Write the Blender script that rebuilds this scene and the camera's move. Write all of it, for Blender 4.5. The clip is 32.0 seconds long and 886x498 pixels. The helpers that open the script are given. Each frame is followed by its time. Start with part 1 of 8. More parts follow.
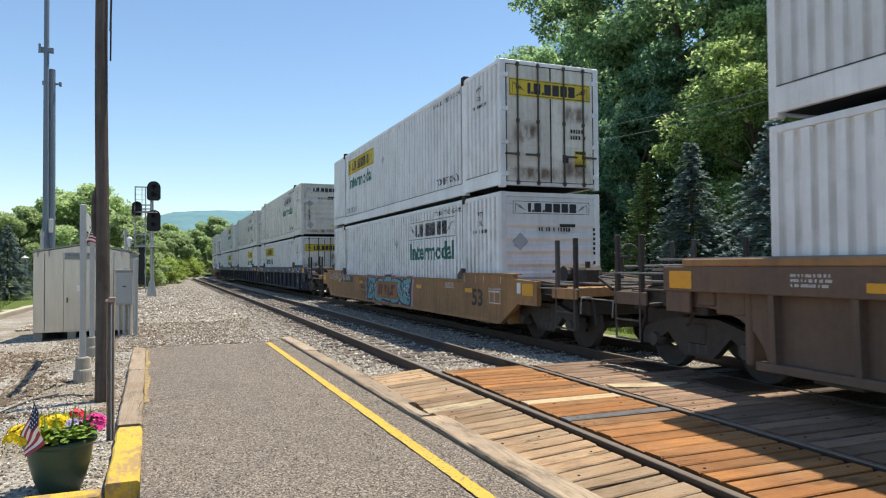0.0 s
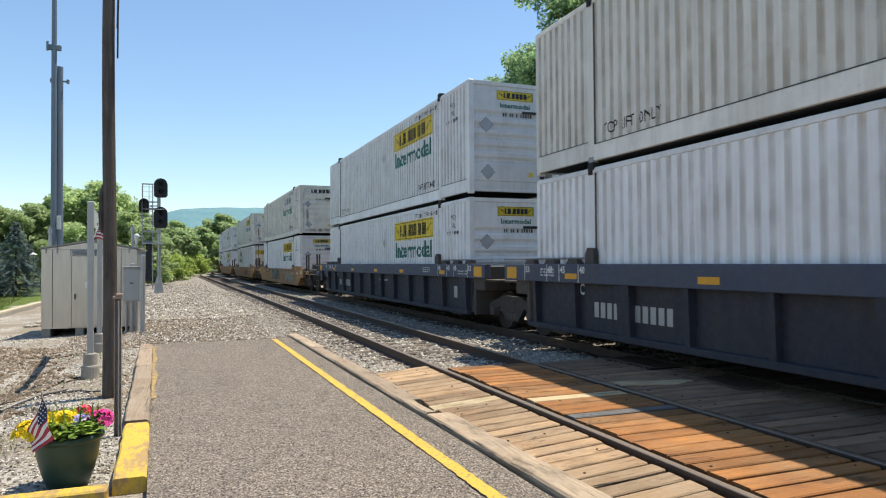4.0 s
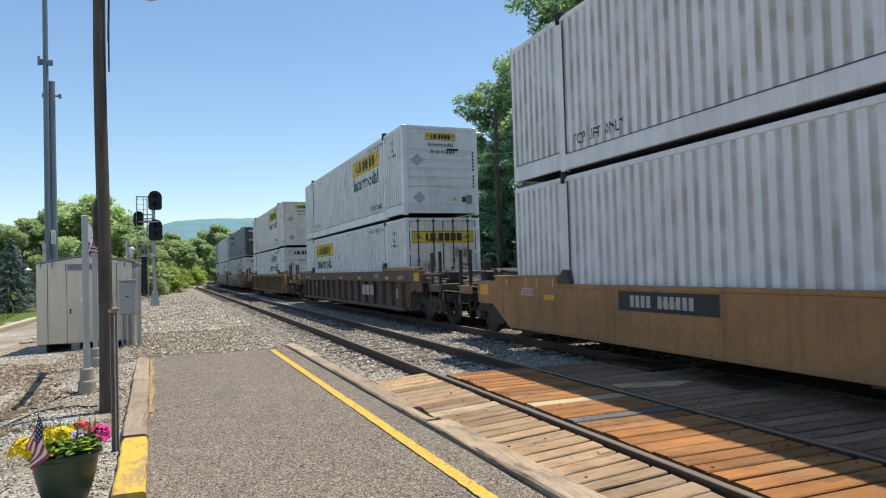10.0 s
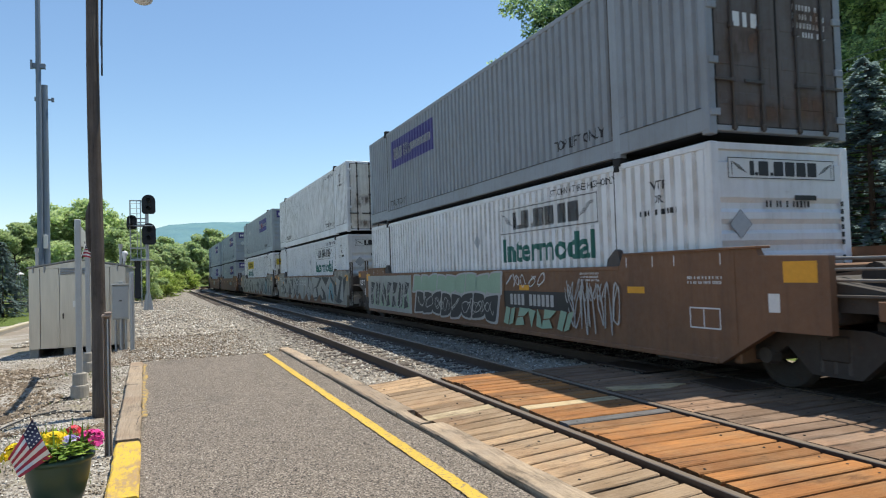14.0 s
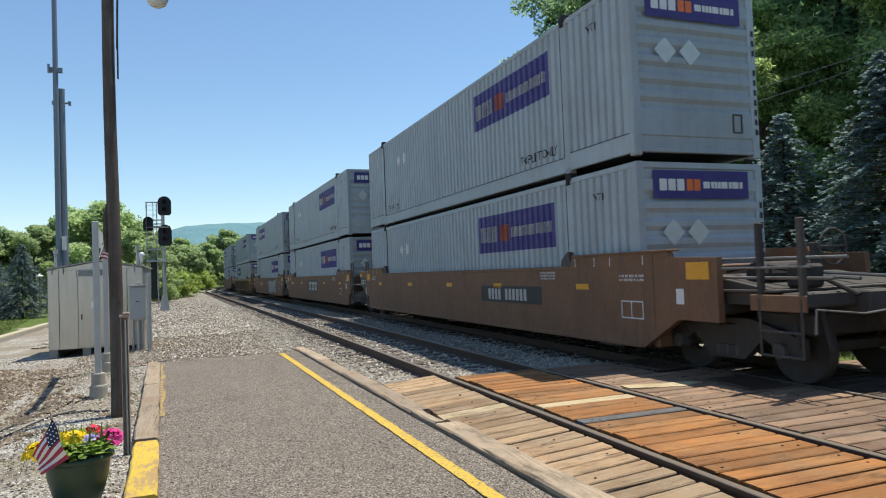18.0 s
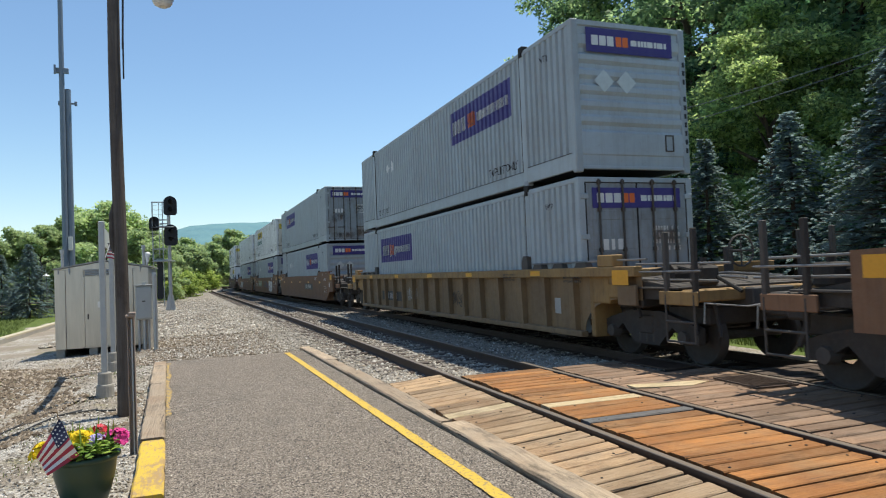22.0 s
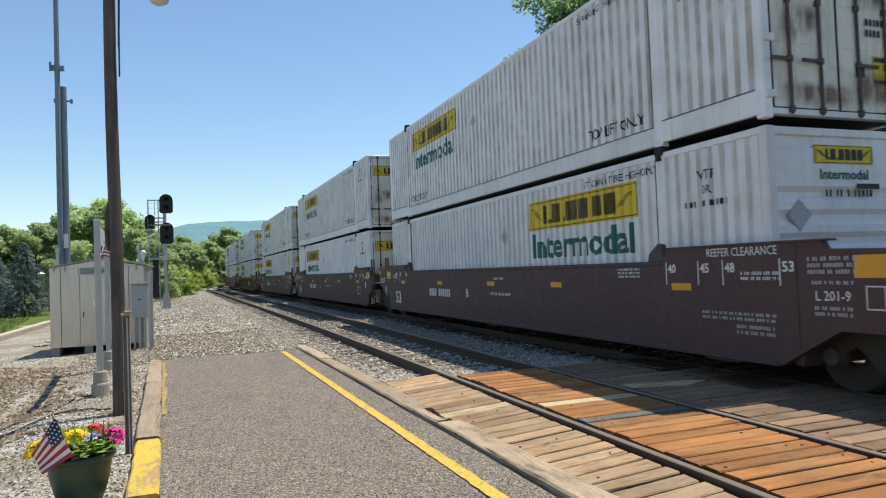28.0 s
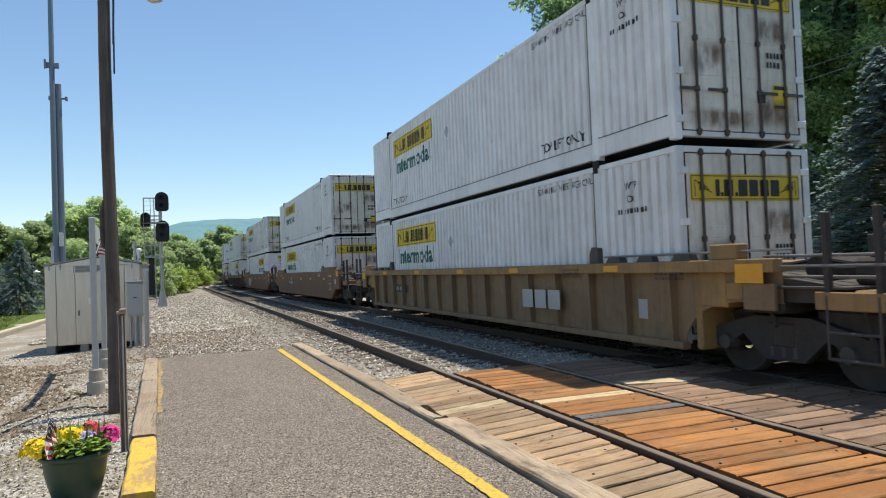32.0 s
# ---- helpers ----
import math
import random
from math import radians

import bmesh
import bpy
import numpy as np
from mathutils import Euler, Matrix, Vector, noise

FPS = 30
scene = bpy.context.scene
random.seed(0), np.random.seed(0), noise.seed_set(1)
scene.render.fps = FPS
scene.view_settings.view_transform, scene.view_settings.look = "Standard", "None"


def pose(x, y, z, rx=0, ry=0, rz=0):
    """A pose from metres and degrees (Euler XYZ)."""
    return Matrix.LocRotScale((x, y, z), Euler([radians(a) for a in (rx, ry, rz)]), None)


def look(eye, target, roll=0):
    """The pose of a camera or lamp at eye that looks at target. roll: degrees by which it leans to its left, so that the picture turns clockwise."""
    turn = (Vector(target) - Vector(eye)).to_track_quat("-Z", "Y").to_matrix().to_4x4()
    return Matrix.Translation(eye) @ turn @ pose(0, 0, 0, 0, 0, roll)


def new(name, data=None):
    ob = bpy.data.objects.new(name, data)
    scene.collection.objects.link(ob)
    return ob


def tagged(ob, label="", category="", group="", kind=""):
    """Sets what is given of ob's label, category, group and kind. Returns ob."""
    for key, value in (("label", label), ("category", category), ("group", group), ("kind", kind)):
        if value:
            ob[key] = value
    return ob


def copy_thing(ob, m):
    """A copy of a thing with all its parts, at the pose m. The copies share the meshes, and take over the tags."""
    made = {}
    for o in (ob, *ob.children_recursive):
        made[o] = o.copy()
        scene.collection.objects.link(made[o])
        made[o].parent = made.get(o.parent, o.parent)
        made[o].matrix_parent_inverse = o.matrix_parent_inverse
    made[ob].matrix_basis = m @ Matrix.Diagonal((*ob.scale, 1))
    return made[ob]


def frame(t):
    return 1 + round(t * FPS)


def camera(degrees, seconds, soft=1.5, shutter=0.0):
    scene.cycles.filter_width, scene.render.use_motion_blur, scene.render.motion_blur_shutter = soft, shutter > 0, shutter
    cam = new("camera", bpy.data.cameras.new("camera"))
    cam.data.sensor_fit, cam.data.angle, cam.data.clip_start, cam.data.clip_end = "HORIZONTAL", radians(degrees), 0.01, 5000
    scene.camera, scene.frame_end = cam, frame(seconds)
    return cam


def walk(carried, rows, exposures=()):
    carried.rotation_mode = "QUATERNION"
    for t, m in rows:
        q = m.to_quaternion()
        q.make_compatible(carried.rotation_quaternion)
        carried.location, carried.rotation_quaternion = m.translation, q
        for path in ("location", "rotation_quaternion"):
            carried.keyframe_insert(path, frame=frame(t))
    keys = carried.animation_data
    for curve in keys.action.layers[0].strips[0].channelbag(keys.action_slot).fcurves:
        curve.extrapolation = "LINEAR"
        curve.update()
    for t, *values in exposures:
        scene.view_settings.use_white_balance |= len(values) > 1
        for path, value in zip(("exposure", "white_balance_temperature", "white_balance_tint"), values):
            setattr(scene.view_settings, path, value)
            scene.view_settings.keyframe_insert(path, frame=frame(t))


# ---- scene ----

# A railway station platform on a clear June noon; a double-stack container train runs by on the far track.
# x is across the tracks, y along them, z = 0 at the top of the rails.

def view(x, y, z, yaw, pitch, roll):
    """A camera pose from its place and its turn in degrees."""
    return pose(x, y, z, 90 + pitch, 0, yaw) @ pose(0, 0, 0, 0, 0, roll)


cam = camera(66.9, 32.0, soft=1.1, shutter=0.05)
PATH = [
    (0, -0.001, -0.022, 1.579, -21.03, 1.36, -0.48),
    (0.5, -0.002, -0.022, 1.579, -21.01, 1.35, -0.43),
    (1, -0.002, -0.022, 1.578, -20.72, 1.31, -0.76),
    (1.5, -0.003, -0.021, 1.578, -20.5, 1.23, -0.78),
    (2, -0.003, -0.021, 1.578, -20.49, 1.15, -0.65),
    (2.5, -0.002, -0.02, 1.578, -20.51, 1.1, -0.46),
    (3, -0.001, -0.02, 1.578, -20.54, 1.14, -0.52),
    (3.5, -0, -0.02, 1.578, -20.49, 1.12, -0.28),
    (5.5, 0.003, -0.019, 1.581, -20.6, 1.2, -1.11),
    (6, 0.003, -0.019, 1.582, -20.58, 1.25, -1.14),
    (6.5, 0.003, -0.019, 1.582, -20.69, 1.31, -1.25),
    (7, 0.003, -0.02, 1.583, -20.69, 1.32, -1.31),
    (7.5, 0.003, -0.02, 1.583, -20.75, 1.42, -1.59),
    (8, 0.003, -0.02, 1.583, -20.8, 1.44, -1.55),
    (8.5, 0.004, -0.018, 1.583, -20.76, 1.44, -1.53),
    (9, 0.004, -0.015, 1.582, -20.75, 1.45, -1.66),
    (9.5, 0.005, -0.011, 1.582, -20.81, 1.51, -1.74),
    (10, 0.006, -0.008, 1.581, -20.86, 1.64, -1.7),
    (10.5, 0.006, -0.006, 1.582, -20.87, 1.65, -1.85),
    (11, 0.007, -0.005, 1.582, -20.99, 1.67, -1.34),
    (11.5, 0.008, -0.007, 1.582, -21.23, 1.7, -1.29),
    (12, 0.008, -0.011, 1.582, -21.27, 1.79, -1.6),
    (12.5, 0.009, -0.017, 1.582, -21.38, 1.83, -1.62),
    (13, 0.009, -0.022, 1.582, -21.27, 1.88, -1.62),
    (13.5, 0.009, -0.027, 1.582, -21.29, 1.9, -1.83),
    (14, 0.009, -0.031, 1.582, -21.34, 1.91, -1.84),
    (14.5, 0.008, -0.034, 1.582, -21.31, 1.99, -1.9),
    (16.5, 0.003, -0.035, 1.578, -20.58, 1.91, -2.1),
    (17, 0.003, -0.034, 1.578, -20.3, 1.89, -2.1),
    (17.5, 0.004, -0.033, 1.579, -20.19, 1.9, -2.14),
    (18, 0.006, -0.033, 1.579, -20.17, 1.88, -2.21),
    (18.5, 0.007, -0.033, 1.58, -20.19, 1.84, -2.09),
    (19, 0.008, -0.033, 1.58, -20.18, 1.83, -2.16),
    (19.5, 0.008, -0.032, 1.58, -20.12, 1.86, -2.19),
    (20, 0.008, -0.03, 1.58, -19.79, 1.88, -2.04),
    (20.5, 0.008, -0.027, 1.58, -19.77, 1.83, -2.17),
    (21, 0.007, -0.024, 1.58, -19.74, 1.8, -2.04),
    (21.5, 0.007, -0.021, 1.58, -19.77, 1.82, -2.16),
    (22, 0.006, -0.02, 1.58, -19.74, 1.83, -2.3),
    (22.5, 0.006, -0.02, 1.58, -19.72, 1.78, -2.22),
    (23, 0.005, -0.021, 1.58, -19.65, 1.77, -2.26),
    (23.5, 0.004, -0.021, 1.581, -19.6, 1.77, -2.16),
    (24, 0.004, -0.021, 1.581, -19.63, 1.78, -2.01),
    (24.5, 0.004, -0.02, 1.581, -19.74, 1.73, -2.02),
    (25, 0.005, -0.018, 1.582, -19.76, 1.71, -2.08),
    (25.5, 0.005, -0.015, 1.581, -19.72, 1.73, -1.96),
    (27.5, 0.004, -0.009, 1.584, -19.93, 1.7, -2.26),
    (28, 0.005, -0.011, 1.584, -20.04, 1.72, -2.17),
    (28.5, 0.006, -0.014, 1.585, -20.19, 1.7, -2.18),
    (29, 0.007, -0.017, 1.585, -20.28, 1.64, -2.26),
    (29.5, 0.008, -0.02, 1.585, -20.33, 1.57, -2.22),
    (30, 0.009, -0.021, 1.584, -20.21, 1.56, -2.08),
    (30.5, 0.01, -0.022, 1.583, -20.21, 1.55, -2.14),
    (31, 0.01, -0.021, 1.583, -20.28, 1.52, -2.26),
    (31.5, 0.011, -0.02, 1.582, -20.36, 1.49, -2.33),
    (32, 0.011, -0.018, 1.581, -20.33, 1.51, -2.24),
]
walk(cam, [(r[0], view(*r[1:])) for r in PATH], exposures=[(0, 0.52, 6560, 8), (3, 0.55, 6560, 8), (6, 0.54, 6560, 8), (7.5, 0.42, 6500, 8), (10, 0.4, 6480, 8), (13, 0.38, 6380, 7), (14, 0.42, 6380, 7), (17, 0.35, 6340, 6), (23, 0.39, 6420, 6), (32, 0.39, 6500, 7)])

# ---- light ----
SUN_WAY = Vector((2.1, 0.5, 6.2)).normalized()
world = bpy.data.worlds.new("sky")
scene.world = world
world.use_nodes = True
wn = world.node_tree.nodes
sky = wn.new("ShaderNodeTexSky")
sky.sky_type, sky.sun_disc = "NISHITA", False
sky.sun_elevation = math.asin(SUN_WAY.z)
sky.sun_rotation = math.atan2(SUN_WAY.x, SUN_WAY.y)
sky.altitude, sky.air_density, sky.dust_density, sky.ozone_density = 300, 1.2, 0.0, 4.0
wn["Background"].inputs["Strength"].default_value = 0.118
world.node_tree.links.new(sky.outputs[0], wn["Background"].inputs["Color"])
sun = new("sun", bpy.data.lights.new("sun", "SUN"))
sun.data.energy, sun.data.angle, sun.data.color = 4.6, radians(0.55), (1.0, 0.93, 0.82)
sun.matrix_world = look(SUN_WAY * 80, (0, 0, 0))

# ---- materials ----
class Mat:
    """A small builder of procedural surfaces in object space, at real size."""

    def __init__(self, name, rough=0.8, metal=0.0, spec=0.4):
        self.m = bpy.data.materials.new(name)
        self.m.use_nodes = True
        self.n, self.l = self.m.node_tree.nodes, self.m.node_tree.links
        self.b = self.n["Principled BSDF"]
        self.b.inputs["Roughness"].default_value = rough
        self.b.inputs["Metallic"].default_value = metal
        self.b.inputs["Specular IOR Level"].default_value = spec
        self.co = self.n.new("ShaderNodeTexCoord").outputs["Object"]

    def mapped(self, scale=(1, 1, 1), world=False):
        m = self.n.new("ShaderNodeMapping")
        m.inputs["Scale"].default_value = scale
        src = self.n.new("ShaderNodeNewGeometry").outputs["Position"] if world else self.co
        self.l.new(src, m.inputs["Vector"])
        return m.outputs[0]

    def noise(self, scale, detail=4, rough=0.6, stretch=(1, 1, 1), world=False, warp=0.0):
        t = self.n.new("ShaderNodeTexNoise")
        t.inputs["Scale"].default_value, t.inputs["Detail"].default_value = scale, detail
        t.inputs["Roughness"].default_value, t.inputs["Distortion"].default_value = rough, warp
        self.l.new(self.mapped(stretch, world), t.inputs["Vector"])
        return t.outputs["Fac"]

    def cells(self, scale, stretch=(1, 1, 1), feature="F1", out="Distance", world=False):
        t = self.n.new("ShaderNodeTexVoronoi")
        t.feature = feature
        t.inputs["Scale"].default_value = scale
        self.l.new(self.mapped(stretch, world), t.inputs["Vector"])
        return t.outputs[out]

    def ramp(self, fac, stops):
        r = self.n.new("ShaderNodeValToRGB")
        e = r.color_ramp.elements
        while len(e) < len(stops):
            e.new(0.5)
        for el, (pos, col) in zip(e, stops):
            el.position = pos
            el.color = (col, col, col, 1) if isinstance(col, (int, float)) else (*col, 1)
        self.l.new(fac, r.inputs[0])
        return r.outputs[0]

    def mix(self, fac, a, b, mode="MIX"):
        x = self.n.new("ShaderNodeMix")
        x.data_type, x.blend_type = "RGBA", mode
        for sock, val in ((x.inputs[0], fac), (x.inputs[6], a), (x.inputs[7], b)):
            if isinstance(val, (int, float)):
                sock.default_value = val
            elif isinstance(val, tuple):
                sock.default_value = (*val, 1)
            else:
                self.l.new(val, sock)
        return x.outputs[2]

    def math(self, op, a, b=0.0):
        x = self.n.new("ShaderNodeMath")
        x.operation = op
        for sock, val in zip(x.inputs, (a, b)):
            if isinstance(val, (int, float)):
                sock.default_value = val
            else:
                self.l.new(val, sock)
        return x.outputs[0]

    def random(self):
        return self.n.new("ShaderNodeObjectInfo").outputs["Random"]

    def island(self):
        return self.n.new("ShaderNodeNewGeometry").outputs["Random Per Island"]

    def vary(self, col, fac, amount):
        """The colour col, lighter and darker by amount as fac goes from 0 to 1."""
        g = self.ramp(fac, [(0.0, 1 - amount), (1.0, 1 + amount * 0.6)])
        return self.mix(1.0, col, g, "MULTIPLY")

    def done(self, color, bump=None, height=0.01, rough=None):
        if isinstance(color, tuple):
            self.b.inputs["Base Color"].default_value = (*color, 1)
        else:
            self.l.new(color, self.b.inputs["Base Color"])
        if bump is not None:
            bn = self.n.new("ShaderNodeBump")
            bn.inputs["Distance"].default_value, bn.inputs["Strength"].default_value = height, 1.0
            self.l.new(bump, bn.inputs["Height"])
            self.l.new(bn.outputs[0], self.b.inputs["Normal"])
        if rough is not None:
            self.l.new(rough, self.b.inputs["Roughness"])
        return self.m


def painted(name, col, dirt=(0.16, 0.12, 0.09), amount=0.5, rough=0.45, rust=0.0, metal=0.0):
    """Weathered paint on steel: patchy fading, rain streaks, fine drips, grime and chips of rust."""
    k = Mat(name, rough, metal, 0.45)
    base = k.vary(col, k.random(), 0.12)
    base = k.vary(base, k.noise(0.7, 3), 0.2)
    patch = k.noise(1.3, 6, 0.68)
    base = k.mix(k.math("MULTIPLY", k.ramp(patch, [(0.44, 0.0), (0.66, 1.0)]), 0.62 * amount), base, dirt)
    streak = k.noise(3.0, 5, 0.7, (2.2, 2.2, 0.12))
    base = k.mix(k.math("MULTIPLY", k.ramp(streak, [(0.48, 0.0), (0.8, 1.0)]), amount), base, dirt)
    drip = k.noise(7.0, 4, 0.7, (2.0, 2.0, 0.09))
    base = k.mix(k.math("MULTIPLY", k.ramp(drip, [(0.6, 0.0), (0.7, 1.0)]), 0.55 * amount), base, tuple(v * 0.6 for v in dirt))
    spots = k.noise(9.0, 6, 0.75)
    base = k.mix(k.math("MULTIPLY", k.ramp(spots, [(0.6, 0.0), (0.72, 1.0)]), 0.35 * amount + rust), base, (0.17, 0.075, 0.035))
    return k.done(base, k.math("ADD", k.noise(40, 3), k.math("MULTIPLY", k.noise(1.6, 2), 3.0)), 0.003, k.ramp(spots, [(0.3, rough - 0.08), (0.75, rough + 0.3)]))


def plain(name, col, rough=0.6, metal=0.0, grain=20.0, amount=0.18, bump=0.001):
    k = Mat(name, rough, metal)
    c = k.vary(col, k.noise(grain, 5), amount)
    c = k.vary(c, k.noise(grain * 0.08, 3), amount)
    return k.done(c, k.noise(grain * 3, 4), bump)


def timber(name, col, grey, along="y", wet=0.0):
    """Sawn planks: grain along one axis, dark cracks, stains and weathered patches, each board its own tone."""
    k = Mat(name, 0.78)
    st = {"x": (0.05, 1.6, 1.6), "y": (1.6, 0.05, 1.6), "z": (1.6, 1.6, 0.05)}[along]
    c = k.vary(col, k.random(), 0.55)
    c = k.mix(k.ramp(k.noise(1.7, 5, 0.65, world=True), [(0.42, 0.0), (0.66, 0.85)]), c, grey)
    grain = k.noise(24, 7, 0.72, st, world=True, warp=0.5)
    c = k.mix(k.ramp(grain, [(0.42, 0.0), (0.66, 0.55)]), c, tuple(v * 0.5 for v in col))
    c = k.mix(k.ramp(k.noise(0.9, 7, 0.72, world=True), [(0.5, 0.0), (0.68, 0.6)]), c, tuple(v * f for v, f in zip(col, (0.55, 0.45, 0.4))))
    c = k.mix(k.ramp(k.noise(3.1, 6, 0.7, tuple(0.35 + v * 0.5 for v in st), world=True), [(0.53, 0.0), (0.68, 0.85)]), c, tuple(v * 0.3 for v in col))
    crack = k.noise(15, 5, 0.6, tuple(v * 1.3 for v in st), world=True, warp=0.3)
    c = k.mix(k.ramp(crack, [(0.63, 0.0), (0.68, 0.9)]), c, (0.04, 0.028, 0.02))
    knot = k.cells(3.3, tuple(0.6 + v * 0.4 for v in st), world=True)
    c = k.mix(k.ramp(knot, [(0.03, 0.85), (0.09, 0.0)]), c, tuple(v * 0.18 for v in col))
    c = k.vary(c, k.noise(60, 3, world=True), 0.25)
    c = k.vary(c, k.noise(190, 3, 0.7, world=True), 0.45)
    return k.done(c, k.math("SUBTRACT", grain, crack), 0.012)


def stones(name, cols, scale, dirt, bump=0.03, world=True):
    """Loose stone: cells of several greys with dirt between."""
    k = Mat(name, 0.9, 0, 0.2)
    cell = k.cells(scale, out="Color", world=world)
    sep = k.n.new("ShaderNodeSeparateColor")
    k.l.new(cell, sep.inputs[0])
    c = k.ramp(sep.outputs[0], [(i / (len(cols) - 1), col) for i, col in enumerate(cols)])
    edge = k.cells(scale, feature="DISTANCE_TO_EDGE", world=world)
    c = k.mix(k.ramp(edge, [(0.0, 0.75), (0.16, 0.0)]), c, dirt)
    c = k.mix(k.ramp(k.noise(0.5, 5, world=world), [(0.42, 0.0), (0.68, 0.75)]), c, dirt)
    c = k.vary(c, k.noise(scale * 2.6, 4, world=world), 0.3)
    return k.done(c, k.math("ADD", k.ramp(edge, [(0.0, 0.0), (0.35, 1.0)]), k.noise(scale * 3, 4, world=world)), bump)


WHITE = painted("white container paint", (0.78, 0.79, 0.8), (0.3, 0.275, 0.245), 0.34, 0.36, 0.05)
CREAM = painted("aged cream container paint", (0.75, 0.735, 0.68), (0.31, 0.265, 0.2), 0.4, 0.45, 0.1)
GREY = painted("blue grey container paint", (0.36, 0.41, 0.44), (0.2, 0.18, 0.16), 0.36, 0.42, 0.05)
DARK_GREY = painted("dark grey container paint", (0.29, 0.32, 0.35), (0.15, 0.13, 0.115), 0.35, 0.5, 0.1)
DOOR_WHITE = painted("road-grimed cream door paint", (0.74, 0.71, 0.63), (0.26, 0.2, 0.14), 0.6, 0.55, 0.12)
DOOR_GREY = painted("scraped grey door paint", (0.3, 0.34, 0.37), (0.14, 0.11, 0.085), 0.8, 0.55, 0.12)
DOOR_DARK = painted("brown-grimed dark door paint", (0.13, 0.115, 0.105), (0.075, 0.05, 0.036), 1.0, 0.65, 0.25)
LOCK_ROD = painted("dark greasy lock rod steel", (0.075, 0.068, 0.062), (0.1, 0.065, 0.04), 0.6, 0.5, 0.15, 0.2)
# shadow lines beside rails and posts, put in as dark strips along the seams
SEAM_SHADOW = plain("dark caulked seam and shadow line", (0.11, 0.1, 0.09), 0.8, 0, 8, 0.4)
BLUE_LOW = painted("very dark blue lower plates", (0.025, 0.028, 0.042), (0.05, 0.042, 0.038), 0.6, 0.6, 0.05)
CAR = {
    "tan": painted("tan railcar paint", (0.38, 0.195, 0.075), (0.12, 0.07, 0.04), 0.7, 0.6, 0.2),
    "brown": painted("red brown railcar paint", (0.213, 0.11, 0.057), (0.1, 0.06, 0.039), 0.6, 0.65, 0.2),
    "maroon": painted("dark maroon railcar paint", (0.072, 0.036, 0.036), (0.08, 0.055, 0.05), 0.4, 0.5, 0.05),
    "blue": painted("dark slate blue railcar paint", (0.06, 0.075, 0.115), (0.07, 0.06, 0.05), 0.5, 0.55, 0.1),
    "yellow": painted("faded yellow-brown railcar paint", (0.235, 0.155, 0.08), (0.12, 0.075, 0.045), 0.75, 0.6, 0.2),
    "umber": painted("grimy umber railcar paint", (0.15, 0.097, 0.066), (0.075, 0.055, 0.045), 0.6, 0.7, 0.2),
    "tagged": painted("pale overpainted railcar side", (0.3, 0.3, 0.26), (0.16, 0.1, 0.06), 0.6, 0.6, 0.2),
}
CHORD_YELLOW = painted("chipped yellow chord paint", (0.32, 0.195, 0.07), (0.14, 0.08, 0.04), 0.9, 0.6, 0.3)
GRIME = painted("black grimy steel", (0.068, 0.06, 0.054), (0.125, 0.095, 0.072), 0.5, 0.65, 0.2)
UNDER = painted("dusty brown bogie steel", (0.04, 0.034, 0.03), (0.075, 0.056, 0.043), 0.45, 0.7, 0.2)
ROD = painted("worn galvanised steel", (0.25, 0.24, 0.225), (0.11, 0.08, 0.06), 0.45, 0.4, 0.12, 0.4)
YELLOW_LOGO = painted("yellow panel paint", (0.72, 0.53, 0.03), (0.3, 0.2, 0.06), 0.25, 0.45, 0.02)
WHITE_LOGO = painted("white panel paint", (0.7, 0.71, 0.7), (0.4, 0.36, 0.3), 0.25, 0.45, 0.02)
PURPLE = painted("purple panel paint", (0.042, 0.03, 0.185), (0.1, 0.09, 0.14), 0.2, 0.45, 0.0)
BLACK_INK = plain("black lettering paint", (0.025, 0.025, 0.028), 0.5)
GREEN_INK = plain("dark green lettering paint", (0.015, 0.13, 0.105), 0.5)
WHITE_INK = plain("white lettering paint", (0.68, 0.68, 0.66), 0.5)
ORANGE_INK = plain("orange lettering paint", (0.75, 0.16, 0.03), 0.5)
REFLECT = plain("yellow reflector tape", (0.72, 0.34, 0.02), 0.35)
PLACARD_PALE = plain("brushed pale placard metal", (0.56, 0.6, 0.58), 0.45, 0.2, 9, 0.2)
PLACARD = plain("scuffed grey placard metal", (0.4, 0.42, 0.45), 0.5, 0.2)
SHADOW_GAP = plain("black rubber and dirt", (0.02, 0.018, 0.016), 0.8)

WOOD_NEW = timber("orange creosoted planks", (0.44, 0.18, 0.045), (0.36, 0.2, 0.085), "x")
WOOD_MID = timber("brown worn planks", (0.36, 0.22, 0.13), (0.3, 0.205, 0.14), "x")
# far-track planks: the train's shade is put into a darker brown
WOOD_SHADED = timber("planks darkened for the train's shade", (0.12, 0.083, 0.058), (0.15, 0.11, 0.082), "x")
WOOD_OLD = timber("weathered pale planks", (0.5, 0.325, 0.175), (0.45, 0.325, 0.205), "x")
WOOD_EDGE = timber("grey weathered edge timber", (0.45, 0.338, 0.225), (0.4, 0.315, 0.228), "y")
WOOD_CREAM = timber("fresh cream board", (0.72, 0.55, 0.31), (0.64, 0.5, 0.32), "x")
WOOD_GREY = timber("silver grey board", (0.23, 0.215, 0.2), (0.2, 0.195, 0.19), "x")
TIE = timber("creosoted railway tie", (0.11, 0.08, 0.06), (0.19, 0.16, 0.13), "x")
POLE_WOOD = timber("dark tarred pole wood", (0.082, 0.066, 0.056), (0.14, 0.118, 0.1), "z")
k = Mat("rusty rail side", 0.75, 0.2)
RAIL = k.done(k.vary(k.vary((0.085, 0.056, 0.04), k.noise(4, 4, world=True), 0.3), k.noise(30, 4, world=True), 0.3), k.noise(60, 3, world=True), 0.002)
k = Mat("worn rail head", 0.5, 0.7)
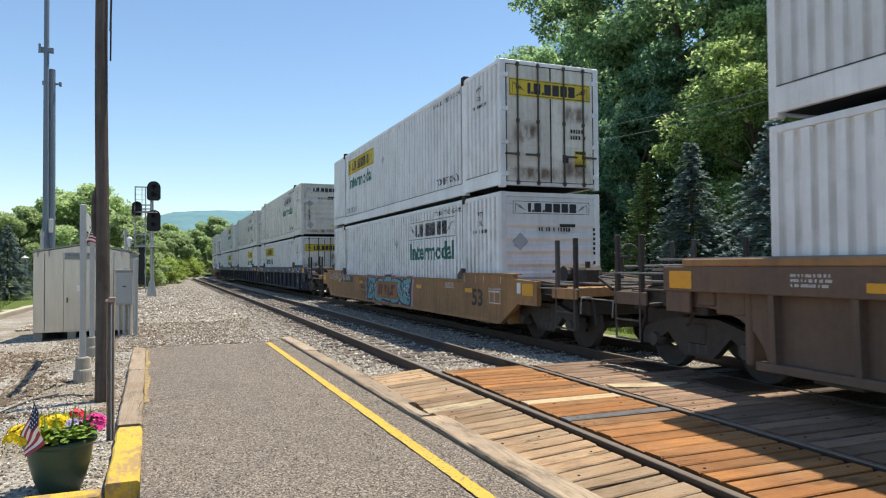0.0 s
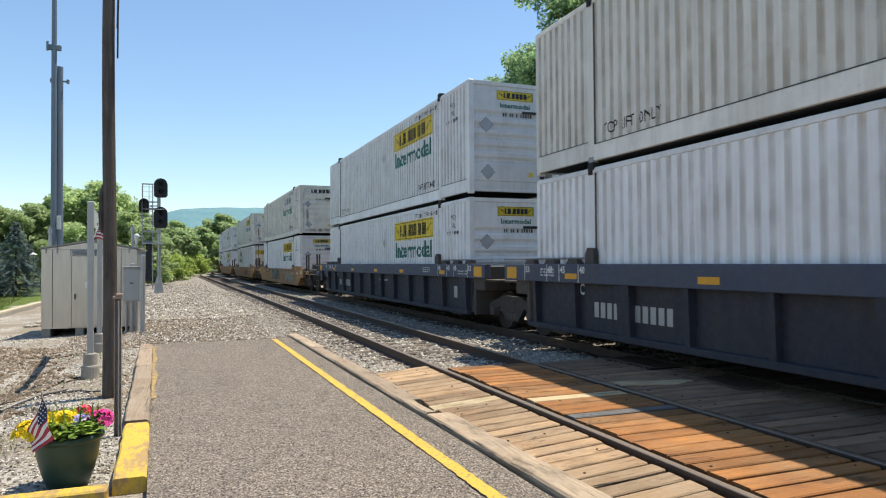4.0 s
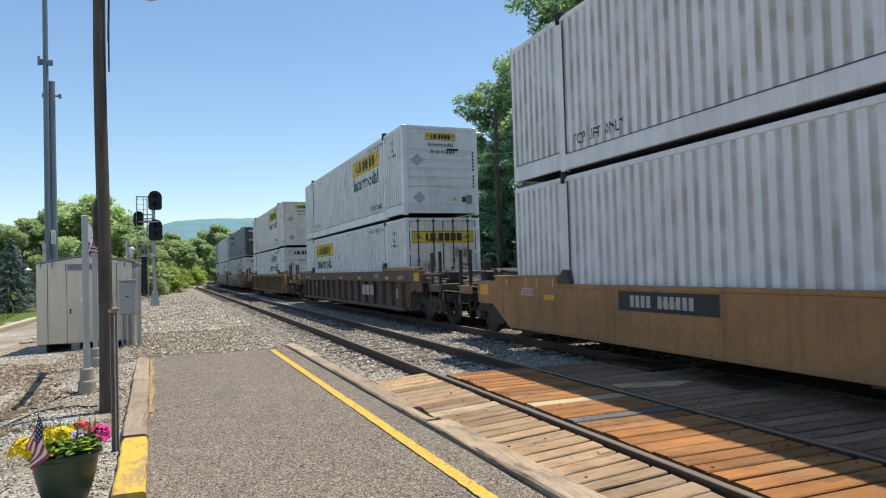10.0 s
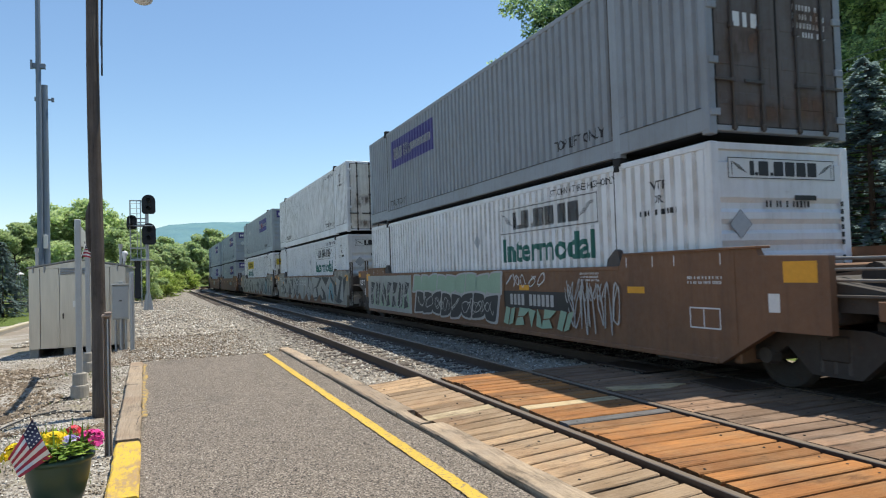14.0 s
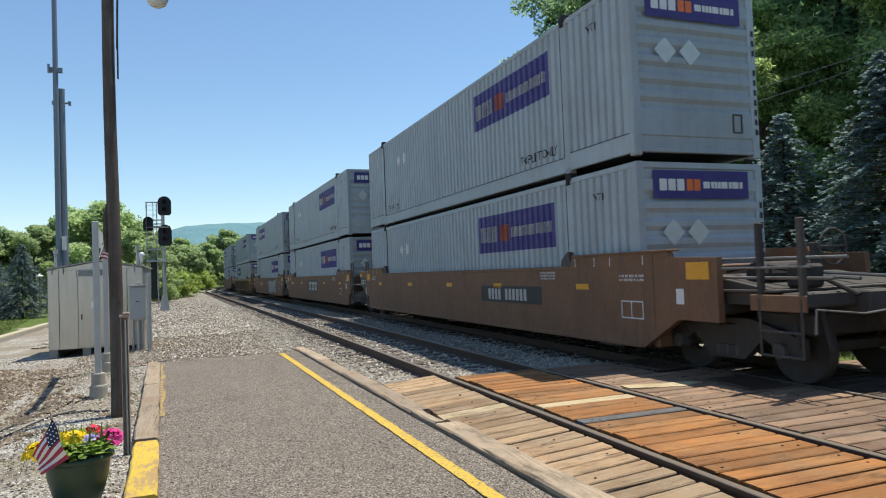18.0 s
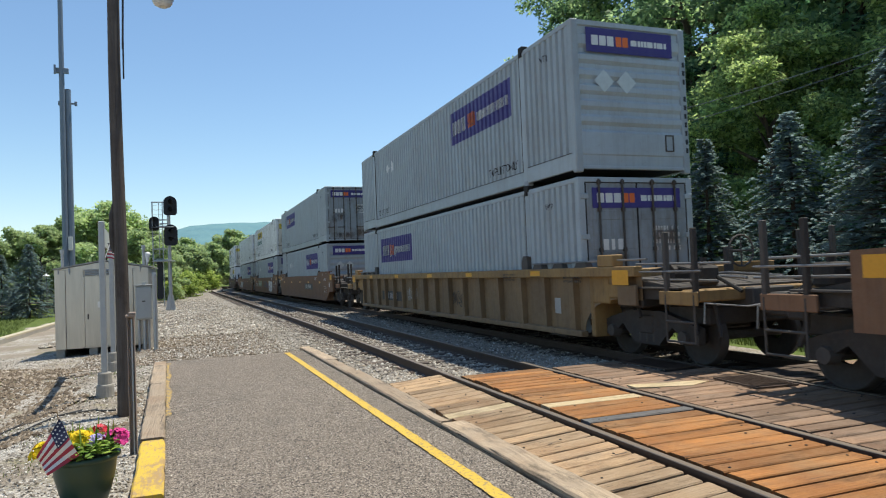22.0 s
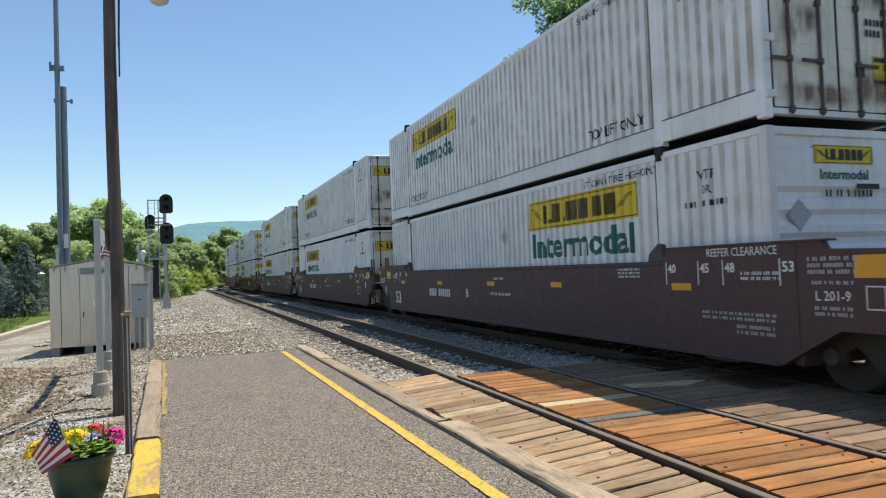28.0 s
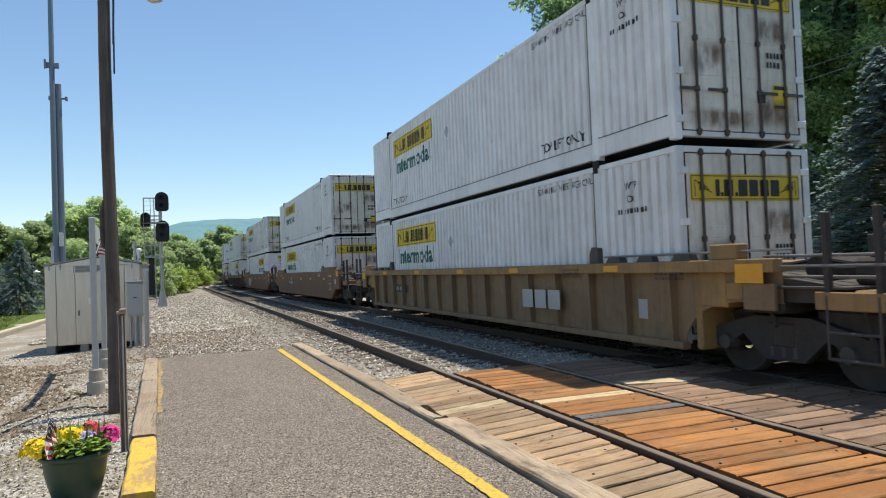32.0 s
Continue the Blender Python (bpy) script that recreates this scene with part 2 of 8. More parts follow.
RAIL_TOP = k.done(k.vary((0.27, 0.215, 0.165), k.noise(3, 4, stretch=(6, 0.3, 1), world=True), 0.4))

k = Mat("worn asphalt", 0.92, 0, 0.25)
c = k.vary((0.228, 0.186, 0.147), k.noise(0.55, 6, 0.65, world=True), 0.2)
grit = k.cells(88, out="Color", world=True)
sp = k.n.new("ShaderNodeSeparateColor")
k.l.new(grit, sp.inputs[0])
c = k.mix(k.ramp(sp.outputs[0], [(0.62, 0.0), (0.92, 0.9)]), c, (0.5, 0.43, 0.35))
c = k.mix(k.ramp(sp.outputs[1], [(0.55, 0.0), (0.86, 0.95)]), c, (0.035, 0.03, 0.026))
wob = k.n.new("ShaderNodeTexNoise")
wob.inputs["Scale"].default_value, wob.inputs["Detail"].default_value = 2.5, 6
geo = k.n.new("ShaderNodeNewGeometry").outputs["Position"]
k.l.new(geo, wob.inputs["Vector"])
vm = k.n.new("ShaderNodeVectorMath")
vm.operation = "MULTIPLY_ADD"
k.l.new(wob.outputs["Color"], vm.inputs[0])
vm.inputs[1].default_value = (0.5, 0.5, 0.0)
k.l.new(geo, vm.inputs[2])
vor = k.n.new("ShaderNodeTexVoronoi")
vor.feature = "DISTANCE_TO_EDGE"
vor.inputs["Scale"].default_value = 0.33
k.l.new(vm.outputs[0], vor.inputs["Vector"])
some = k.ramp(k.noise(0.4, 3, world=True), [(0.5, 0.0), (0.6, 0.8)])
c = k.mix(k.math("MULTIPLY", k.ramp(vor.outputs["Distance"], [(0.002, 1.0), (0.008, 0.0)]), some), c, (0.05, 0.047, 0.042))
c = k.mix(k.ramp(k.noise(1.4, 6, 0.7, world=True), [(0.54, 0.0), (0.7, 0.3)]), c, (0.1, 0.088, 0.076))
ASPHALT = k.done(c, k.math("ADD", k.noise(130, 3, world=True), k.math("MULTIPLY", sp.outputs[2], 0.9)), 0.009)

k = Mat("worn yellow road paint", 0.7)
c = k.vary((0.6, 0.39, 0.045), k.noise(3, 4, world=True), 0.2)
c = k.mix(k.ramp(k.noise(26, 6, 0.75, world=True), [(0.53, 0.0), (0.6, 0.9)]), c, (0.2, 0.165, 0.12))
YELLOW_LINE = k.done(c, k.noise(120, 3, world=True), 0.004)
k = Mat("flaking yellow paint on timber", 0.7)
c = k.vary((0.6, 0.4, 0.04), k.noise(5, 4, world=True), 0.2)
c = k.mix(k.ramp(k.noise(3.2, 7, 0.7, (1.2, 0.6, 1), world=True), [(0.5, 0.0), (0.58, 0.85)]), c, (0.33, 0.21, 0.1))
c = k.mix(k.ramp(k.noise(22, 8, 0.78, (1.8, 0.35, 1), world=True), [(0.52, 0.0), (0.6, 0.9)]), c, (0.34, 0.23, 0.14))
YELLOW_WOOD = k.done(c, k.noise(60, 3, world=True), 0.004)

BALLAST = stones("grey ballast bed", [(0.2, 0.18, 0.155), (0.44, 0.4, 0.34), (0.34, 0.285, 0.22), (0.62, 0.58, 0.51)], 24, (0.3, 0.262, 0.215))
k = Mat("ballast stone", 0.9, 0, 0.2)
STONE = k.done(k.vary(k.ramp(k.island(), [(0.0, (0.17, 0.15, 0.125)), (0.5, (0.42, 0.38, 0.32)), (0.8, (0.33, 0.27, 0.2)), (1.0, (0.7, 0.66, 0.58))]), k.noise(30, 4), 0.3), k.noise(60, 3), 0.004)
k = Mat("brown gravel chip", 0.95, 0, 0.15)
CHIP = k.done(k.vary(k.ramp(k.island(), [(0.0, (0.11, 0.09, 0.072)), (0.55, (0.34, 0.298, 0.243)), (0.8, (0.5, 0.46, 0.4)), (1.0, (0.74, 0.7, 0.63))]), k.noise(30, 4), 0.3), k.noise(60, 3), 0.004)

k = Mat("brown earth clod", 0.95, 0, 0.15)
CLOD = k.done(k.vary(k.ramp(k.island(), [(0.0, (0.11, 0.082, 0.058)), (0.7, (0.25, 0.195, 0.138)), (1.0, (0.42, 0.35, 0.275))]), k.noise(30, 4), 0.3), k.noise(60, 3), 0.004)

# open ground: gravel by the railway, grass to the sides
k = Mat("ground of gravel, dirt and grass", 0.95, 0, 0.15)
cell = k.cells(26, out="Color", world=True)
sp = k.n.new("ShaderNodeSeparateColor")
k.l.new(cell, sp.inputs[0])
grav = k.ramp(sp.outputs[0], [(0.0, (0.19, 0.168, 0.14)), (0.5, (0.4, 0.36, 0.305)), (1.0, (0.6, 0.555, 0.49))])
grav = k.mix(k.ramp(k.noise(0.35, 6, 0.65, world=True), [(0.42, 0.0), (0.58, 0.9)]), grav, (0.27, 0.222, 0.17))
grav = k.mix(k.ramp(k.noise(1.1, 6, 0.7, world=True), [(0.56, 0.0), (0.68, 0.6)]), grav, (0.24, 0.22, 0.09))
gra = k.ramp(k.noise(9, 6, 0.7, world=True), [(0.3, (0.06, 0.095, 0.022)), (0.7, (0.17, 0.21, 0.05))])
pos = k.n.new("ShaderNodeSeparateXYZ")
k.l.new(k.n.new("ShaderNodeNewGeometry").outputs["Position"], pos.inputs[0])
edge = k.math("ADD", pos.outputs[0], k.math("MULTIPLY", k.noise(0.3, 4, world=True), 3.0))
right = k.math("GREATER_THAN", edge, 12.4)
left = k.math("GREATER_THAN", k.math("SUBTRACT", k.math("MULTIPLY", edge, -1.0), k.math("MULTIPLY", pos.outputs[1], 0.06)), 3.9)
far = k.math("GREATER_THAN", pos.outputs[1], 29.0)
left = k.math("MULTIPLY", left, far)
far2 = k.math("GREATER_THAN", k.math("ADD", pos.outputs[1], k.math("MULTIPLY", edge, 3.0)), 150.0)
where = k.math("MAXIMUM", k.math("MAXIMUM", right, left), far2)
GROUND = k.done(k.mix(where, grav, gra), k.math("ADD", k.cells(26, world=True), k.noise(50, 4, world=True)), 0.025)

GRASS = plain("sunlit grass blades", (0.16, 0.2, 0.045), 0.8, 0, 6, 0.3)
CONCRETE = plain("stained concrete", (0.36, 0.33, 0.28), 0.9, 0, 12, 0.3, 0.004)
GALV = plain("galvanised grey steel", (0.4, 0.41, 0.42), 0.45, 0.55, 8, 0.15)
k = Mat("brushed grey sheet metal", 0.32, 0.8)
c = k.vary((0.52, 0.49, 0.45), k.noise(2.2, 4, 0.6, (2.5, 2.5, 0.25), world=True), 0.3)
c = k.vary(c, k.noise(26, 4, 0.6, (2.5, 2.5, 0.12), world=True), 0.14)
SHELTER = k.done(c, k.noise(30, 3, 0.6, (3, 3, 0.1), world=True), 0.002)
SHELTER_DARK = plain("shaded roof sheet", (0.3, 0.29, 0.27), 0.5, 0.3, 3, 0.16)
BOX_GREY = plain("grey painted steel box", (0.38, 0.39, 0.38), 0.5, 0.1, 6, 0.12)
MAST = plain("blue grey steel mast", (0.17, 0.21, 0.26), 0.5, 0.3, 2, 0.15)
SIGNAL_BLACK = plain("matt black signal paint", (0.012, 0.014, 0.018), 0.6)
RUST_POST = painted("rusty channel post steel", (0.36, 0.29, 0.24), (0.16, 0.07, 0.035), 0.8, 0.7, 0.3)
POT_GREEN = plain("dark green glazed plastic", (0.028, 0.062, 0.046), 0.38, 0, 5, 0.15)
SOIL = plain("dark potting soil", (0.04, 0.028, 0.02), 0.95, 0, 40, 0.4, 0.01)
SIGN_GREY = plain("weathered pale sign panel", (0.42, 0.45, 0.42), 0.6, 0, 4, 0.15)
FLAG_WHITE = plain("white flag cloth", (0.72, 0.7, 0.68), 0.9)
FLAG_RED = plain("red flag cloth", (0.36, 0.045, 0.07), 0.9)
FLAG_BLUE = plain("navy flag cloth", (0.03, 0.036, 0.075), 0.9)
LAMP_SHELL = plain("pale lamp housing", (0.6, 0.6, 0.58), 0.4, 0.2)
GLASS = plain("milky lamp bowl", (0.62, 0.63, 0.63), 0.2)
WIRE_PALE = plain("weathered grey cable", (0.22, 0.23, 0.24), 0.5, 0.2)
WIRE = plain("black cable", (0.02, 0.02, 0.02), 0.6)
BARK = plain("furrowed grey bark", (0.1, 0.075, 0.055), 0.95, 0, 14, 0.4, 0.02)


def leafy(name, dark, light, trans=0.25):
    k = Mat(name, 0.6, 0, 0.3)
    c = k.ramp(k.island(), [(0.0, dark), (0.6, tuple((a + b) / 2 for a, b in zip(dark, light))), (1.0, light)])
    c = k.vary(c, k.random(), 0.25)
    k.done(c)
    t = k.n.new("ShaderNodeBsdfTranslucent")
    k.l.new(c, t.inputs["Color"])
    s = k.n.new("ShaderNodeMixShader")
    s.inputs[0].default_value = trans
    k.l.new(k.b.outputs[0], s.inputs[1])
    k.l.new(t.outputs[0], s.inputs[2])
    k.l.new(s.outputs[0], k.n["Material Output"].inputs["Surface"])
    return k.m


# blue haze before the wood is put into these leaf greens
LEAF = leafy("broad green leaves", (0.1, 0.2, 0.11), (0.6, 0.8, 0.36), 0.68)
LEAF_MAPLE = leafy("olive green maple leaves", (0.12, 0.2, 0.08), (0.68, 0.82, 0.3), 0.68)
# shade deep in the wood, painted as a darker leaf colour
LEAF_SHADE = leafy("green leaves darkened for the wood's shade", (0.06, 0.14, 0.095), (0.37, 0.59, 0.32), 0.55)
LEAF_LIGHT = leafy("yellow green leaves", (0.22, 0.32, 0.07), (0.62, 0.72, 0.2), 0.5)
NEEDLE_BLUE = leafy("blue green needles", (0.17, 0.235, 0.225), (0.33, 0.43, 0.415), 0.45)
NEEDLE_GREEN = leafy("fresh green needles", (0.1, 0.16, 0.06), (0.36, 0.46, 0.16), 0.3)
# haze before the far trees is put into these paler greens
LEAF_FAR_HAZE = leafy("distant tree leaves paled by haze", (0.28, 0.38, 0.18), (0.6, 0.7, 0.33), 0.5)
FOLIAGE = leafy("bedding plant leaves", (0.14, 0.27, 0.04), (0.48, 0.64, 0.12), 0.4)
PETAL_YELLOW = plain("yellow petals", (0.8, 0.58, 0.01), 0.7)
PETAL_PINK = plain("pink petals", (0.75, 0.06, 0.3), 0.7)
PETAL_RED = plain("red petals", (0.6, 0.02, 0.05), 0.7)
PETAL_LILAC = plain("pale lilac petals", (0.5, 0.42, 0.7), 0.7)
# distance haze over the hill is put into these blue-green tones
k = Mat("wooded hillside with haze in its blue", 1.0, 0, 0.0)
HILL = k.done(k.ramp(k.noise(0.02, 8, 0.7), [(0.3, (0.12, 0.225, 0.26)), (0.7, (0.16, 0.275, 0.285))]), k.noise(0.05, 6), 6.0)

k = Mat("last traces of yellow paint on asphalt", 0.85)
c = k.mix(k.ramp(k.noise(16, 7, 0.75, world=True), [(0.44, 0.0), (0.54, 1.0)]), (0.48, 0.31, 0.06), (0.2, 0.165, 0.13))
SMEAR = k.done(c, k.noise(120, 3, world=True), 0.004)

# rust that has run down from seams: thin stains with soft ragged edges
RUST = bpy.data.materials.new("brown rust run")
RUST.use_nodes = True
rn, rl = RUST.node_tree.nodes, RUST.node_tree.links
rb = rn["Principled BSDF"]
rb.inputs["Base Color"].default_value, rb.inputs["Roughness"].default_value = (0.17, 0.095, 0.055, 1), 0.85
tc = rn.new("ShaderNodeTexCoord")
sepx = rn.new("ShaderNodeSeparateXYZ")
rl.new(tc.outputs["Generated"], sepx.inputs[0])


def rust_math(op, a, b):
    x = rn.new("ShaderNodeMath")
    x.operation, x.use_clamp = op, True
    for sock, val in zip(x.inputs, (a, b)):
        if isinstance(val, (int, float)):
            sock.default_value = val
        else:
            rl.new(val, sock)
    return x.outputs[0]


mp = rn.new("ShaderNodeMapping")
mp.inputs["Scale"].default_value = (4.0, 4.0, 1.5)
rl.new(tc.outputs["Object"], mp.inputs["Vector"])
rt = rn.new("ShaderNodeTexNoise")
rt.inputs["Scale"].default_value, rt.inputs["Detail"].default_value = 1.6, 6
rl.new(mp.outputs[0], rt.inputs["Vector"])
left_in = rust_math("MULTIPLY", sepx.outputs[0], 3.0)
right_in = rust_math("MULTIPLY", rust_math("SUBTRACT", 1.0, sepx.outputs[0]), 3.0)
low_in = rust_math("MULTIPLY", sepx.outputs[2], 3.0)
top_in = rust_math("MULTIPLY", rust_math("SUBTRACT", 1.0, sepx.outputs[2]), 3.5)
soft = rust_math("MULTIPLY", rust_math("MULTIPLY", left_in, right_in), rust_math("MULTIPLY", low_in, top_in))
spread = rn.new("ShaderNodeMapRange")
spread.inputs["From Min"].default_value, spread.inputs["From Max"].default_value = 0.36, 0.58
rl.new(rt.outputs["Fac"], spread.inputs["Value"])
cover = rust_math("MULTIPLY", rust_math("MULTIPLY", soft, spread.outputs[0]), 0.62)
tb = rn.new("ShaderNodeBsdfTransparent")
ms = rn.new("ShaderNodeMixShader")
rl.new(cover, ms.inputs[0])
rl.new(tb.outputs[0], ms.inputs[1])
rl.new(rb.outputs[0], ms.inputs[2])
rl.new(ms.outputs[0], rn["Material Output"].inputs["Surface"])

# tan dust settled in the grooves, which also paints in their shade: patchy, half transparent
GROOVE_DUST_SHADE = bpy.data.materials.new("settled tan dust and groove shade")
GROOVE_DUST_SHADE.use_nodes = True
gn, gl = GROOVE_DUST_SHADE.node_tree.nodes, GROOVE_DUST_SHADE.node_tree.links
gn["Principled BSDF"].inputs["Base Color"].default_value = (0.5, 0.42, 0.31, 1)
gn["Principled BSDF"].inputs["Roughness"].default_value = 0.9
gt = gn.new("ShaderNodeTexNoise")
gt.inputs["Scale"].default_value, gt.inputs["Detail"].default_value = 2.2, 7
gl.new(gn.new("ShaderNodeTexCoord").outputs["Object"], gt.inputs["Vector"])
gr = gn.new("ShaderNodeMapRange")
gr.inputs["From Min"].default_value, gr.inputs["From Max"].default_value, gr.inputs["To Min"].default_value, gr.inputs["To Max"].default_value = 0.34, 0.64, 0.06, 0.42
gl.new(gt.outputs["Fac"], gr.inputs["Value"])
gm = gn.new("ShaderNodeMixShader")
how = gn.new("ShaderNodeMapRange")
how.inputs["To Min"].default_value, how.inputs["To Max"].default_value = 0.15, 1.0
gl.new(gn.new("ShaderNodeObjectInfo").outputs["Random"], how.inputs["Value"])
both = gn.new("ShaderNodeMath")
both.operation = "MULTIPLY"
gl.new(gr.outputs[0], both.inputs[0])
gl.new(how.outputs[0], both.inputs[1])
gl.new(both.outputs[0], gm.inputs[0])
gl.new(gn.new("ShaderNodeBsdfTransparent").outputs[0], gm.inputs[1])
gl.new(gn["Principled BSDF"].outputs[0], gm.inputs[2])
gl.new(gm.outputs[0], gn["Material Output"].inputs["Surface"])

# ---- mesh helpers ----
class Geo:
    """Vertices and faces of one mesh, with a material slot a face."""

    def __init__(self):
        self.v, self.f, self.m = [], [], []

    def face(self, pts, m=0):
        n = len(self.v)
        self.v += [tuple(p) for p in pts]
        self.f.append(tuple(range(n, n + len(pts))))
        self.m.append(m)

    def faces(self, verts, faces, m=0):
        n = len(self.v)
        self.v += [tuple(p) for p in verts]
        self.f += [tuple(n + i for i in f) for f in faces]
        self.m += [m] * len(faces)

    def box(self, x0, x1, y0, y1, z0, z1, bev=0.0, m=0):
        x0, x1, y0, y1, z0, z1 = min(x0, x1), max(x0, x1), min(y0, y1), max(y0, y1), min(z0, z1), max(z0, z1)
        b = min(bev, (x1 - x0) * 0.45, (y1 - y0) * 0.45, (z1 - z0) * 0.45)
        if b <= 0:
            v = [(x, y, z) for z in (z0, z1) for y in (y0, y1) for x in (x0, x1)]
            self.faces(v, [(0, 2, 3, 1), (4, 5, 7, 6), (0, 1, 5, 4), (2, 6, 7, 3), (0, 4, 6, 2), (1, 3, 7, 5)], m)
            return self
        v, idx = [], {}
        for i, (x, sx) in enumerate(((x0, 1), (x1, -1))):
            for j, (y, sy) in enumerate(((y0, 1), (y1, -1))):
                for k2, (z, sz) in enumerate(((z0, 1), (z1, -1))):
                    for ax in range(3):
                        idx[i, j, k2, ax] = len(v)
                        v.append((x + (0 if ax == 0 else sx * b), y + (0 if ax == 1 else sy * b), z + (0 if ax == 2 else sz * b)))
        fs = []
        for ax in range(3):
            o = [a for a in range(3) if a != ax]
            for s in (0, 1):
                q = []
                for u, w in ((0, 0), (1, 0), (1, 1), (0, 1)):
                    key = [0, 0, 0]
                    key[ax], key[o[0]], key[o[1]] = s, u, w
                    q.append(idx[key[0], key[1], key[2], ax])
                fs.append(tuple(q if (s == 1) == (ax != 1) else q[::-1]))
        for ax in range(3):
            o = [a for a in range(3) if a != ax]
            for u in (0, 1):
                for w in (0, 1):
                    ends = []
                    for s in (0, 1):
                        key = [0, 0, 0]
                        key[ax], key[o[0]], key[o[1]] = s, u, w
                        ends.append(tuple(key))
                    (a, c2) = ends
                    q = (idx[(*a, o[0])], idx[(*c2, o[0])], idx[(*c2, o[1])], idx[(*a, o[1])])
                    fs.append(q)
        for i in (0, 1):
            for j in (0, 1):
                for k2 in (0, 1):
                    fs.append((idx[i, j, k2, 0], idx[i, j, k2, 1], idx[i, j, k2, 2]))
        self.faces(v, fs, m)
        return self

    def prism(self, pts, axis, a0, a1, m=0):
        """A polygon of the other two axes (in xyz order), drawn out along axis from a0 to a1."""
        o = [i for i in range(3) if i != axis]
        n, v = len(pts), []
        for a in (a0, a1):
            for p in pts:
                q = [0, 0, 0]
                q[axis], q[o[0]], q[o[1]] = a, p[0], p[1]
                v.append(tuple(q))
        fs = [tuple(range(n))[::-1], tuple(range(n, 2 * n))]
        fs += [(i, (i + 1) % n, n + (i + 1) % n, n + i) for i in range(n)]
        self.faces(v, fs, m)
        return self

    def tube(self, pts, r, n=8, m=0, caps=True):
        """A round bar through pts; r is one radius or one for each point."""
        rs = r if isinstance(r, (list, tuple)) else [r] * len(pts)
        pts = [Vector(p) for p in pts]
        v, fs = [], []
        side = None
        for i, p in enumerate(pts):
            d = (pts[min(i + 1, len(pts) - 1)] - pts[max(i - 1, 0)]).normalized()
            ref = Vector((0, 0, 1)) if abs(d.z) < 0.9 else Vector((1, 0, 0))
            side = d.cross(ref).normalized() if side is None else (side - d * side.dot(d)).normalized()
            up = d.cross(side)
            for j in range(n):
                a = 2 * math.pi * j / n
                v.append(tuple(p + (side * math.cos(a) + up * math.sin(a)) * rs[i]))
        for i in range(len(pts) - 1):
            for j in range(n):
                fs.append((i * n + j, i * n + (j + 1) % n, (i + 1) * n + (j + 1) % n, (i + 1) * n + j))
        if caps:
            fs += [tuple(range(n))[::-1], tuple(range((len(pts) - 1) * n, len(pts) * n))]
        self.faces(v, fs, m)
        return self

    def lathe(self, profile, n=24, m=0, center=(0, 0, 0)):
        v, fs = [], []
        for r, z in profile:
            for j in range(n):
                a = 2 * math.pi * j / n
                v.append((center[0] + r * math.cos(a), center[1] + r * math.sin(a), center[2] + z))
        for i in range(len(profile) - 1):
            for j in range(n):
                fs.append((i * n + j, i * n + (j + 1) % n, (i + 1) * n + (j + 1) % n, (i + 1) * n + j))
        self.faces(v, fs, m)
        return self

    def sheet(self, xs, ys, zf, m=0):
        v = [(x, y, zf(x, y)) for y in ys for x in xs]
        n = len(xs)
        fs = [(j * n + i, j * n + i + 1, (j + 1) * n + i + 1, (j + 1) * n + i) for j in range(len(ys) - 1) for i in range(n - 1)]
        self.faces(v, fs, m)
        return self


def mesh_of(name, g, mats, smooth=False):
    me = bpy.data.meshes.new(name)
    me.from_pydata(g.v, [], g.f)
    for m in mats if isinstance(mats, (list, tuple)) else [mats]:
        me.materials.append(m)
    if any(g.m):
        me.polygons.foreach_set("material_index", g.m)
    if smooth:
        me.polygons.foreach_set("use_smooth", [True] * len(g.f))
    me.update()
    return me


def part(name, g, mats, parent=None, label="", at=None, smooth=False):
    """One mesh object under a thing or a part. g is a Geo or a finished mesh."""
    ob = new(name, g if isinstance(g, bpy.types.Mesh) else mesh_of(name, g, mats, smooth))
    if parent is not None:
        ob.parent = parent
    if at is not None:
        ob.matrix_basis = at
    if label:
        tagged(ob, label)
    return ob


def thing(name, label, category, at=None, group="", kind=""):
    """An empty at a thing's base, which carries its parts."""
    ob = tagged(new(name), label, category, group, kind)
    ob.empty_display_size = 0.2
    if at is not None:
        ob.matrix_basis = at
    return ob


def lettering(text, width, height, weight=0.028):
    """A flat mesh in x and z (reading along +x) of built-in type, fitted to width and height, centred on x, from z = 0."""
    cu = bpy.data.curves.new("type", "FONT")
    cu.body, cu.resolution_u, cu.offset = text, 2, weight
    ob = bpy.data.objects.new("type", cu)
    me = bpy.data.meshes.new_from_object(ob)
    co = np.array([v.co[:] for v in me.vertices])
    lo, hi = co.min(0), co.max(0)
    g = Geo()
    verts = [((x - lo[0]) / (hi[0] - lo[0]) * width - width / 2, 0.0, (y - lo[1]) / (hi[1] - lo[1]) * height) for x, y, _ in co]
    g.faces(verts, [tuple(p.vertices) for p in me.polygons])
    bpy.data.objects.remove(ob)
    bpy.data.curves.remove(cu)
    bpy.data.meshes.remove(me)
    return g


def moved(g, fn):
    """The same faces with every vertex moved by fn."""
    h = Geo()
    h.v, h.f, h.m = [tuple(fn(*p)) for p in g.v], list(g.f), list(g.m)
    return h


# the line of the tracks: nearly straight, bearing a little to the left, then round to the right
def bend(y):
    """The offset across, and the slope, of the tracks at y."""
    a = min(max(y, 0.0), 31.0)
    off, slope = -0.00045 * a * a, -0.0009 * a
    if y > 31:
        off, slope = off - 0.0279 * (y - 31), -0.0279
    if y > 100:
        c = min(y, 190.0) - 100
        off, slope = off + c * c / 440, slope + c / 220
        if y > 190:
            off += (y - 190) * 90 / 220
    return off, slope


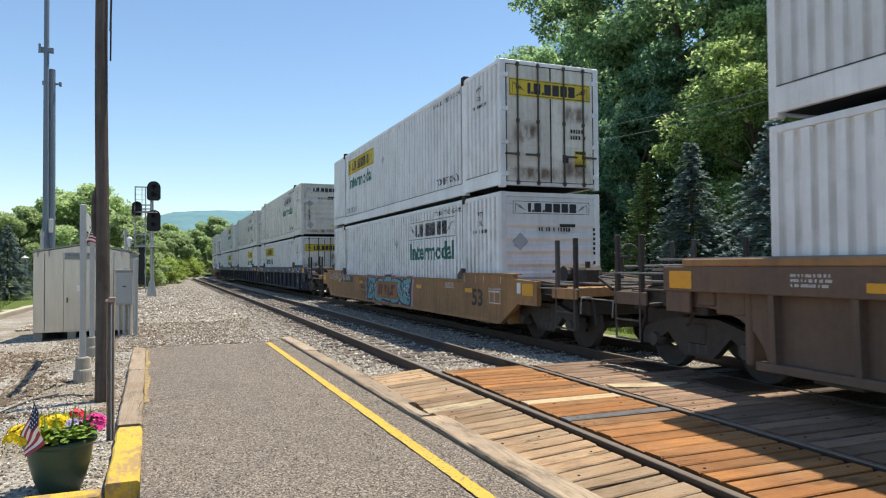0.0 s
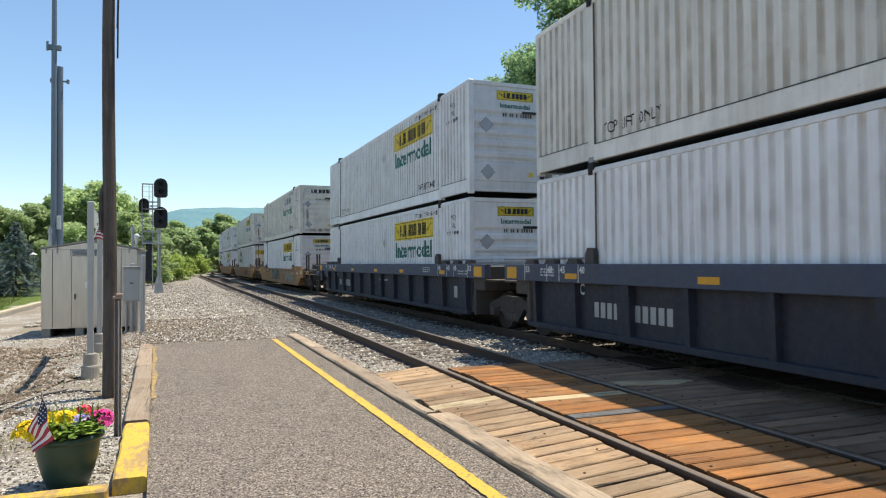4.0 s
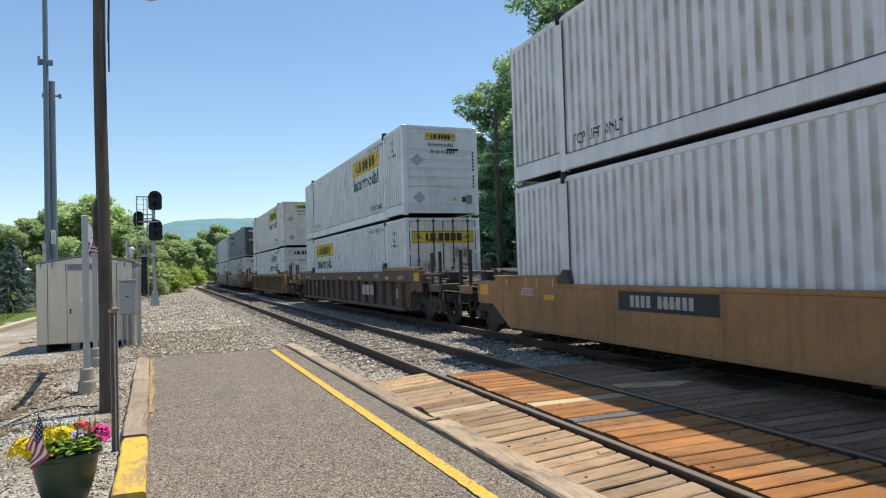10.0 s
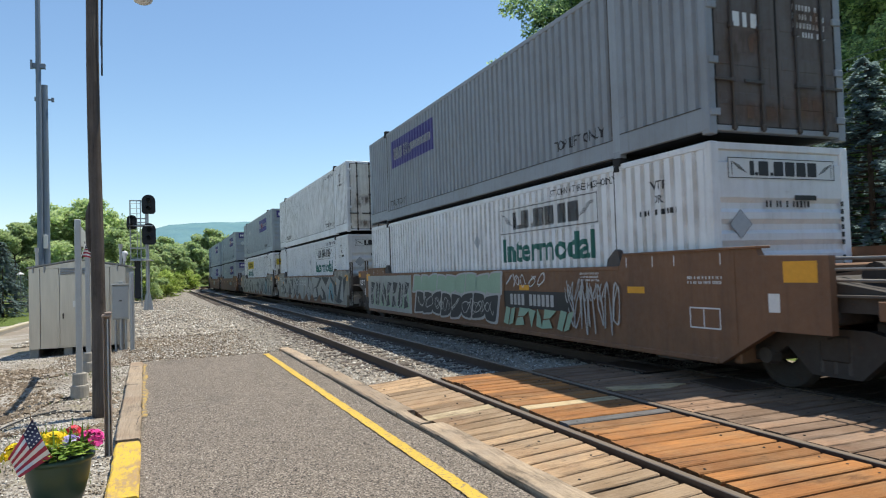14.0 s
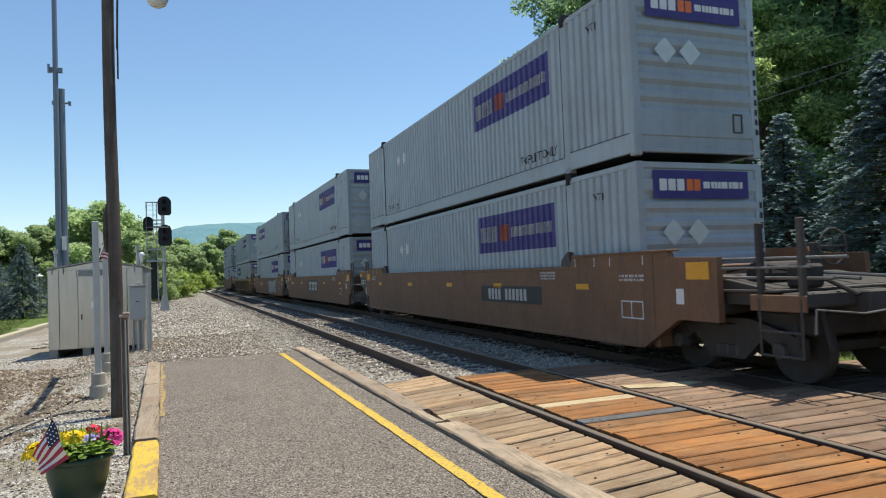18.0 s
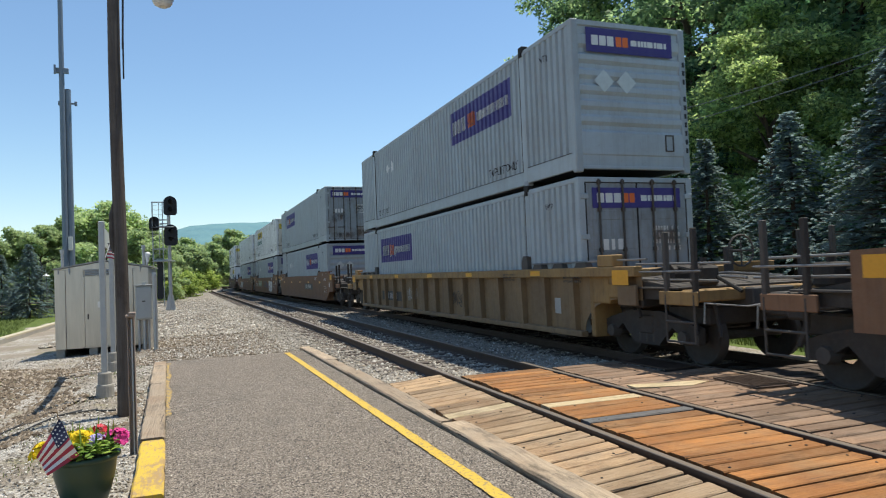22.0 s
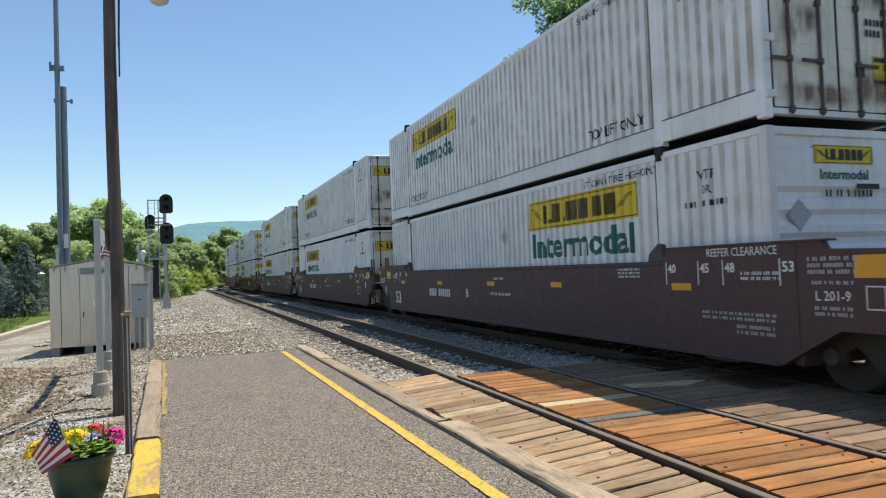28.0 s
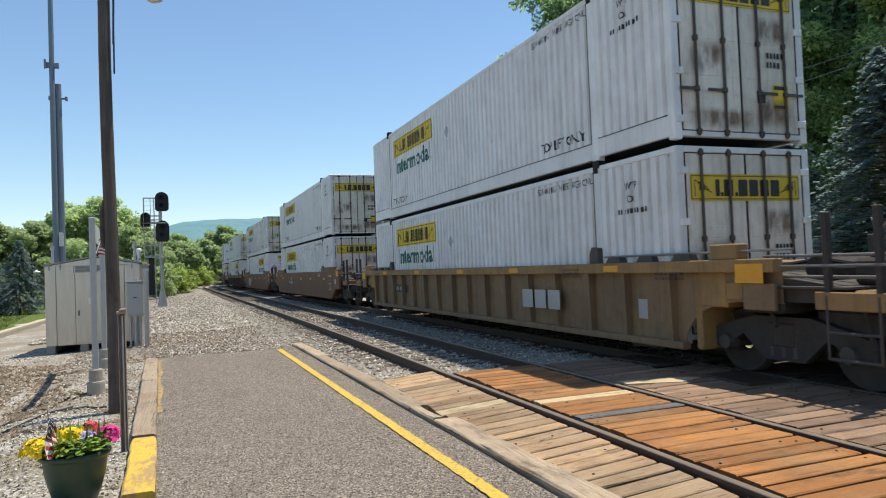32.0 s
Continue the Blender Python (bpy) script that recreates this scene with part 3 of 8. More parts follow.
TRACK_NEAR, TRACK_FAR, GAUGE = 4.273, 7.822, 1.505
PLATFORM_Z = -0.12


def edge_left(y):
    return -0.33 - 0.046 * (y - 5.8)


def edge_right(y):
    return 2.44 - 0.031 * (y - 4.3)

# ---- ground and tracks ----
def ground_height(x, y):
    z = -0.3 + 0.1 * max(0.0, min((24 - y) / 6, 1.0)) * max(0.0, min((7 + x) / 2, 1.0)) * (1.0 if x < 2.4 else 0.0)
    if x > 10.5:
        z -= 0.25 * min((x - 10.5) / 3, 1)
    if x < -3:
        z -= 0.1 * min((-3 - x) / 3, 1)
    if 1 < y < 60 and -12 < x < 2.5:
        z += 0.05 * (noise.noise((x * 0.6, y * 0.6, 3.0)))
    if x < -1.9 and y < 15.5:
        z -= 0.3 * min((-1.9 - x) / 1.0, 1.0) * min((15.5 - y) / 3.0, 1.0)
    if y > 55 and x < -4:
        z += 0.008 * (y - 55)
    if x > 14:
        z += min((x - 14) * 0.06, 1.2)
    return z


def spaced(lo, near_lo, near_hi, hi, step, grow=1.35):
    vals = list(np.arange(near_lo, near_hi + 1e-6, step))
    s, a = step, near_hi
    while a < hi:
        s *= grow
        a = min(a + s, hi)
        vals.append(a)
    s, a = step, near_lo
    while a > lo:
        s *= grow
        a = max(a - s, lo)
        vals.insert(0, a)
    return vals


g = Geo().sheet(spaced(-3500, -14, 24, 3500, 0.6), spaced(-400, -6, 70, 4200, 0.8), ground_height)
tagged(part("ground", g, GROUND, smooth=True), "stony brown gravel ground with grass verges", "ground", kind="structure")

# ballast beds with sloping shoulders
def ballast_profile(x, y):
    off = bend(y)[0]
    u = x - off
    top = -0.19
    if u < TRACK_NEAR - 1.6:
        if y < 15.5:
            top = -0.2
        else:
            top -= 0.17 * min((TRACK_NEAR - 1.6 - u) / 3.2, 1.0)
    if u > TRACK_FAR + 1.7:
        top -= 0.35 * min((u - TRACK_FAR - 1.7) / 1.4, 1.0)
    if y > 16 and u < 2.4:
        top = max(top, ground_height(x, y) + 0.02)
    return top + 0.022 * noise.noise((x * 5, y * 5, 1)) + 0.012 * noise.noise((x * 14, y * 14, 4))


g = Geo()
ys = list(np.arange(-12, 30, 0.28)) + list(np.arange(30, 70, 0.8)) + list(np.arange(70, 260, 3.0))
us = list(np.arange(-4.4, 11.4, 0.3))
v = []
for y in ys:
    o = bend(y)[0]
    cut = max(0.0, min((16.2 - y) / 1.0, 1.0))
    for u in us:
        uu = max(u, 2.5) if cut >= 1 else max(u, -1.4) if y < 26 else u
        v.append((uu + o, y, ballast_profile(uu + o, y)))
n = len(us)
g.faces(v, [(j * n + i, j * n + i + 1, (j + 1) * n + i + 1, (j + 1) * n + i) for j in range(len(ys) - 1) for i in range(n - 1)])
tagged(part("ballast_bed", g, BALLAST, smooth=True), "grey crushed stone ballast bed under two tracks", "ballast", kind="structure")


def pebble_mesh(g, x, y, z, r, rnd):
    """One angular stone of eight to twelve faces."""
    a0 = rnd.random() * 6.28
    ring = [(x + r * rnd.uniform(0.7, 1.1) * math.cos(a0 + i * 1.257), y + r * rnd.uniform(0.7, 1.1) * math.sin(a0 + i * 1.257), z + r * rnd.uniform(-0.15, 0.35)) for i in range(5)]
    n = len(g.v)
    g.v += ring + [(x + r * rnd.uniform(-0.3, 0.3), y + r * rnd.uniform(-0.3, 0.3), z + r * rnd.uniform(0.5, 0.95)), (x, y, z - r * 0.5)]
    g.f += [(n + i, n + (i + 1) % 5, n + 5) for i in range(5)] + [(n + (i + 1) % 5, n + i, n + 6) for i in range(5)]
    g.m += [0] * 10


def scatter(name, label, mat, count, place, sizes, seed):
    rnd, g = random.Random(seed), Geo()
    for _ in range(count):
        x, y, z = place(rnd)
        pebble_mesh(g, x, y, z, rnd.uniform(*sizes), rnd)
    return tagged(part(name, g, mat), label, "stones", kind="stuff")


def on_ballast(rnd):
    y = 9.0 + 36 * rnd.random() ** 1.9
    u = rnd.uniform(2.35, 9.6) if y < 16 else rnd.uniform(1.2, 9.6)
    if y < 10.2 and u < 6.9:
        y += 1.3
    x = u + bend(y)[0]
    return x, y, ballast_profile(x, y) + 0.012


scatter("ballast_stones", "loose angular grey ballast stones between the rails", STONE, 27000, on_ballast, (0.018, 0.042), 5)


def on_gravel(rnd):
    y = 15.7 + 26 * rnd.random() ** 1.8
    x = rnd.uniform(-2.6, 2.0) + bend(y)[0]
    return x, y, max(ballast_profile(x, y) if x > -1.2 + bend(y)[0] else -9, ground_height(x, y)) + 0.01


def on_far_gravel(rnd):
    y = 24 + 46 * rnd.random() ** 1.5
    x = rnd.uniform(-4.6, 2.3) + bend(y)[0]
    return x, y, max(ballast_profile(x, y), ground_height(x, y)) + 0.012


def on_dirt(rnd):
    y = 5.0 + 16 * rnd.random() ** 1.3
    x = edge_left(y) - 0.3 - 6.0 * rnd.random() ** 1.3
    return x, y, ground_height(x, y) + 0.006


scatter("gravel_heap_stones", "brown and grey loose gravel beyond the platform end", CHIP, 14000, on_gravel, (0.012, 0.036), 6)
scatter("far_gravel_stones", "light grey loose gravel along the curving track", STONE, 10000, on_far_gravel, (0.035, 0.08), 26)
scatter("gravel_heap_clods", "brown clods among the gravel beyond the platform end", CLOD, 11000, on_gravel, (0.012, 0.038), 16)


def on_mulch(rnd):
    while True:
        y = 8.6 + 9 * rnd.random()
        x = edge_left(y) - 0.35 - 5.5 * rnd.random()
        if noise.noise((x * 0.45, y * 0.45, 3.0)) + 0.35 * noise.noise((x * 1.7, y * 1.7, 8.0)) > 0.02:
            return x, y, ground_height(x, y) + 0.004


scatter("earth_clods", "brown clods and rubble heaped on the dirt", CLOD, 9000, on_mulch, (0.015, 0.06), 17)


def on_platform(rnd):
    y = 3.2 + 12 * rnd.random() ** 1.4
    a, b = edge_left(y) + 0.03, edge_right(y) - 0.03
    t = rnd.random()
    t = t * t * 0.35 if rnd.random() < 0.45 else 1 - t * t * 0.4 if rnd.random() < 0.6 else t
    return a + (b - a) * t, y, PLATFORM_Z + 0.004


scatter("platform_grit", "loose grit strewn on the asphalt", CHIP, 1100, on_platform, (0.003, 0.009), 27)
scatter("dirt_stones", "small pale stones strewn on bare dirt", CHIP, 15000, on_dirt, (0.007, 0.022), 7)


def railway(name, centre, label):
    """One track: two rails with a worn head, and its ties."""
    top = tagged(new(name), label, "railway track", kind="structure")
    ys = list(np.arange(-40, 31, 3.0)) + list(np.arange(31, 100, 6.0)) + list(np.arange(100, 240, 3.0))
    foot = [(-0.07, -0.175), (0.07, -0.175), (0.07, -0.162), (0.012, -0.14), (0.012, -0.045), (0.036, -0.035), (0.036, -0.006), (-0.036, -0.006), (-0.036, -0.035), (-0.012, -0.045), (-0.012, -0.14), (-0.07, -0.162)]
    for side in (-1, 1):
        g, h = Geo(), Geo()
        for prof, geo in ((foot, g), ([(-0.036, -0.006), (0.036, -0.006), (0.03, 0.0), (-0.03, 0.0)], h)):
            v, n = [], len(prof)
            for y in ys:
                o = bend(y)[0]
                v += [(centre + side * GAUGE / 2 + o + a, y, z) for a, z in prof]
            geo.faces(v, [(j * n + i, j * n + (i + 1) % n, (j + 1) * n + (i + 1) % n, (j + 1) * n + i) for j in range(len(ys) - 1) for i in range(n)])
        rail = part("rail", g, RAIL, top)
        part("rail_head", h, RAIL_TOP, rail, "worn shiny top of the rail")
    tie = mesh_of("tie", Geo().box(-1.3, 1.3, -0.115, 0.115, -0.36, -0.165, 0.012), TIE)
    plate = mesh_of("tie_plate", Geo().box(-0.17, 0.17, -0.09, 0.09, -0.168, -0.152, 0.003), RAIL)
    y, rnd = -9.0, random.Random(int(centre * 10))
    while y < 100:
        o, s = bend(y)
        t = part("tie", tie, None, top, at=pose(centre + o + rnd.uniform(-0.04, 0.04), y, rnd.uniform(-0.008, 0.006), 0, 0, -math.degrees(s) + rnd.uniform(-1, 1)))
        if 9 < y < 27:
            for side in (-1, 1):
                part("tie_plate", plate, None, t, at=pose(side * GAUGE / 2, 0, 0))
        y += 0.56 if y < 60 else 1.12
    return top


railway("railway_track_near", TRACK_NEAR, "near railway track with rusty rails on wooden ties")
railway("railway_track_far", TRACK_FAR, "far railway track on which the train runs")

# ---- platform ----
ys = np.arange(-6, 15.45, 0.5)
g = Geo()
v, n = [], 0
cols = 9
for y in list(ys) + [15.45]:
    a, b = edge_left(y), edge_right(y)
    for i in range(cols):
        x = a + (b - a) * i / (cols - 1)
        v.append((x, y + (0.12 * i / (cols - 1) if y > 15.4 else 0), PLATFORM_Z + 0.008 * noise.noise((x, y, 2))))
rows = len(v) // cols
g.faces(v, [(j * cols + i, j * cols + i + 1, (j + 1) * cols + i + 1, (j + 1) * cols + i) for j in range(rows - 1) for i in range(cols - 1)])
last = v[-cols:]
g.faces([*last, *[(x, y, z - 0.35) for x, y, z in last]], [(i, cols + i, cols + i + 1, i + 1) for i in range(cols - 1)])
platform = tagged(part("platform", g, ASPHALT, smooth=False), "worn grey asphalt station platform with fine cracks", "platform", kind="structure")


def ribbon(fn, y0, y1, step, z, wear, seed):
    """A painted stripe between the lines of fn, with ragged edges."""
    rnd, v = random.Random(seed), []
    ys = np.arange(y0, y1 + 1e-6, step)
    for y in ys:
        a, b = fn(y)
        v += [(a + rnd.uniform(-wear, wear), y, z), (b + rnd.uniform(-wear, wear), y, z)]
    g = Geo()
    g.faces(v, [(2 * i, 2 * i + 1, 2 * i + 3, 2 * i + 2) for i in range(len(ys) - 1)])
    return g


part("yellow_line", ribbon(lambda y: (1.985 - 0.0305 * (y - 4.47), 2.105 - 0.0305 * (y - 4.47)), -5.9, 15.3, 0.05, PLATFORM_Z + 0.0115, 0.007, 3), YELLOW_LINE, platform, "worn yellow safety line painted on the asphalt")
part("paint_smear", ribbon(lambda y: (edge_left(y) + 0.004, edge_left(y) + 0.065 + 0.02 * math.sin(y * 3)), 9.2, 15.0, 0.05, PLATFORM_Z + 0.0115, 0.014, 4), SMEAR, platform, "faded yellow paint smear along the timber")

# timber edges: long beams laid end to end
rnd = random.Random(11)


def beam(name, y0, y1, xa0, xb0, xa1, xb1, z0, z1, mat, label):
    """A weathered beam between two lines, with uneven worn edges."""
    g, steps = Geo(), max(4, int((y1 - y0) / 0.18))
    v = []
    for i in range(steps + 1):
        t = i / steps
        y = y0 + (y1 - y0) * t
        a, b = xa0 + (xa1 - xa0) * t, xb0 + (xb1 - xb0) * t
        w = 0.008
        ja, jb, jz = rnd.uniform(-w, w), rnd.uniform(-w, w), rnd.uniform(-0.008, 0.006)
        c = 0.018
        v += [(a + ja, y, z0), (a + ja, y, z1 - c), (a + ja + c, y, z1 + jz), (b + jb - c, y, z1 + jz), (b + jb, y, z1 - c), (b + jb, y, z0)]
    g.faces(v, [(6 * i + k2, 6 * i + k2 + 1, 6 * i + k2 + 7, 6 * i + k2 + 6) for i in range(steps) for k2 in range(5)])
    g.faces(v[:6], [(0, 1, 2, 3, 4, 5)])
    g.faces(v[-6:], [(5, 4, 3, 2, 1, 0)])
    return part(name, g, mat, platform, label)


for y0, y1 in ((-6.0, -0.8), (-0.78, 3.9), (3.92, 6.94), (6.96, 7.72), (7.74, 9.85), (9.87, 13.2), (13.22, 16.1)):
    j = rnd.uniform(-0.012, 0.012)
    wa = 0.17 if y0 == 6.96 else 0.32 if y0 < 7 else 0.3
    beam("edge_timber", y0, y1, edge_right(y0) + 0.04 + j, edge_right(y0) + wa + j, edge_right(y1) + 0.035 - j, edge_right(y1) + (wa if y1 < 10 else 0.26) - j, -0.42, -0.075 + rnd.uniform(-0.008, 0.008), WOOD_EDGE, "grey weathered timber edging the platform by the track")
for y0, y1, mat, lab in ((5.78, 7.76, YELLOW_WOOD, "flaking yellow painted timber at the platform side"), (7.8, 11.9, WOOD_EDGE, "grey weathered timber at the platform side"), (11.93, 15.1, WOOD_EDGE, "grey weathered timber at the platform side")):
    beam("edge_timber", y0, y1, edge_left(y0) - 0.25, edge_left(y0) - 0.004, edge_left(y1) - 0.24, edge_left(y1) - 0.004, -0.42, -0.085 + (0.02 if mat is WOOD_EDGE else 0), mat, lab)
g = Geo().box(-4.2, edge_left(5.72) - 0.27, 5.58, 5.74, -0.42, -0.1, 0.015)
part("edge_timber", g, YELLOW_WOOD, platform, "yellow painted timber across the end of the gravel bed")

# ---- plank crossing ----
crossing = tagged(new("plank_crossing"), "timber plank crossing laid level with the rails", "crossing", kind="structure")


def planks(x0, x1, y_from, y_to, z0, z1, mat, special, seed, skew=0.0):
    """Boards across the track, side by side; z0 and z1 are the tops at the two ends."""
    rnd, y = random.Random(seed), y_to
    while y > y_from:
        w = rnd.uniform(0.2, 0.255)
        m = mat
        for ya, yb, sm in special:
            if ya < y - w / 2 < yb:
                m = sm
        gap, e0, e1 = 0.022 + rnd.random() * 0.022, rnd.uniform(-0.02, 0.02), rnd.uniform(-0.02, 0.02)
        d0, d1 = rnd.uniform(-0.007, 0.007), rnd.uniform(-0.007, 0.007)
        a, b, ya, yb, c = x0 + e0, x1 + e1, y - w + gap, y, 0.01
        g = Geo()
        top = [(a, ya + c, z0 + d0), (b, ya + c, z1 + d1), (b, yb - c, z1 + d1 * 0.3), (a, yb - c, z0 + d0 * 0.3)]
        mid = [(a, ya, z0 + d0 - c), (b, ya, z1 + d1 - c), (b, yb, z1 + d1 * 0.3 - c), (a, yb, z0 + d0 * 0.3 - c)]
        low = [(p[0], p[1], -0.2) for p in mid]
        g.faces(top + mid + low, [(0, 1, 2, 3)] + [(4 + i, 4 + (i + 1) % 4, (i + 1) % 4, i) for i in range(4)] + [(8 + i, 8 + (i + 1) % 4, 4 + (i + 1) % 4, 4 + i) for i in range(4)])
        p = part("plank", g, m, crossing)
        if rnd.random() < 0.45 and y > 2:
            h = Geo()
            for _ in range(rnd.choice((1, 2, 2))):
                bx = rnd.choice((a + rnd.uniform(0.08, 0.3), b - rnd.uniform(0.08, 0.3)))
                by = (ya + yb) / 2 + rnd.uniform(-0.05, 0.05)
                t = (bx - a) / (b - a)
                zz = z0 + (z1 - z0) * t + 0.006
                h.lathe([(0.0, 0.0), (0.01, 0.0), (0.013, -0.006)], 8, center=(bx, by, zz))
            part("spike_head", h, SHADOW_GAP, p, "dark sunken spike head")
        y -= w
    return


for gx, gy, gw, gl, turn in ((6.6, 8.75, 0.55, 1.1, 4), (6.62, 6.8, 0.6, 0.85, -6)):
    mat_top = thing("metal_grating", "dark expanded-metal grating lying on the planks", "grating", pose(gx, gy, -0.008, 0, 0, turn), group="gratings beside the far rail")
    part("frame", Geo().box(-gw / 2, gw / 2, -gl / 2, -gl / 2 + 0.02, 0, 0.02).box(-gw / 2, gw / 2, gl / 2 - 0.02, gl / 2, 0, 0.02).box(-gw / 2, -gw / 2 + 0.02, -gl / 2 + 0.02, gl / 2 - 0.02, 0, 0.02).box(gw / 2 - 0.02, gw / 2, -gl / 2 + 0.02, gl / 2 - 0.02, 0, 0.02), RAIL, mat_top)
    for i in range(int(gl / 0.045)):
        a = -gl / 2 + 0.03 + i * 0.045
        part("bar", Geo().box(-gw / 2 + 0.02, gw / 2 - 0.02, a, a + 0.012, 0.002, 0.018), RAIL, mat_top)

planks(TRACK_NEAR - 1.66, TRACK_NEAR - 0.83, 0.5, 9.95, -0.105, -0.045, WOOD_OLD, [(7.2, 7.42, WOOD_CREAM)], 21)
planks(TRACK_NEAR - 0.64, TRACK_NEAR + 0.64, 0.5, 9.45, -0.012, -0.012, WOOD_NEW, [(6.78, 7.0, WOOD_CREAM), (5.83, 6.06, WOOD_GREY)], 22)
planks(TRACK_NEAR + 0.84, TRACK_NEAR + 1.98, 0.5, 9.4, -0.012, -0.012, WOOD_MID, [], 23)
board = [(5.13, 7.24), (5.8, 7.0), (6.2, 7.14), (6.08, 7.26), (5.15, 7.46)]
part("plank", Geo().prism(board, 2, -0.03, -0.001), WOOD_CREAM, crossing, "fresh cream board laid askew over the others")
planks(TRACK_NEAR + 2.0, TRACK_FAR - 0.84, 0.5, 8.1, -0.016, -0.012, WOOD_MID, [], 24)
planks(TRACK_FAR - 0.64, TRACK_FAR + 0.64, 0.5, 7.6, -0.014, -0.014, WOOD_SHADED, [], 25)
planks(TRACK_FAR + 0.84, TRACK_FAR + 1.9, 0.5, 7.6, -0.014, -0.05, WOOD_MID, [], 26)

# ---- the train ----
LEN, WID, HIGH = 16.15, 2.59, 2.86
HW, HL = WID / 2, LEN / 2
PERIOD, DEEP = 0.232, 0.044
FRAME_Y = 6.1


def wave_points():
    """Where the corrugation of a container side turns, and how deep it lies there (0 is the outer face)."""
    pts = []
    for lo, hi in ((-HL + 0.13, -FRAME_Y - 0.1), (-FRAME_Y + 0.1, FRAME_Y - 0.1), (FRAME_Y + 0.1, HL - 0.13)):
        n = round((hi - lo) / PERIOD)
        p = (hi - lo) / n
        for i in range(n):
            a = lo + i * p
            pts += [(a, 0.0), (a + 0.54 * p, 0.0), (a + 0.66 * p, DEEP), (a + 0.88 * p, DEEP)]
        pts.append((hi, 0.0))
    return pts


WAVE = wave_points()
WAVE_Y, WAVE_D = [a for a, _ in WAVE], [b for _, b in WAVE]


def depth_at(y):
    return float(np.interp(y, WAVE_Y, WAVE_D))


def on_side(g, side, cuts=True):
    """Lays a flat mesh in x and z (x along the side, 0 at its middle) over the corrugated side, a few millimetres proud."""
    bm = bmesh.new()
    vs = [bm.verts.new((x, 0, z)) for x, _, z in g.v]
    for f in g.f:
        try:
            bm.faces.new([vs[i] for i in f])
        except ValueError:
            pass
    bmesh.ops.triangulate(bm, faces=bm.faces[:])
    lo, hi = min(p[0] for p in g.v), max(p[0] for p in g.v)
    for y in WAVE_Y:
        u = y if side > 0 else -y
        if lo < u < hi:
            bmesh.ops.bisect_plane(bm, geom=bm.verts[:] + bm.edges[:] + bm.faces[:], plane_co=(u, 0, 0), plane_no=(1, 0, 0))
    h = Geo()
    bm.verts.index_update()
    # seen from outside, the left side (-x) reads towards -y, the right side towards +y
    for v in bm.verts:
        y = v.co.x * (-1 if side < 0 else 1)
        h.v.append((side * (HW - depth_at(y) + 0.004), y, v.co.z))
    h.f = [tuple(v.index for v in f.verts) for f in bm.faces]
    h.m = [0] * len(h.f)
    bm.free()
    return h


def flat(x0, x1, z0, z1):
    g = Geo()
    g.face([(x0, 0, z0), (x1, 0, z0), (x1, 0, z1), (x0, 0, z1)])
    return g


def joined(*gs):
    h = Geo()
    for g in gs:
        h.faces(g.v, g.f)
    return h


def shifted(g, dx, dz):
    return moved(g, lambda x, y, z: (x + dx, y, z + dz))


def block_word(x0, x1, z0, z1, shapes):
    """A row of plain blocks with clipped corners: M wide, I narrow, '.' a dot, blank a gap."""
    g = Geo()
    wide = {"M": 1.0, "I": 0.45, ".": 0.3, " ": 0.5}
    unit = (x1 - x0) / sum(wide[s] for s in shapes)
    x = x0
    for s in shapes:
        w, top = wide[s] * unit, z1 if s != "." else z0 + (z1 - z0) * 0.24
        if s != " ":
            a, b, c = x, x + w * 0.84, (top - z0) * 0.05
            g.face([(a + c, 0, z0), (b - c, 0, z0), (b, 0, z0 + c), (b, 0, top - c), (b - c, 0, top), (a + c, 0, top), (a, 0, top - c), (a, 0, z0 + c)])
        x += w
    return g


def scroll(x0, x1, z0, z1):
    """Thin border lines and corner flourishes of the logo panel."""
    t, g = (z1 - z0) * 0.035, Geo()
    for a, b, c, d in ((x0, x1, z0 + t, z0 + 2 * t), (x0, x1, z1 - 2 * t, z1 - t)):
        g.face([(a, 0, c), (b, 0, c), (b, 0, d), (a, 0, d)])
    for a in (x0, x1 - t):
        g.face([(a, 0, z0 + 2 * t), (a + t, 0, z0 + 2 * t), (a + t, 0, z1 - 2 * t), (a, 0, z1 - 2 * t)])
    hgt = z1 - z0
    for s in (0, 1):
        base = x0 + (x1 - x0) * (0.03 if s == 0 else 0.97)
        k2 = 1 if s == 0 else -1
        for i in range(4):
            a = base + k2 * hgt * 0.12 * i
            z = z1 - hgt * (0.2 + 0.1 * i)
            g.face([(a, 0, z - t), (a + k2 * hgt * 0.5, 0, z - t - hgt * 0.18), (a + k2 * hgt * 0.5, 0, z - hgt * 0.18), (a, 0, z)])
        g.face([(base, 0, z0 + hgt * 0.15), (base + k2 * t, 0, z0 + hgt * 0.15), (base + k2 * t, 0, z1 - hgt * 0.2), (base, 0, z1 - hgt * 0.2)])
    return g


def side_sheet(side):
    """The corrugated wall of one side, between the rails."""
    g, v = Geo(), []
    z0, z1 = 0.3, HIGH - 0.1
    for y, d in WAVE:
        v += [(side * (HW - d), y, z0), (side * (HW - d), y, z1)]
    g.faces(v, [(2 * i, 2 * i + 2, 2 * i + 3, 2 * i + 1) if side > 0 else (2 * i + 1, 2 * i + 3, 2 * i + 2, 2 * i) for i in range(len(WAVE) - 1) if WAVE[i + 1][0] - WAVE[i][0] < 0.19])
    return g


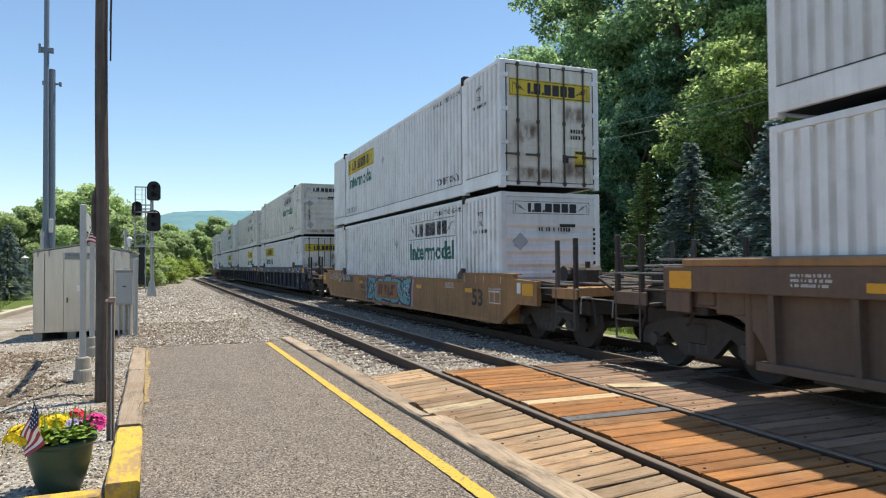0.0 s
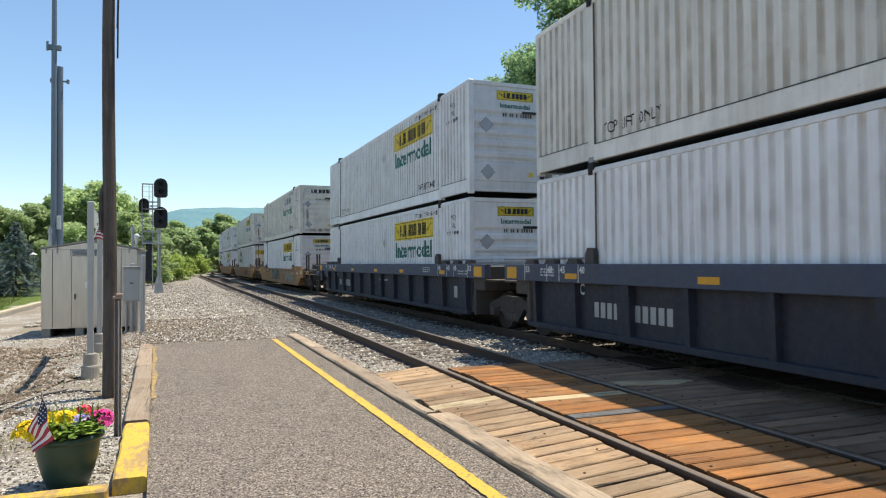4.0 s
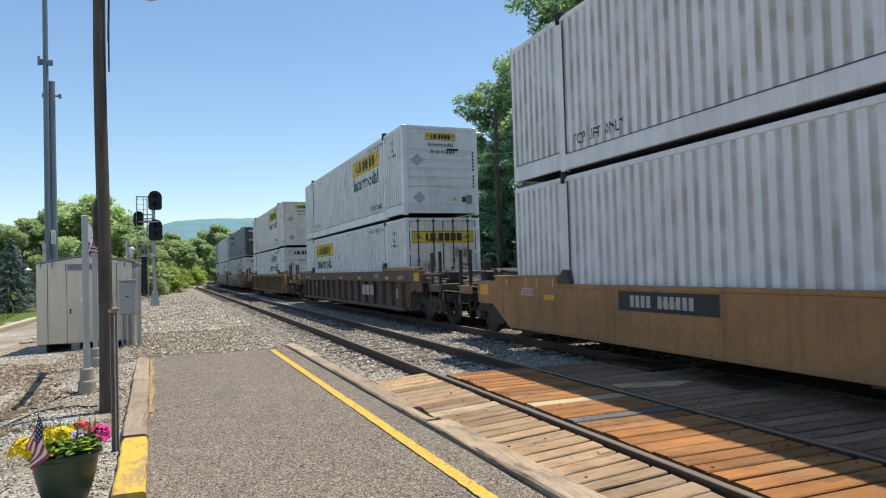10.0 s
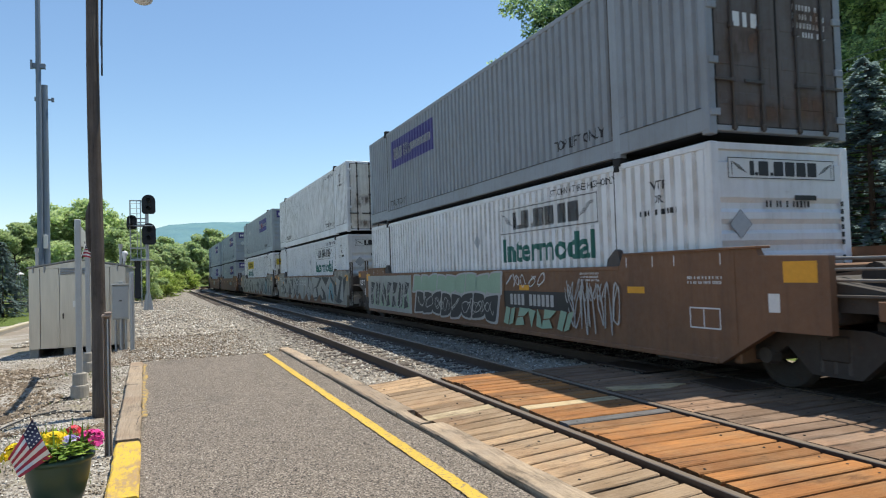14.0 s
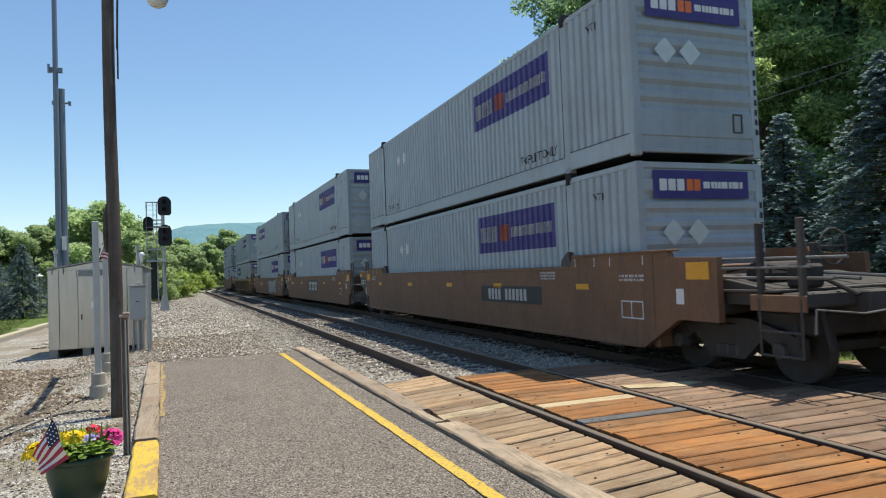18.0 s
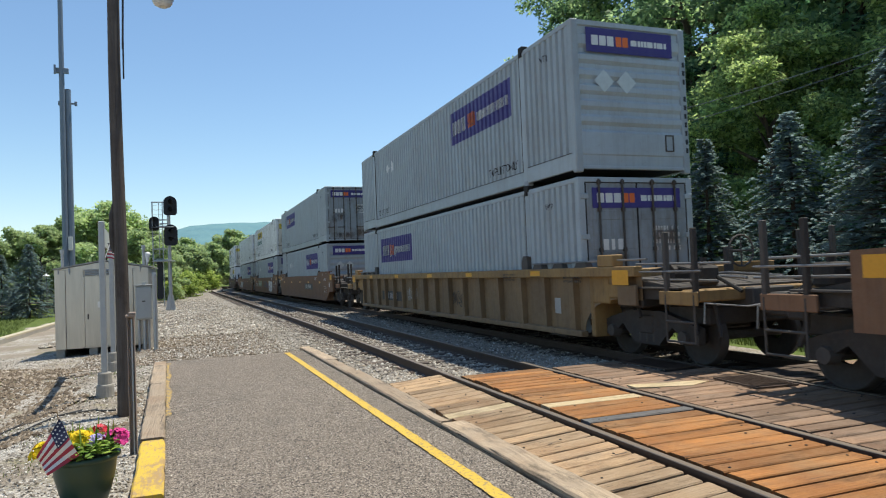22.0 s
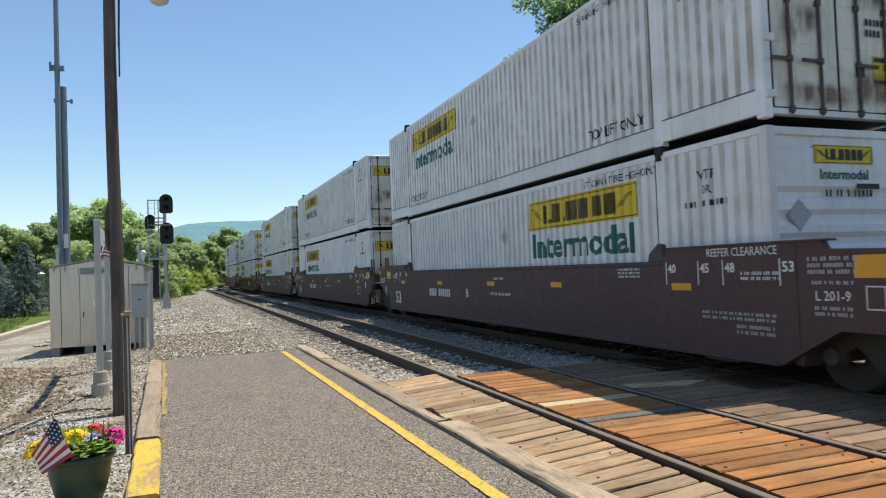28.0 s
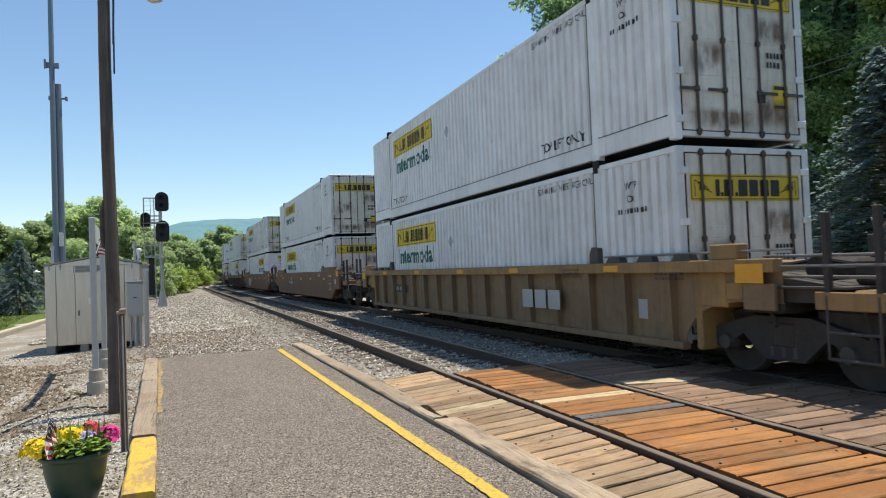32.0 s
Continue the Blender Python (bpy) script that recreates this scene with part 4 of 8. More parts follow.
def mark_rows(y, z, rows, w, h, seed):
    """Rows of very small painted bars."""
    rnd, g = random.Random(seed), Geo()
    for r in range(rows):
        x = y - w / 2
        while x < y + w / 2:
            b = rnd.uniform(0.35, 0.6) * h
            g.face([(x, 0, z - r * h * 1.6), (x + b, 0, z - r * h * 1.6), (x + b, 0, z - r * h * 1.6 + h), (x, 0, z - r * h * 1.6 + h)])
            x += b + h * rnd.choice((0.3, 0.35, 1.0))
    return g


TYPE = {"inter": lettering("Intermodal", 3.35, 0.5), "lift": lettering("TOP LIFT ONLY", 1.5, 0.19, 0.008), "inter_small": lettering("Intermodal", 0.86, 0.13), "wtp": lettering("WTP", 0.3, 0.13, 0.008), "or": lettering("OR", 0.2, 0.12, 0.008), "stack": lettering("STACKING THREE HIGH ONLY", 2.0, 0.12, 0.004)}


def dust_shade_lines(side):
    """Tan dust in every groove of a side, also painting in its shade; a film 2 mm proud."""
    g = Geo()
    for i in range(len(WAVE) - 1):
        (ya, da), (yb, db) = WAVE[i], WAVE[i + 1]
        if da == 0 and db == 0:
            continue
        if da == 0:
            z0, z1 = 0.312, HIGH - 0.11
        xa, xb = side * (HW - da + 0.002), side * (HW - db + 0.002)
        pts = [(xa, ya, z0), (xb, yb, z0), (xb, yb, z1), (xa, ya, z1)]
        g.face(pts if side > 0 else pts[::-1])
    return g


def pairs_of_bars(groups, h):
    """Groups of upright painted bars of even width."""
    g, x = Geo(), 0.0
    for n in groups:
        for _ in range(n):
            g.face([(x, 0, 0), (x + h * 0.5, 0, 0), (x + h * 0.5, 0, h), (x, 0, h)])
            x += h * 0.72
        x += h * 0.7
    return shifted(g, -x / 2, 0)


def container(paint, logo, label, streaks=0, doors_first=False):
    """A corrugated 53-foot box: nose wall at -y, double doors at +y."""
    top = thing("shipping_container", label, "container", group="containers on the train")
    ends = {"white": WHITE, "cream": CREAM, "grey": GREY, "dark": DARK_GREY}
    mat = ends[paint]
    greyish = paint in ("grey", "dark")
    for side in (-1, 1):
        wall = part("side_wall", side_sheet(side), mat, top)
        seen = side == (1 if doors_first else -1)
        # painted panels and words, 2.5 to 6.2 m behind the nose (nose at -y)
        if seen:
            cx = 3.72 * (1 if side < 0 else -1)
            if greyish:
                part("logo_panel", on_side(flat(cx - 1.82, cx + 1.82, 1.62, 2.48), side), PURPLE, wall, "purple logo panel")
                part("logo_block", on_side(joined(block_word(cx - 1.66, cx - 0.72, 1.86, 2.22, "MMM"), shifted(block_word(cx - 0.05, cx + 1.68, 1.92, 2.14, "MIIIMIMI"), 0, 0)), side), WHITE_INK, wall, "white blocks")
                part("logo_mark", on_side(block_word(cx - 0.68, cx - 0.12, 1.86, 2.22, "MM"), side), ORANGE_INK if paint == "grey" else WHITE_INK, wall)
                dd = Geo()
                for q in (-3.75, -4.3):
                    c2 = q
                    dd.face([(c2, 0, 1.76), (c2 + 0.17, 0, 1.98), (c2, 0, 2.2), (c2 - 0.17, 0, 1.98)])
                part("placard", on_side(dd, side), WHITE_INK, wall, "white diamond placards")
            else:
                if logo != "none":
                    part("logo_panel", on_side(flat(cx - 1.82, cx + 1.82, 1.95, 2.53), side), YELLOW_LOGO if logo == "yellow" else WHITE_LOGO, wall, "%s logo panel" % logo)
                    part("logo_border", on_side(scroll(cx - 1.8, cx + 1.8, 1.96, 2.52), side), BLACK_INK, wall)
                    part("logo_block", on_side(block_word(cx - 1.2, cx + 1.3, 2.06, 2.42, "I.M.MMMM"), side), BLACK_INK, wall, "black blocks")
                    part("lettering", on_side(shifted(TYPE["inter"], cx, 1.38), side), GREEN_INK, wall, "dark green word Intermodal")
            if not greyish:
                c2, zc = cx * 0.2, 1.9
                dd = Geo()
                dd.face([(c2 - 0.17, 0, zc), (c2, 0, zc - 0.19), (c2 + 0.17, 0, zc), (c2, 0, zc + 0.19)])
                part("placard", on_side(dd, side), PLACARD, wall, "grey metal placard diamond")
                part("strip", on_side(flat(c2 - 0.025, c2 + 0.025, zc + 0.22, zc + 0.52), side), ORANGE_INK, wall, "short red strip over the placard")
            for lx in (5.0, -5.0):
                part("lettering", on_side(shifted(TYPE["lift"], lx, 0.42), side), BLACK_INK, wall, "black words top lift only")
            tagged(part("stencilling", on_side(joined(shifted(TYPE["wtp"], 7.0, 2.34), *(() if greyish else (shifted(TYPE["or"], 7.0, 2.14), mark_rows(7.0, 1.97, 1, 0.8, 0.08, 4), shifted(TYPE["stack"], 5.03, 2.57)))), side), BLACK_INK, wall), "tiny stencilled marks", kind="stuff")
        # rails and lifting posts
        part("bottom_rail", Geo().box(side * (HW - 0.07), side * (HW + 0.006), -FRAME_Y + 0.08, FRAME_Y - 0.08, 0.02, 0.3, 0.01), mat, top)
        for e in (-1, 1):
            part("end_rail", Geo().box(side * (HW - 0.07), side * (HW + 0.006), e * (FRAME_Y + 0.08), e * (HL - 0.02), 0.05, 0.36, 0.01), mat, top)
            if not seen:
                continue
            part("seam", Geo().box(side * (HW - 0.06), side * (HW + 0.009), e * (FRAME_Y + 0.1), e * (HL - 0.14), 0.36, 0.373), SEAM_SHADOW, wall)
            part("seam", Geo().box(side * (HW - 0.06), side * (HW + 0.011), e * (FRAME_Y - 0.112), e * (FRAME_Y - 0.1), 0.3, HIGH - 0.1), SEAM_SHADOW, wall)
        if seen:
            if not greyish:
                tagged(part("grime_line", dust_shade_lines(side), GROOVE_DUST_SHADE, wall), "tan dust and painted shade lying in the grooves", kind="stuff")
            part("seam", Geo().box(side * (HW - 0.06), side * (HW + 0.009), -FRAME_Y + 0.1, FRAME_Y - 0.1, 0.3, 0.312), SEAM_SHADOW, wall)
        part("top_rail", Geo().box(side * (HW - 0.06), side * (HW + 0.004), -HL + 0.02, HL - 0.02, HIGH - 0.1, HIGH - 0.005, 0.012), mat, top)
        for s in (-1, 1):
            part("lifting_post", Geo().box(side * (HW - 0.06), side * (HW + 0.008), s * FRAME_Y - 0.1, s * FRAME_Y + 0.1, 0.03, HIGH - 0.01, 0.01), mat, top)
            for z0 in (-0.02, HIGH - 0.12) if seen else ():
                part("corner_casting", Geo().box(side * (HW - 0.12), side * (HW + 0.014), s * FRAME_Y - 0.085, s * FRAME_Y + 0.085, z0, z0 + 0.12, 0.012), mat if paint == "white" else DARK_GREY, top)
            if seen:
                part("lock_box", Geo().box(side * (HW - 0.12), side * (HW + 0.03), s * FRAME_Y - 0.09, s * FRAME_Y + 0.09, HIGH - 0.05, HIGH + 0.088, 0.012).box(side * (HW - 0.1), side * (HW + 0.05), s * FRAME_Y - 0.05, s * FRAME_Y + 0.05, HIGH - 0.13, HIGH - 0.04, 0.01), SHADOW_GAP, top)
            part("corner_post", Geo().box(side * (HW - 0.15), side * HW, s * HL, s * (HL - 0.14), 0.0, HIGH, 0.015), mat, top)
    part("roof", Geo().box(-HW + 0.02, HW - 0.02, -HL + 0.03, HL - 0.03, HIGH - 0.06, HIGH - 0.012, 0.01), mat, top)
    part("underframe", Geo().box(-HW + 0.06, HW - 0.06, -FRAME_Y, FRAME_Y, 0.0, 0.16, 0.01).box(-HW + 0.06, HW - 0.06, -HL + 0.05, -FRAME_Y, 0.07, 0.3, 0.01).box(-HW + 0.06, HW - 0.06, FRAME_Y, HL - 0.05, 0.07, 0.3, 0.01), SHADOW_GAP, top)
    # nose wall with pressed horizontal ribs
    g, prof = Geo(), [(0.1, 0.02), (0.32, 0.02), (0.34, 0.0), (0.75, 0.0)]
    z = 0.75
    for i in range(6 if greyish else 5):
        prof += [(z + 0.05, 0.042), (z + 0.13, 0.042), (z + 0.2, 0.0), (z + 0.29, 0.0)]
        z += 0.29
    prof += [(z + 0.01, 0.0), (HIGH - 0.28, 0.0), (HIGH - 0.26, 0.03), (HIGH - 0.12, 0.03), (HIGH - 0.1, 0.0), (HIGH - 0.01, 0.0)]
    v = []
    for z, d in prof:
        v += [(-HW + 0.14, -HL + d + 0.01, z), (HW - 0.14, -HL + d + 0.01, z)]
    g.faces(v, [(2 * i, 2 * i + 1, 2 * i + 3, 2 * i + 2) for i in range(len(prof) - 1)])
    g.box(-HW + 0.14, HW - 0.14, -HL + 0.005, -HL + 0.1, 0.06, 0.12, 0.01)
    nose = part("nose_wall", g, mat, top)

    def front(g2, d=0.0):
        return moved(g2, lambda x, y, z: (x, -HL + 0.005 - d, z))

    if doors_first:
        pass
    elif greyish:
        part("logo_panel", front(flat(-0.98, 0.98, 2.26, 2.72), 0.002), PURPLE, nose, "purple logo panel")
        part("logo_block", front(joined(block_word(-0.86, -0.34, 2.39, 2.58, "MMM"), block_word(0.02, 0.86, 2.43, 2.54, "MIIIMIMI")), 0.006), WHITE_INK, nose)
        part("logo_mark", front(block_word(-0.32, -0.02, 2.39, 2.58, "MM"), 0.006), ORANGE_INK, nose)
        dd = Geo()
        for q in (-0.62, -0.12):
            dd.face([(q, 0, 1.5), (q + 0.22, 0, 1.72), (q, 0, 1.94), (q - 0.22, 0, 1.72)])
            part("placard", front(dd, 0.006), PLACARD_PALE, nose, "pale silver diamond placard")
            dd = Geo()
        tall = [0.4 + 0.17 * i for i in range(11)]
        tagged(part("stencilling", front(joined(*(flat(HW - 0.095, HW - 0.04, z0, z0 + 0.1) for i, z0 in enumerate(tall) if i != 7)), 0.012), BLACK_INK, nose), "column of small dark bars", kind="stuff")
        part("document_box", Geo().box(0.72, 0.92, -HL - 0.012, -HL + 0.02, 0.42, 0.44, 0.004).box(0.72, 0.92, -HL - 0.012, -HL + 0.02, 0.72, 0.74, 0.004).box(0.72, 0.74, -HL - 0.012, -HL + 0.02, 0.44, 0.72, 0.004).box(0.9, 0.92, -HL - 0.012, -HL + 0.02, 0.44, 0.72, 0.004), LOCK_ROD, nose, "dark frame of a document box")
    else:
        big = logo == "white"
        w, z0, z1 = (1.0, 2.36, 2.66) if big else (0.52, 2.4, 2.64)
        part("logo_panel", front(flat(-w, w, z0, z1), 0.002), YELLOW_LOGO if logo == "yellow" else WHITE_LOGO, nose)
        part("logo_block", front(block_word(-w * 0.62, w * 0.68, z0 + 0.05, z1 - 0.05, "I.M.MMMM"), 0.006), BLACK_INK, nose)
        part("logo_border", front(scroll(-w, w, z0, z1), 0.005), BLACK_INK, nose)
        if not big:
            part("lettering", front(shifted(TYPE["inter_small"], 0, 2.2), 0.004), GREEN_INK, nose)
        tagged(part("stencilling", front(joined(mark_rows(0.1, 1.98, 1, 0.9, 0.09, 8), flat(0.7, 0.84, 0.42, 0.6), flat(0.2, 0.62, 2.08, 2.15), *(flat(1.1, 1.16, 0.9 + 0.11 * i, 0.97 + 0.11 * i) for i in range(11) if i != 4)), 0.004), BLACK_INK, nose), "tiny stencilled marks", kind="stuff")
        dd = Geo()
        for q, zc in ((-0.78, 0.55), (-0.82, 1.75)):
            for s2 in ((-0.2, 0, 0, 0.2), (0, 0.2, 0.2, 0), (0.2, 0, 0, -0.2), (0, -0.2, -0.2, 0)):
                a, b = (q + s2[0], zc + s2[1]), (q + s2[2], zc + s2[3])
                dd.face([(a[0], 0, a[1]), (b[0], 0, b[1]), (b[0] * 0.96 + q * 0.04, 0, b[1] * 0.96 + zc * 0.04), (a[0] * 0.96 + q * 0.04, 0, a[1] * 0.96 + zc * 0.04)])
        part("placard_holder", front(dd, 0.007), BLACK_INK, nose)
        for q, zc in ((-0.78, 0.55), (-0.82, 1.75)):
            part("placard", front(moved(flat(-0.19, 0.19, -0.19, 0.19), lambda x, y, z: (q + (x - z) * 0.5, 0, zc + (x + z) * 0.5)), 0.005), PLACARD, nose, "bare metal placard diamond")
        part("document_box", Geo().box(0.86, 1.06, -HL - 0.02, -HL + 0.02, 0.36, 0.66, 0.01), ROD, nose)
        part("reflector", front(flat(0.38, 0.5, 0.46, 0.58), 0.004), YELLOW_LOGO, nose)
    if not doors_first:
        stains = [(-0.96, -0.74, 0.45, 1.95), (0.64, 0.86, 0.5, 1.95), (0.66, 0.82, 0.8, 1.7), (-0.92, -0.76, 0.7, 1.6), (-1.14, -1.0, 0.15, 2.6), (-1.1, 1.1, 0.1, 0.34)] if streaks else []
        for a, b, z0, z1 in stains:
            part("rust_stain", front(flat(a, b, z0, z1), 0.008), RUST, nose, "brown rust bleeding along the ribs")
    # door end
    doors = []
    for s in (-1, 1):
        g = Geo()
        x0, x1 = s * 0.012, s * (HW - 0.16)
        g.box(x0, x1, HL - 0.06, HL - 0.012, 0.14, HIGH - 0.1, 0.008)
        for zc in (0.5, 1.05, 1.6, 2.15):
            g.box(x0 + s * 0.06, x1 - s * 0.06, HL - 0.02, HL - 0.006, zc - 0.09, zc + 0.09, 0.006)
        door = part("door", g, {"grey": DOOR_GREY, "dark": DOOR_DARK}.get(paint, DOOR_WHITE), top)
        if doors_first:
            for q in (0.34, 0.86):
                g = Geo().tube([(s * q, HL + 0.02, 0.06), (s * q, HL + 0.02, HIGH - 0.04)], 0.021, 8)
                for zc in (0.12, 0.75, 1.5, 2.25, HIGH - 0.1):
                    g.box(s * q - 0.035, s * q + 0.035, HL - 0.012, HL + 0.045, zc - 0.04, zc + 0.04, 0.006)
                part("lock_rod", g, LOCK_ROD, door)
                part("door_handle", Geo().box(s * q, s * (q + 0.34), HL + 0.03, HL + 0.05, 0.72, 0.765, 0.005), LOCK_ROD, door)
            for zc in (0.3, 1.0, 1.75, 2.5):
                part("hinge", Geo().box(s * (HW - 0.2), s * (HW - 0.03), HL - 0.015, HL + 0.022, zc - 0.05, zc + 0.05, 0.008), mat, door)
            part("gasket", Geo().box(s * (HW - 0.168), s * (HW - 0.15), HL - 0.05, HL - 0.003, 0.14, HIGH - 0.1).box(0, s * (HW - 0.15), HL - 0.05, HL - 0.003, HIGH - 0.112, HIGH - 0.098).box(0, s * (HW - 0.15), HL - 0.05, HL - 0.003, 0.128, 0.142), SHADOW_GAP, door, "black rubber gasket")
        doors.append(door)
    part("door_seal", Geo().box(-0.012, 0.012, HL - 0.05, HL - 0.004, 0.14, HIGH - 0.1), SHADOW_GAP, top)
    part("door_sill", Geo().box(-HW + 0.14, HW - 0.14, HL - 0.12, HL - 0.002, 0.05, 0.135, 0.01), mat, top)
    part("door_header", Geo().box(-HW + 0.14, HW - 0.14, HL - 0.12, HL - 0.002, HIGH - 0.098, HIGH - 0.002, 0.01), mat, top)

    def back(g2, d):
        return moved(g2, lambda x, y, z: (-x, HL - 0.004 + d, z))

    if not doors_first:
        return top
    for a, b, z0, z1 in ((-1.1, -0.1, 0.95, 1.5), (0.1, 1.1, 0.2, 0.7), (-1.1, 0.4, 0.16, 0.5), (0.2, 1.1, 1.5, 1.95)):
        part("rust_stain", moved(flat(a, b, z0, z1), lambda x, y, z: (-x, HL + 0.002, z)), RUST, doors[0], "brown grime wiped across the door")
    if greyish:
        part("logo_panel", back(flat(-1.0, 1.0, 2.28, 2.66), 0.003), PURPLE, doors[0], "purple logo panel")
        part("logo_block", back(joined(block_word(-0.9, -0.34, 2.38, 2.56, "MMM"), block_word(0.08, 0.9, 2.41, 2.52, "MIIIMIMI")), 0.006), WHITE_INK, doors[0])
        part("logo_mark", back(block_word(-0.32, -0.04, 2.38, 2.56, "MM"), 0.006), ORANGE_INK, doors[0])
        tagged(part("stencilling", back(joined(mark_rows(0.62, 1.85, 4, 0.6, 0.08, 9), mark_rows(-0.6, 1.5, 1, 0.4, 0.2, 2)), 0.004), WHITE_INK, doors[0]), "tiny stencilled marks", kind="stuff")
    elif logo != "none":
        part("logo_panel", back(flat(-1.06, 1.06, 2.05, 2.45), 0.003), YELLOW_LOGO, doors[0], "yellow logo panel")
        part("logo_block", back(block_word(-0.6, 0.68, 2.12, 2.37, "I.M.MMMM"), 0.006), BLACK_INK, doors[0])
        part("logo_border", back(scroll(-1.05, 1.05, 2.06, 2.44), 0.005), BLACK_INK, doors[0])
    if not greyish:
        part("caution_plate", back(flat(0.62, 0.94, 0.5, 0.9), 0.004), YELLOW_LOGO, doors[1], "small yellow caution plate")
        tagged(part("stencilling", back(joined(flat(0.64, 0.92, 0.82, 0.88), flat(0.64, 0.92, 0.53, 0.58), mark_rows(0.72, 1.3, 2, 0.4, 0.09, 6), flat(0.3, 0.46, 0.6, 0.78)), 0.008), BLACK_INK, doors[1]), "tiny stencilled marks", kind="stuff")
    return top


# ---- well cars ----
FLOOR = 0.3
SILL_OF = {"tan": (1.22, 1.37), "ribbed": (1.53, 1.53), "": (1.57, 1.75)}


def bogie_on(top, y):
    """A two-axle truck: side frames, wheels on axles, bolster and springs."""
    g = Geo().box(-1.1, 1.1, y - 0.2, y + 0.2, 0.42, 0.74, 0.03)
    b = part("bogie", g, UNDER, top, "grimy two-axle truck")
    for s in (-1, 1):
        x = s * 1.02
        prof = [(y - 1.2, 0.34), (y - 1.2, 0.58), (y - 0.95, 0.66), (y - 0.4, 0.8), (y + 0.4, 0.8), (y + 0.95, 0.66), (y + 1.2, 0.58), (y + 1.2, 0.34), (y + 0.95, 0.36), (y + 0.62, 0.56), (y + 0.3, 0.26), (y - 0.3, 0.26), (y - 0.62, 0.56), (y - 0.95, 0.36)]
        part("side_frame", Geo().prism(prof, 0, x - 0.06, x + 0.06), UNDER, b)
        g = Geo()
        for dy in (-0.17, 0.0, 0.17):
            g.tube([(x, y + dy, 0.3), (x, y + dy, 0.58)], 0.07, 8)
        part("spring_nest", g, GRIME, b)
        for dy in (-0.9, 0.9):
            rim = Geo()
            xa = s * (GAUGE / 2 - 0.02)
            v = []
            for r, dx in ((0.13, 0.02), (0.2, 0.06), (0.34, 0.02), (0.4, 0.03), (0.425, 0.055), (0.42, -0.04), (0.45, -0.055), (0.45, -0.075), (0.36, -0.08), (0.13, -0.03)):
                v.append((r, dx))
            n, verts = 26, []
            for r, dx in v:
                for j in range(n):
                    a = 2 * math.pi * j / n
                    verts.append((xa + s * dx, y + dy + r * math.cos(a), 0.425 + r * math.sin(a)))
            rim.faces(verts, [(i * n + j, i * n + (j + 1) % n, (i + 1) * n + (j + 1) % n, (i + 1) * n + j) for i in range(len(v) - 1) for j in range(n)])
            part("wheel", rim, UNDER, b, smooth=True)
            part("bearing_cap", Geo().tube([(x - s * 0.02, y + dy, 0.425), (x + s * 0.12, y + dy, 0.425)], [0.13, 0.1], 10), GRIME, b)
    for dy in (-0.9, 0.9):
        part("axle", Geo().tube([(-0.98, y + dy, 0.425), (0.98, y + dy, 0.425)], 0.08, 8), GRIME, b)
    return b


def squiggle(rnd, length, height, strokes, thick):
    """Looping painted strokes on a flat side (x along, z up)."""
    g = Geo()
    for sidx in range(strokes):
        cx = length * (sidx + 0.5) / strokes + rnd.uniform(-0.1, 0.1) * length / strokes - length / 2
        pts, a = [], rnd.uniform(0, 6.28)
        rx, rz = length / strokes * rnd.uniform(0.4, 0.6), height * rnd.uniform(0.36, 0.5)
        f1, f2, ph = rnd.choice((1, 1.5, 2)), rnd.choice((1.5, 2, 3)), rnd.uniform(0, 6.28)
        for i in range(40):
            t = i / 39 * 5.6
            pts.append((cx + rx * math.sin(f1 * t + a) * (1 - 0.3 * i / 40), height / 2 + rz * math.sin(f2 * t + ph) * (0.75 + 0.25 * math.sin(t * 2.3))))
        n = len(g.v)
        for i, p in enumerate(pts):
            d = Vector(pts[min(i + 1, 39)]) - Vector(pts[max(i - 1, 0)])
            d = d.normalized() if d.length > 1e-5 else Vector((1, 0))
            w = thick * (0.6 + 0.5 * math.sin(i * 0.4) ** 2)
            g.v += [(p[0] + d.y * w, 0, p[1] - d.x * w), (p[0] - d.y * w, 0, p[1] + d.x * w)]
        g.f += [(n + 2 * i, n + 2 * i + 2, n + 2 * i + 3, n + 2 * i + 1) for i in range(39)]
        g.m += [0] * 39
    return g


def angular(rnd, length, height, pieces, grow=0.0):
    """Fat slanted spray-painted forms side by side, pointed at head or foot; they spell nothing."""
    g, step = Geo(), length / pieces
    for i in range(pieces):
        x = -length / 2 + step * i
        kind = rnd.randrange(4)
        lean, j = rnd.uniform(-0.15, 0.2) * step, lambda a: rnd.uniform(-a, a)
        quads = {
            0: [[(0.0, 0.1), (0.3, 0.0), (0.55, 0.92), (0.24, 1.0)], [(0.44, 0.0), (0.72, 0.12), (0.98, 1.0), (0.7, 0.88)]],
            1: [[(0.02, 0.3), (0.5, 0.0), (0.46, 0.34), (0.1, 0.56)], [(0.3, 0.6), (0.98, 0.2), (0.9, 0.66), (0.36, 1.0)]],
            2: [[(0.0, 0.0), (0.62, 0.08), (0.5, 0.5), (0.12, 0.42)], [(0.2, 0.52), (0.6, 0.58), (1.0, 0.96), (0.3, 1.0)]],
            3: [[(0.04, 1.0), (0.5, 0.86), (0.3, 0.3), (0.2, 0.0)], [(0.58, 0.1), (0.96, 0.0), (0.88, 0.6), (0.72, 1.0)]],
        }[kind]
        for q in quads:
            cu = sum(p[0] for p in q) / 4
            cv = sum(p[1] for p in q) / 4
            g.face([(x + step * (cu + (u - cu) * (1 + grow * 1.6) + j(0.03)) + lean * v2, 0, height * (cv + (v2 - cv) * (1 + grow * 0.5))) for u, v2 in q])
    return g


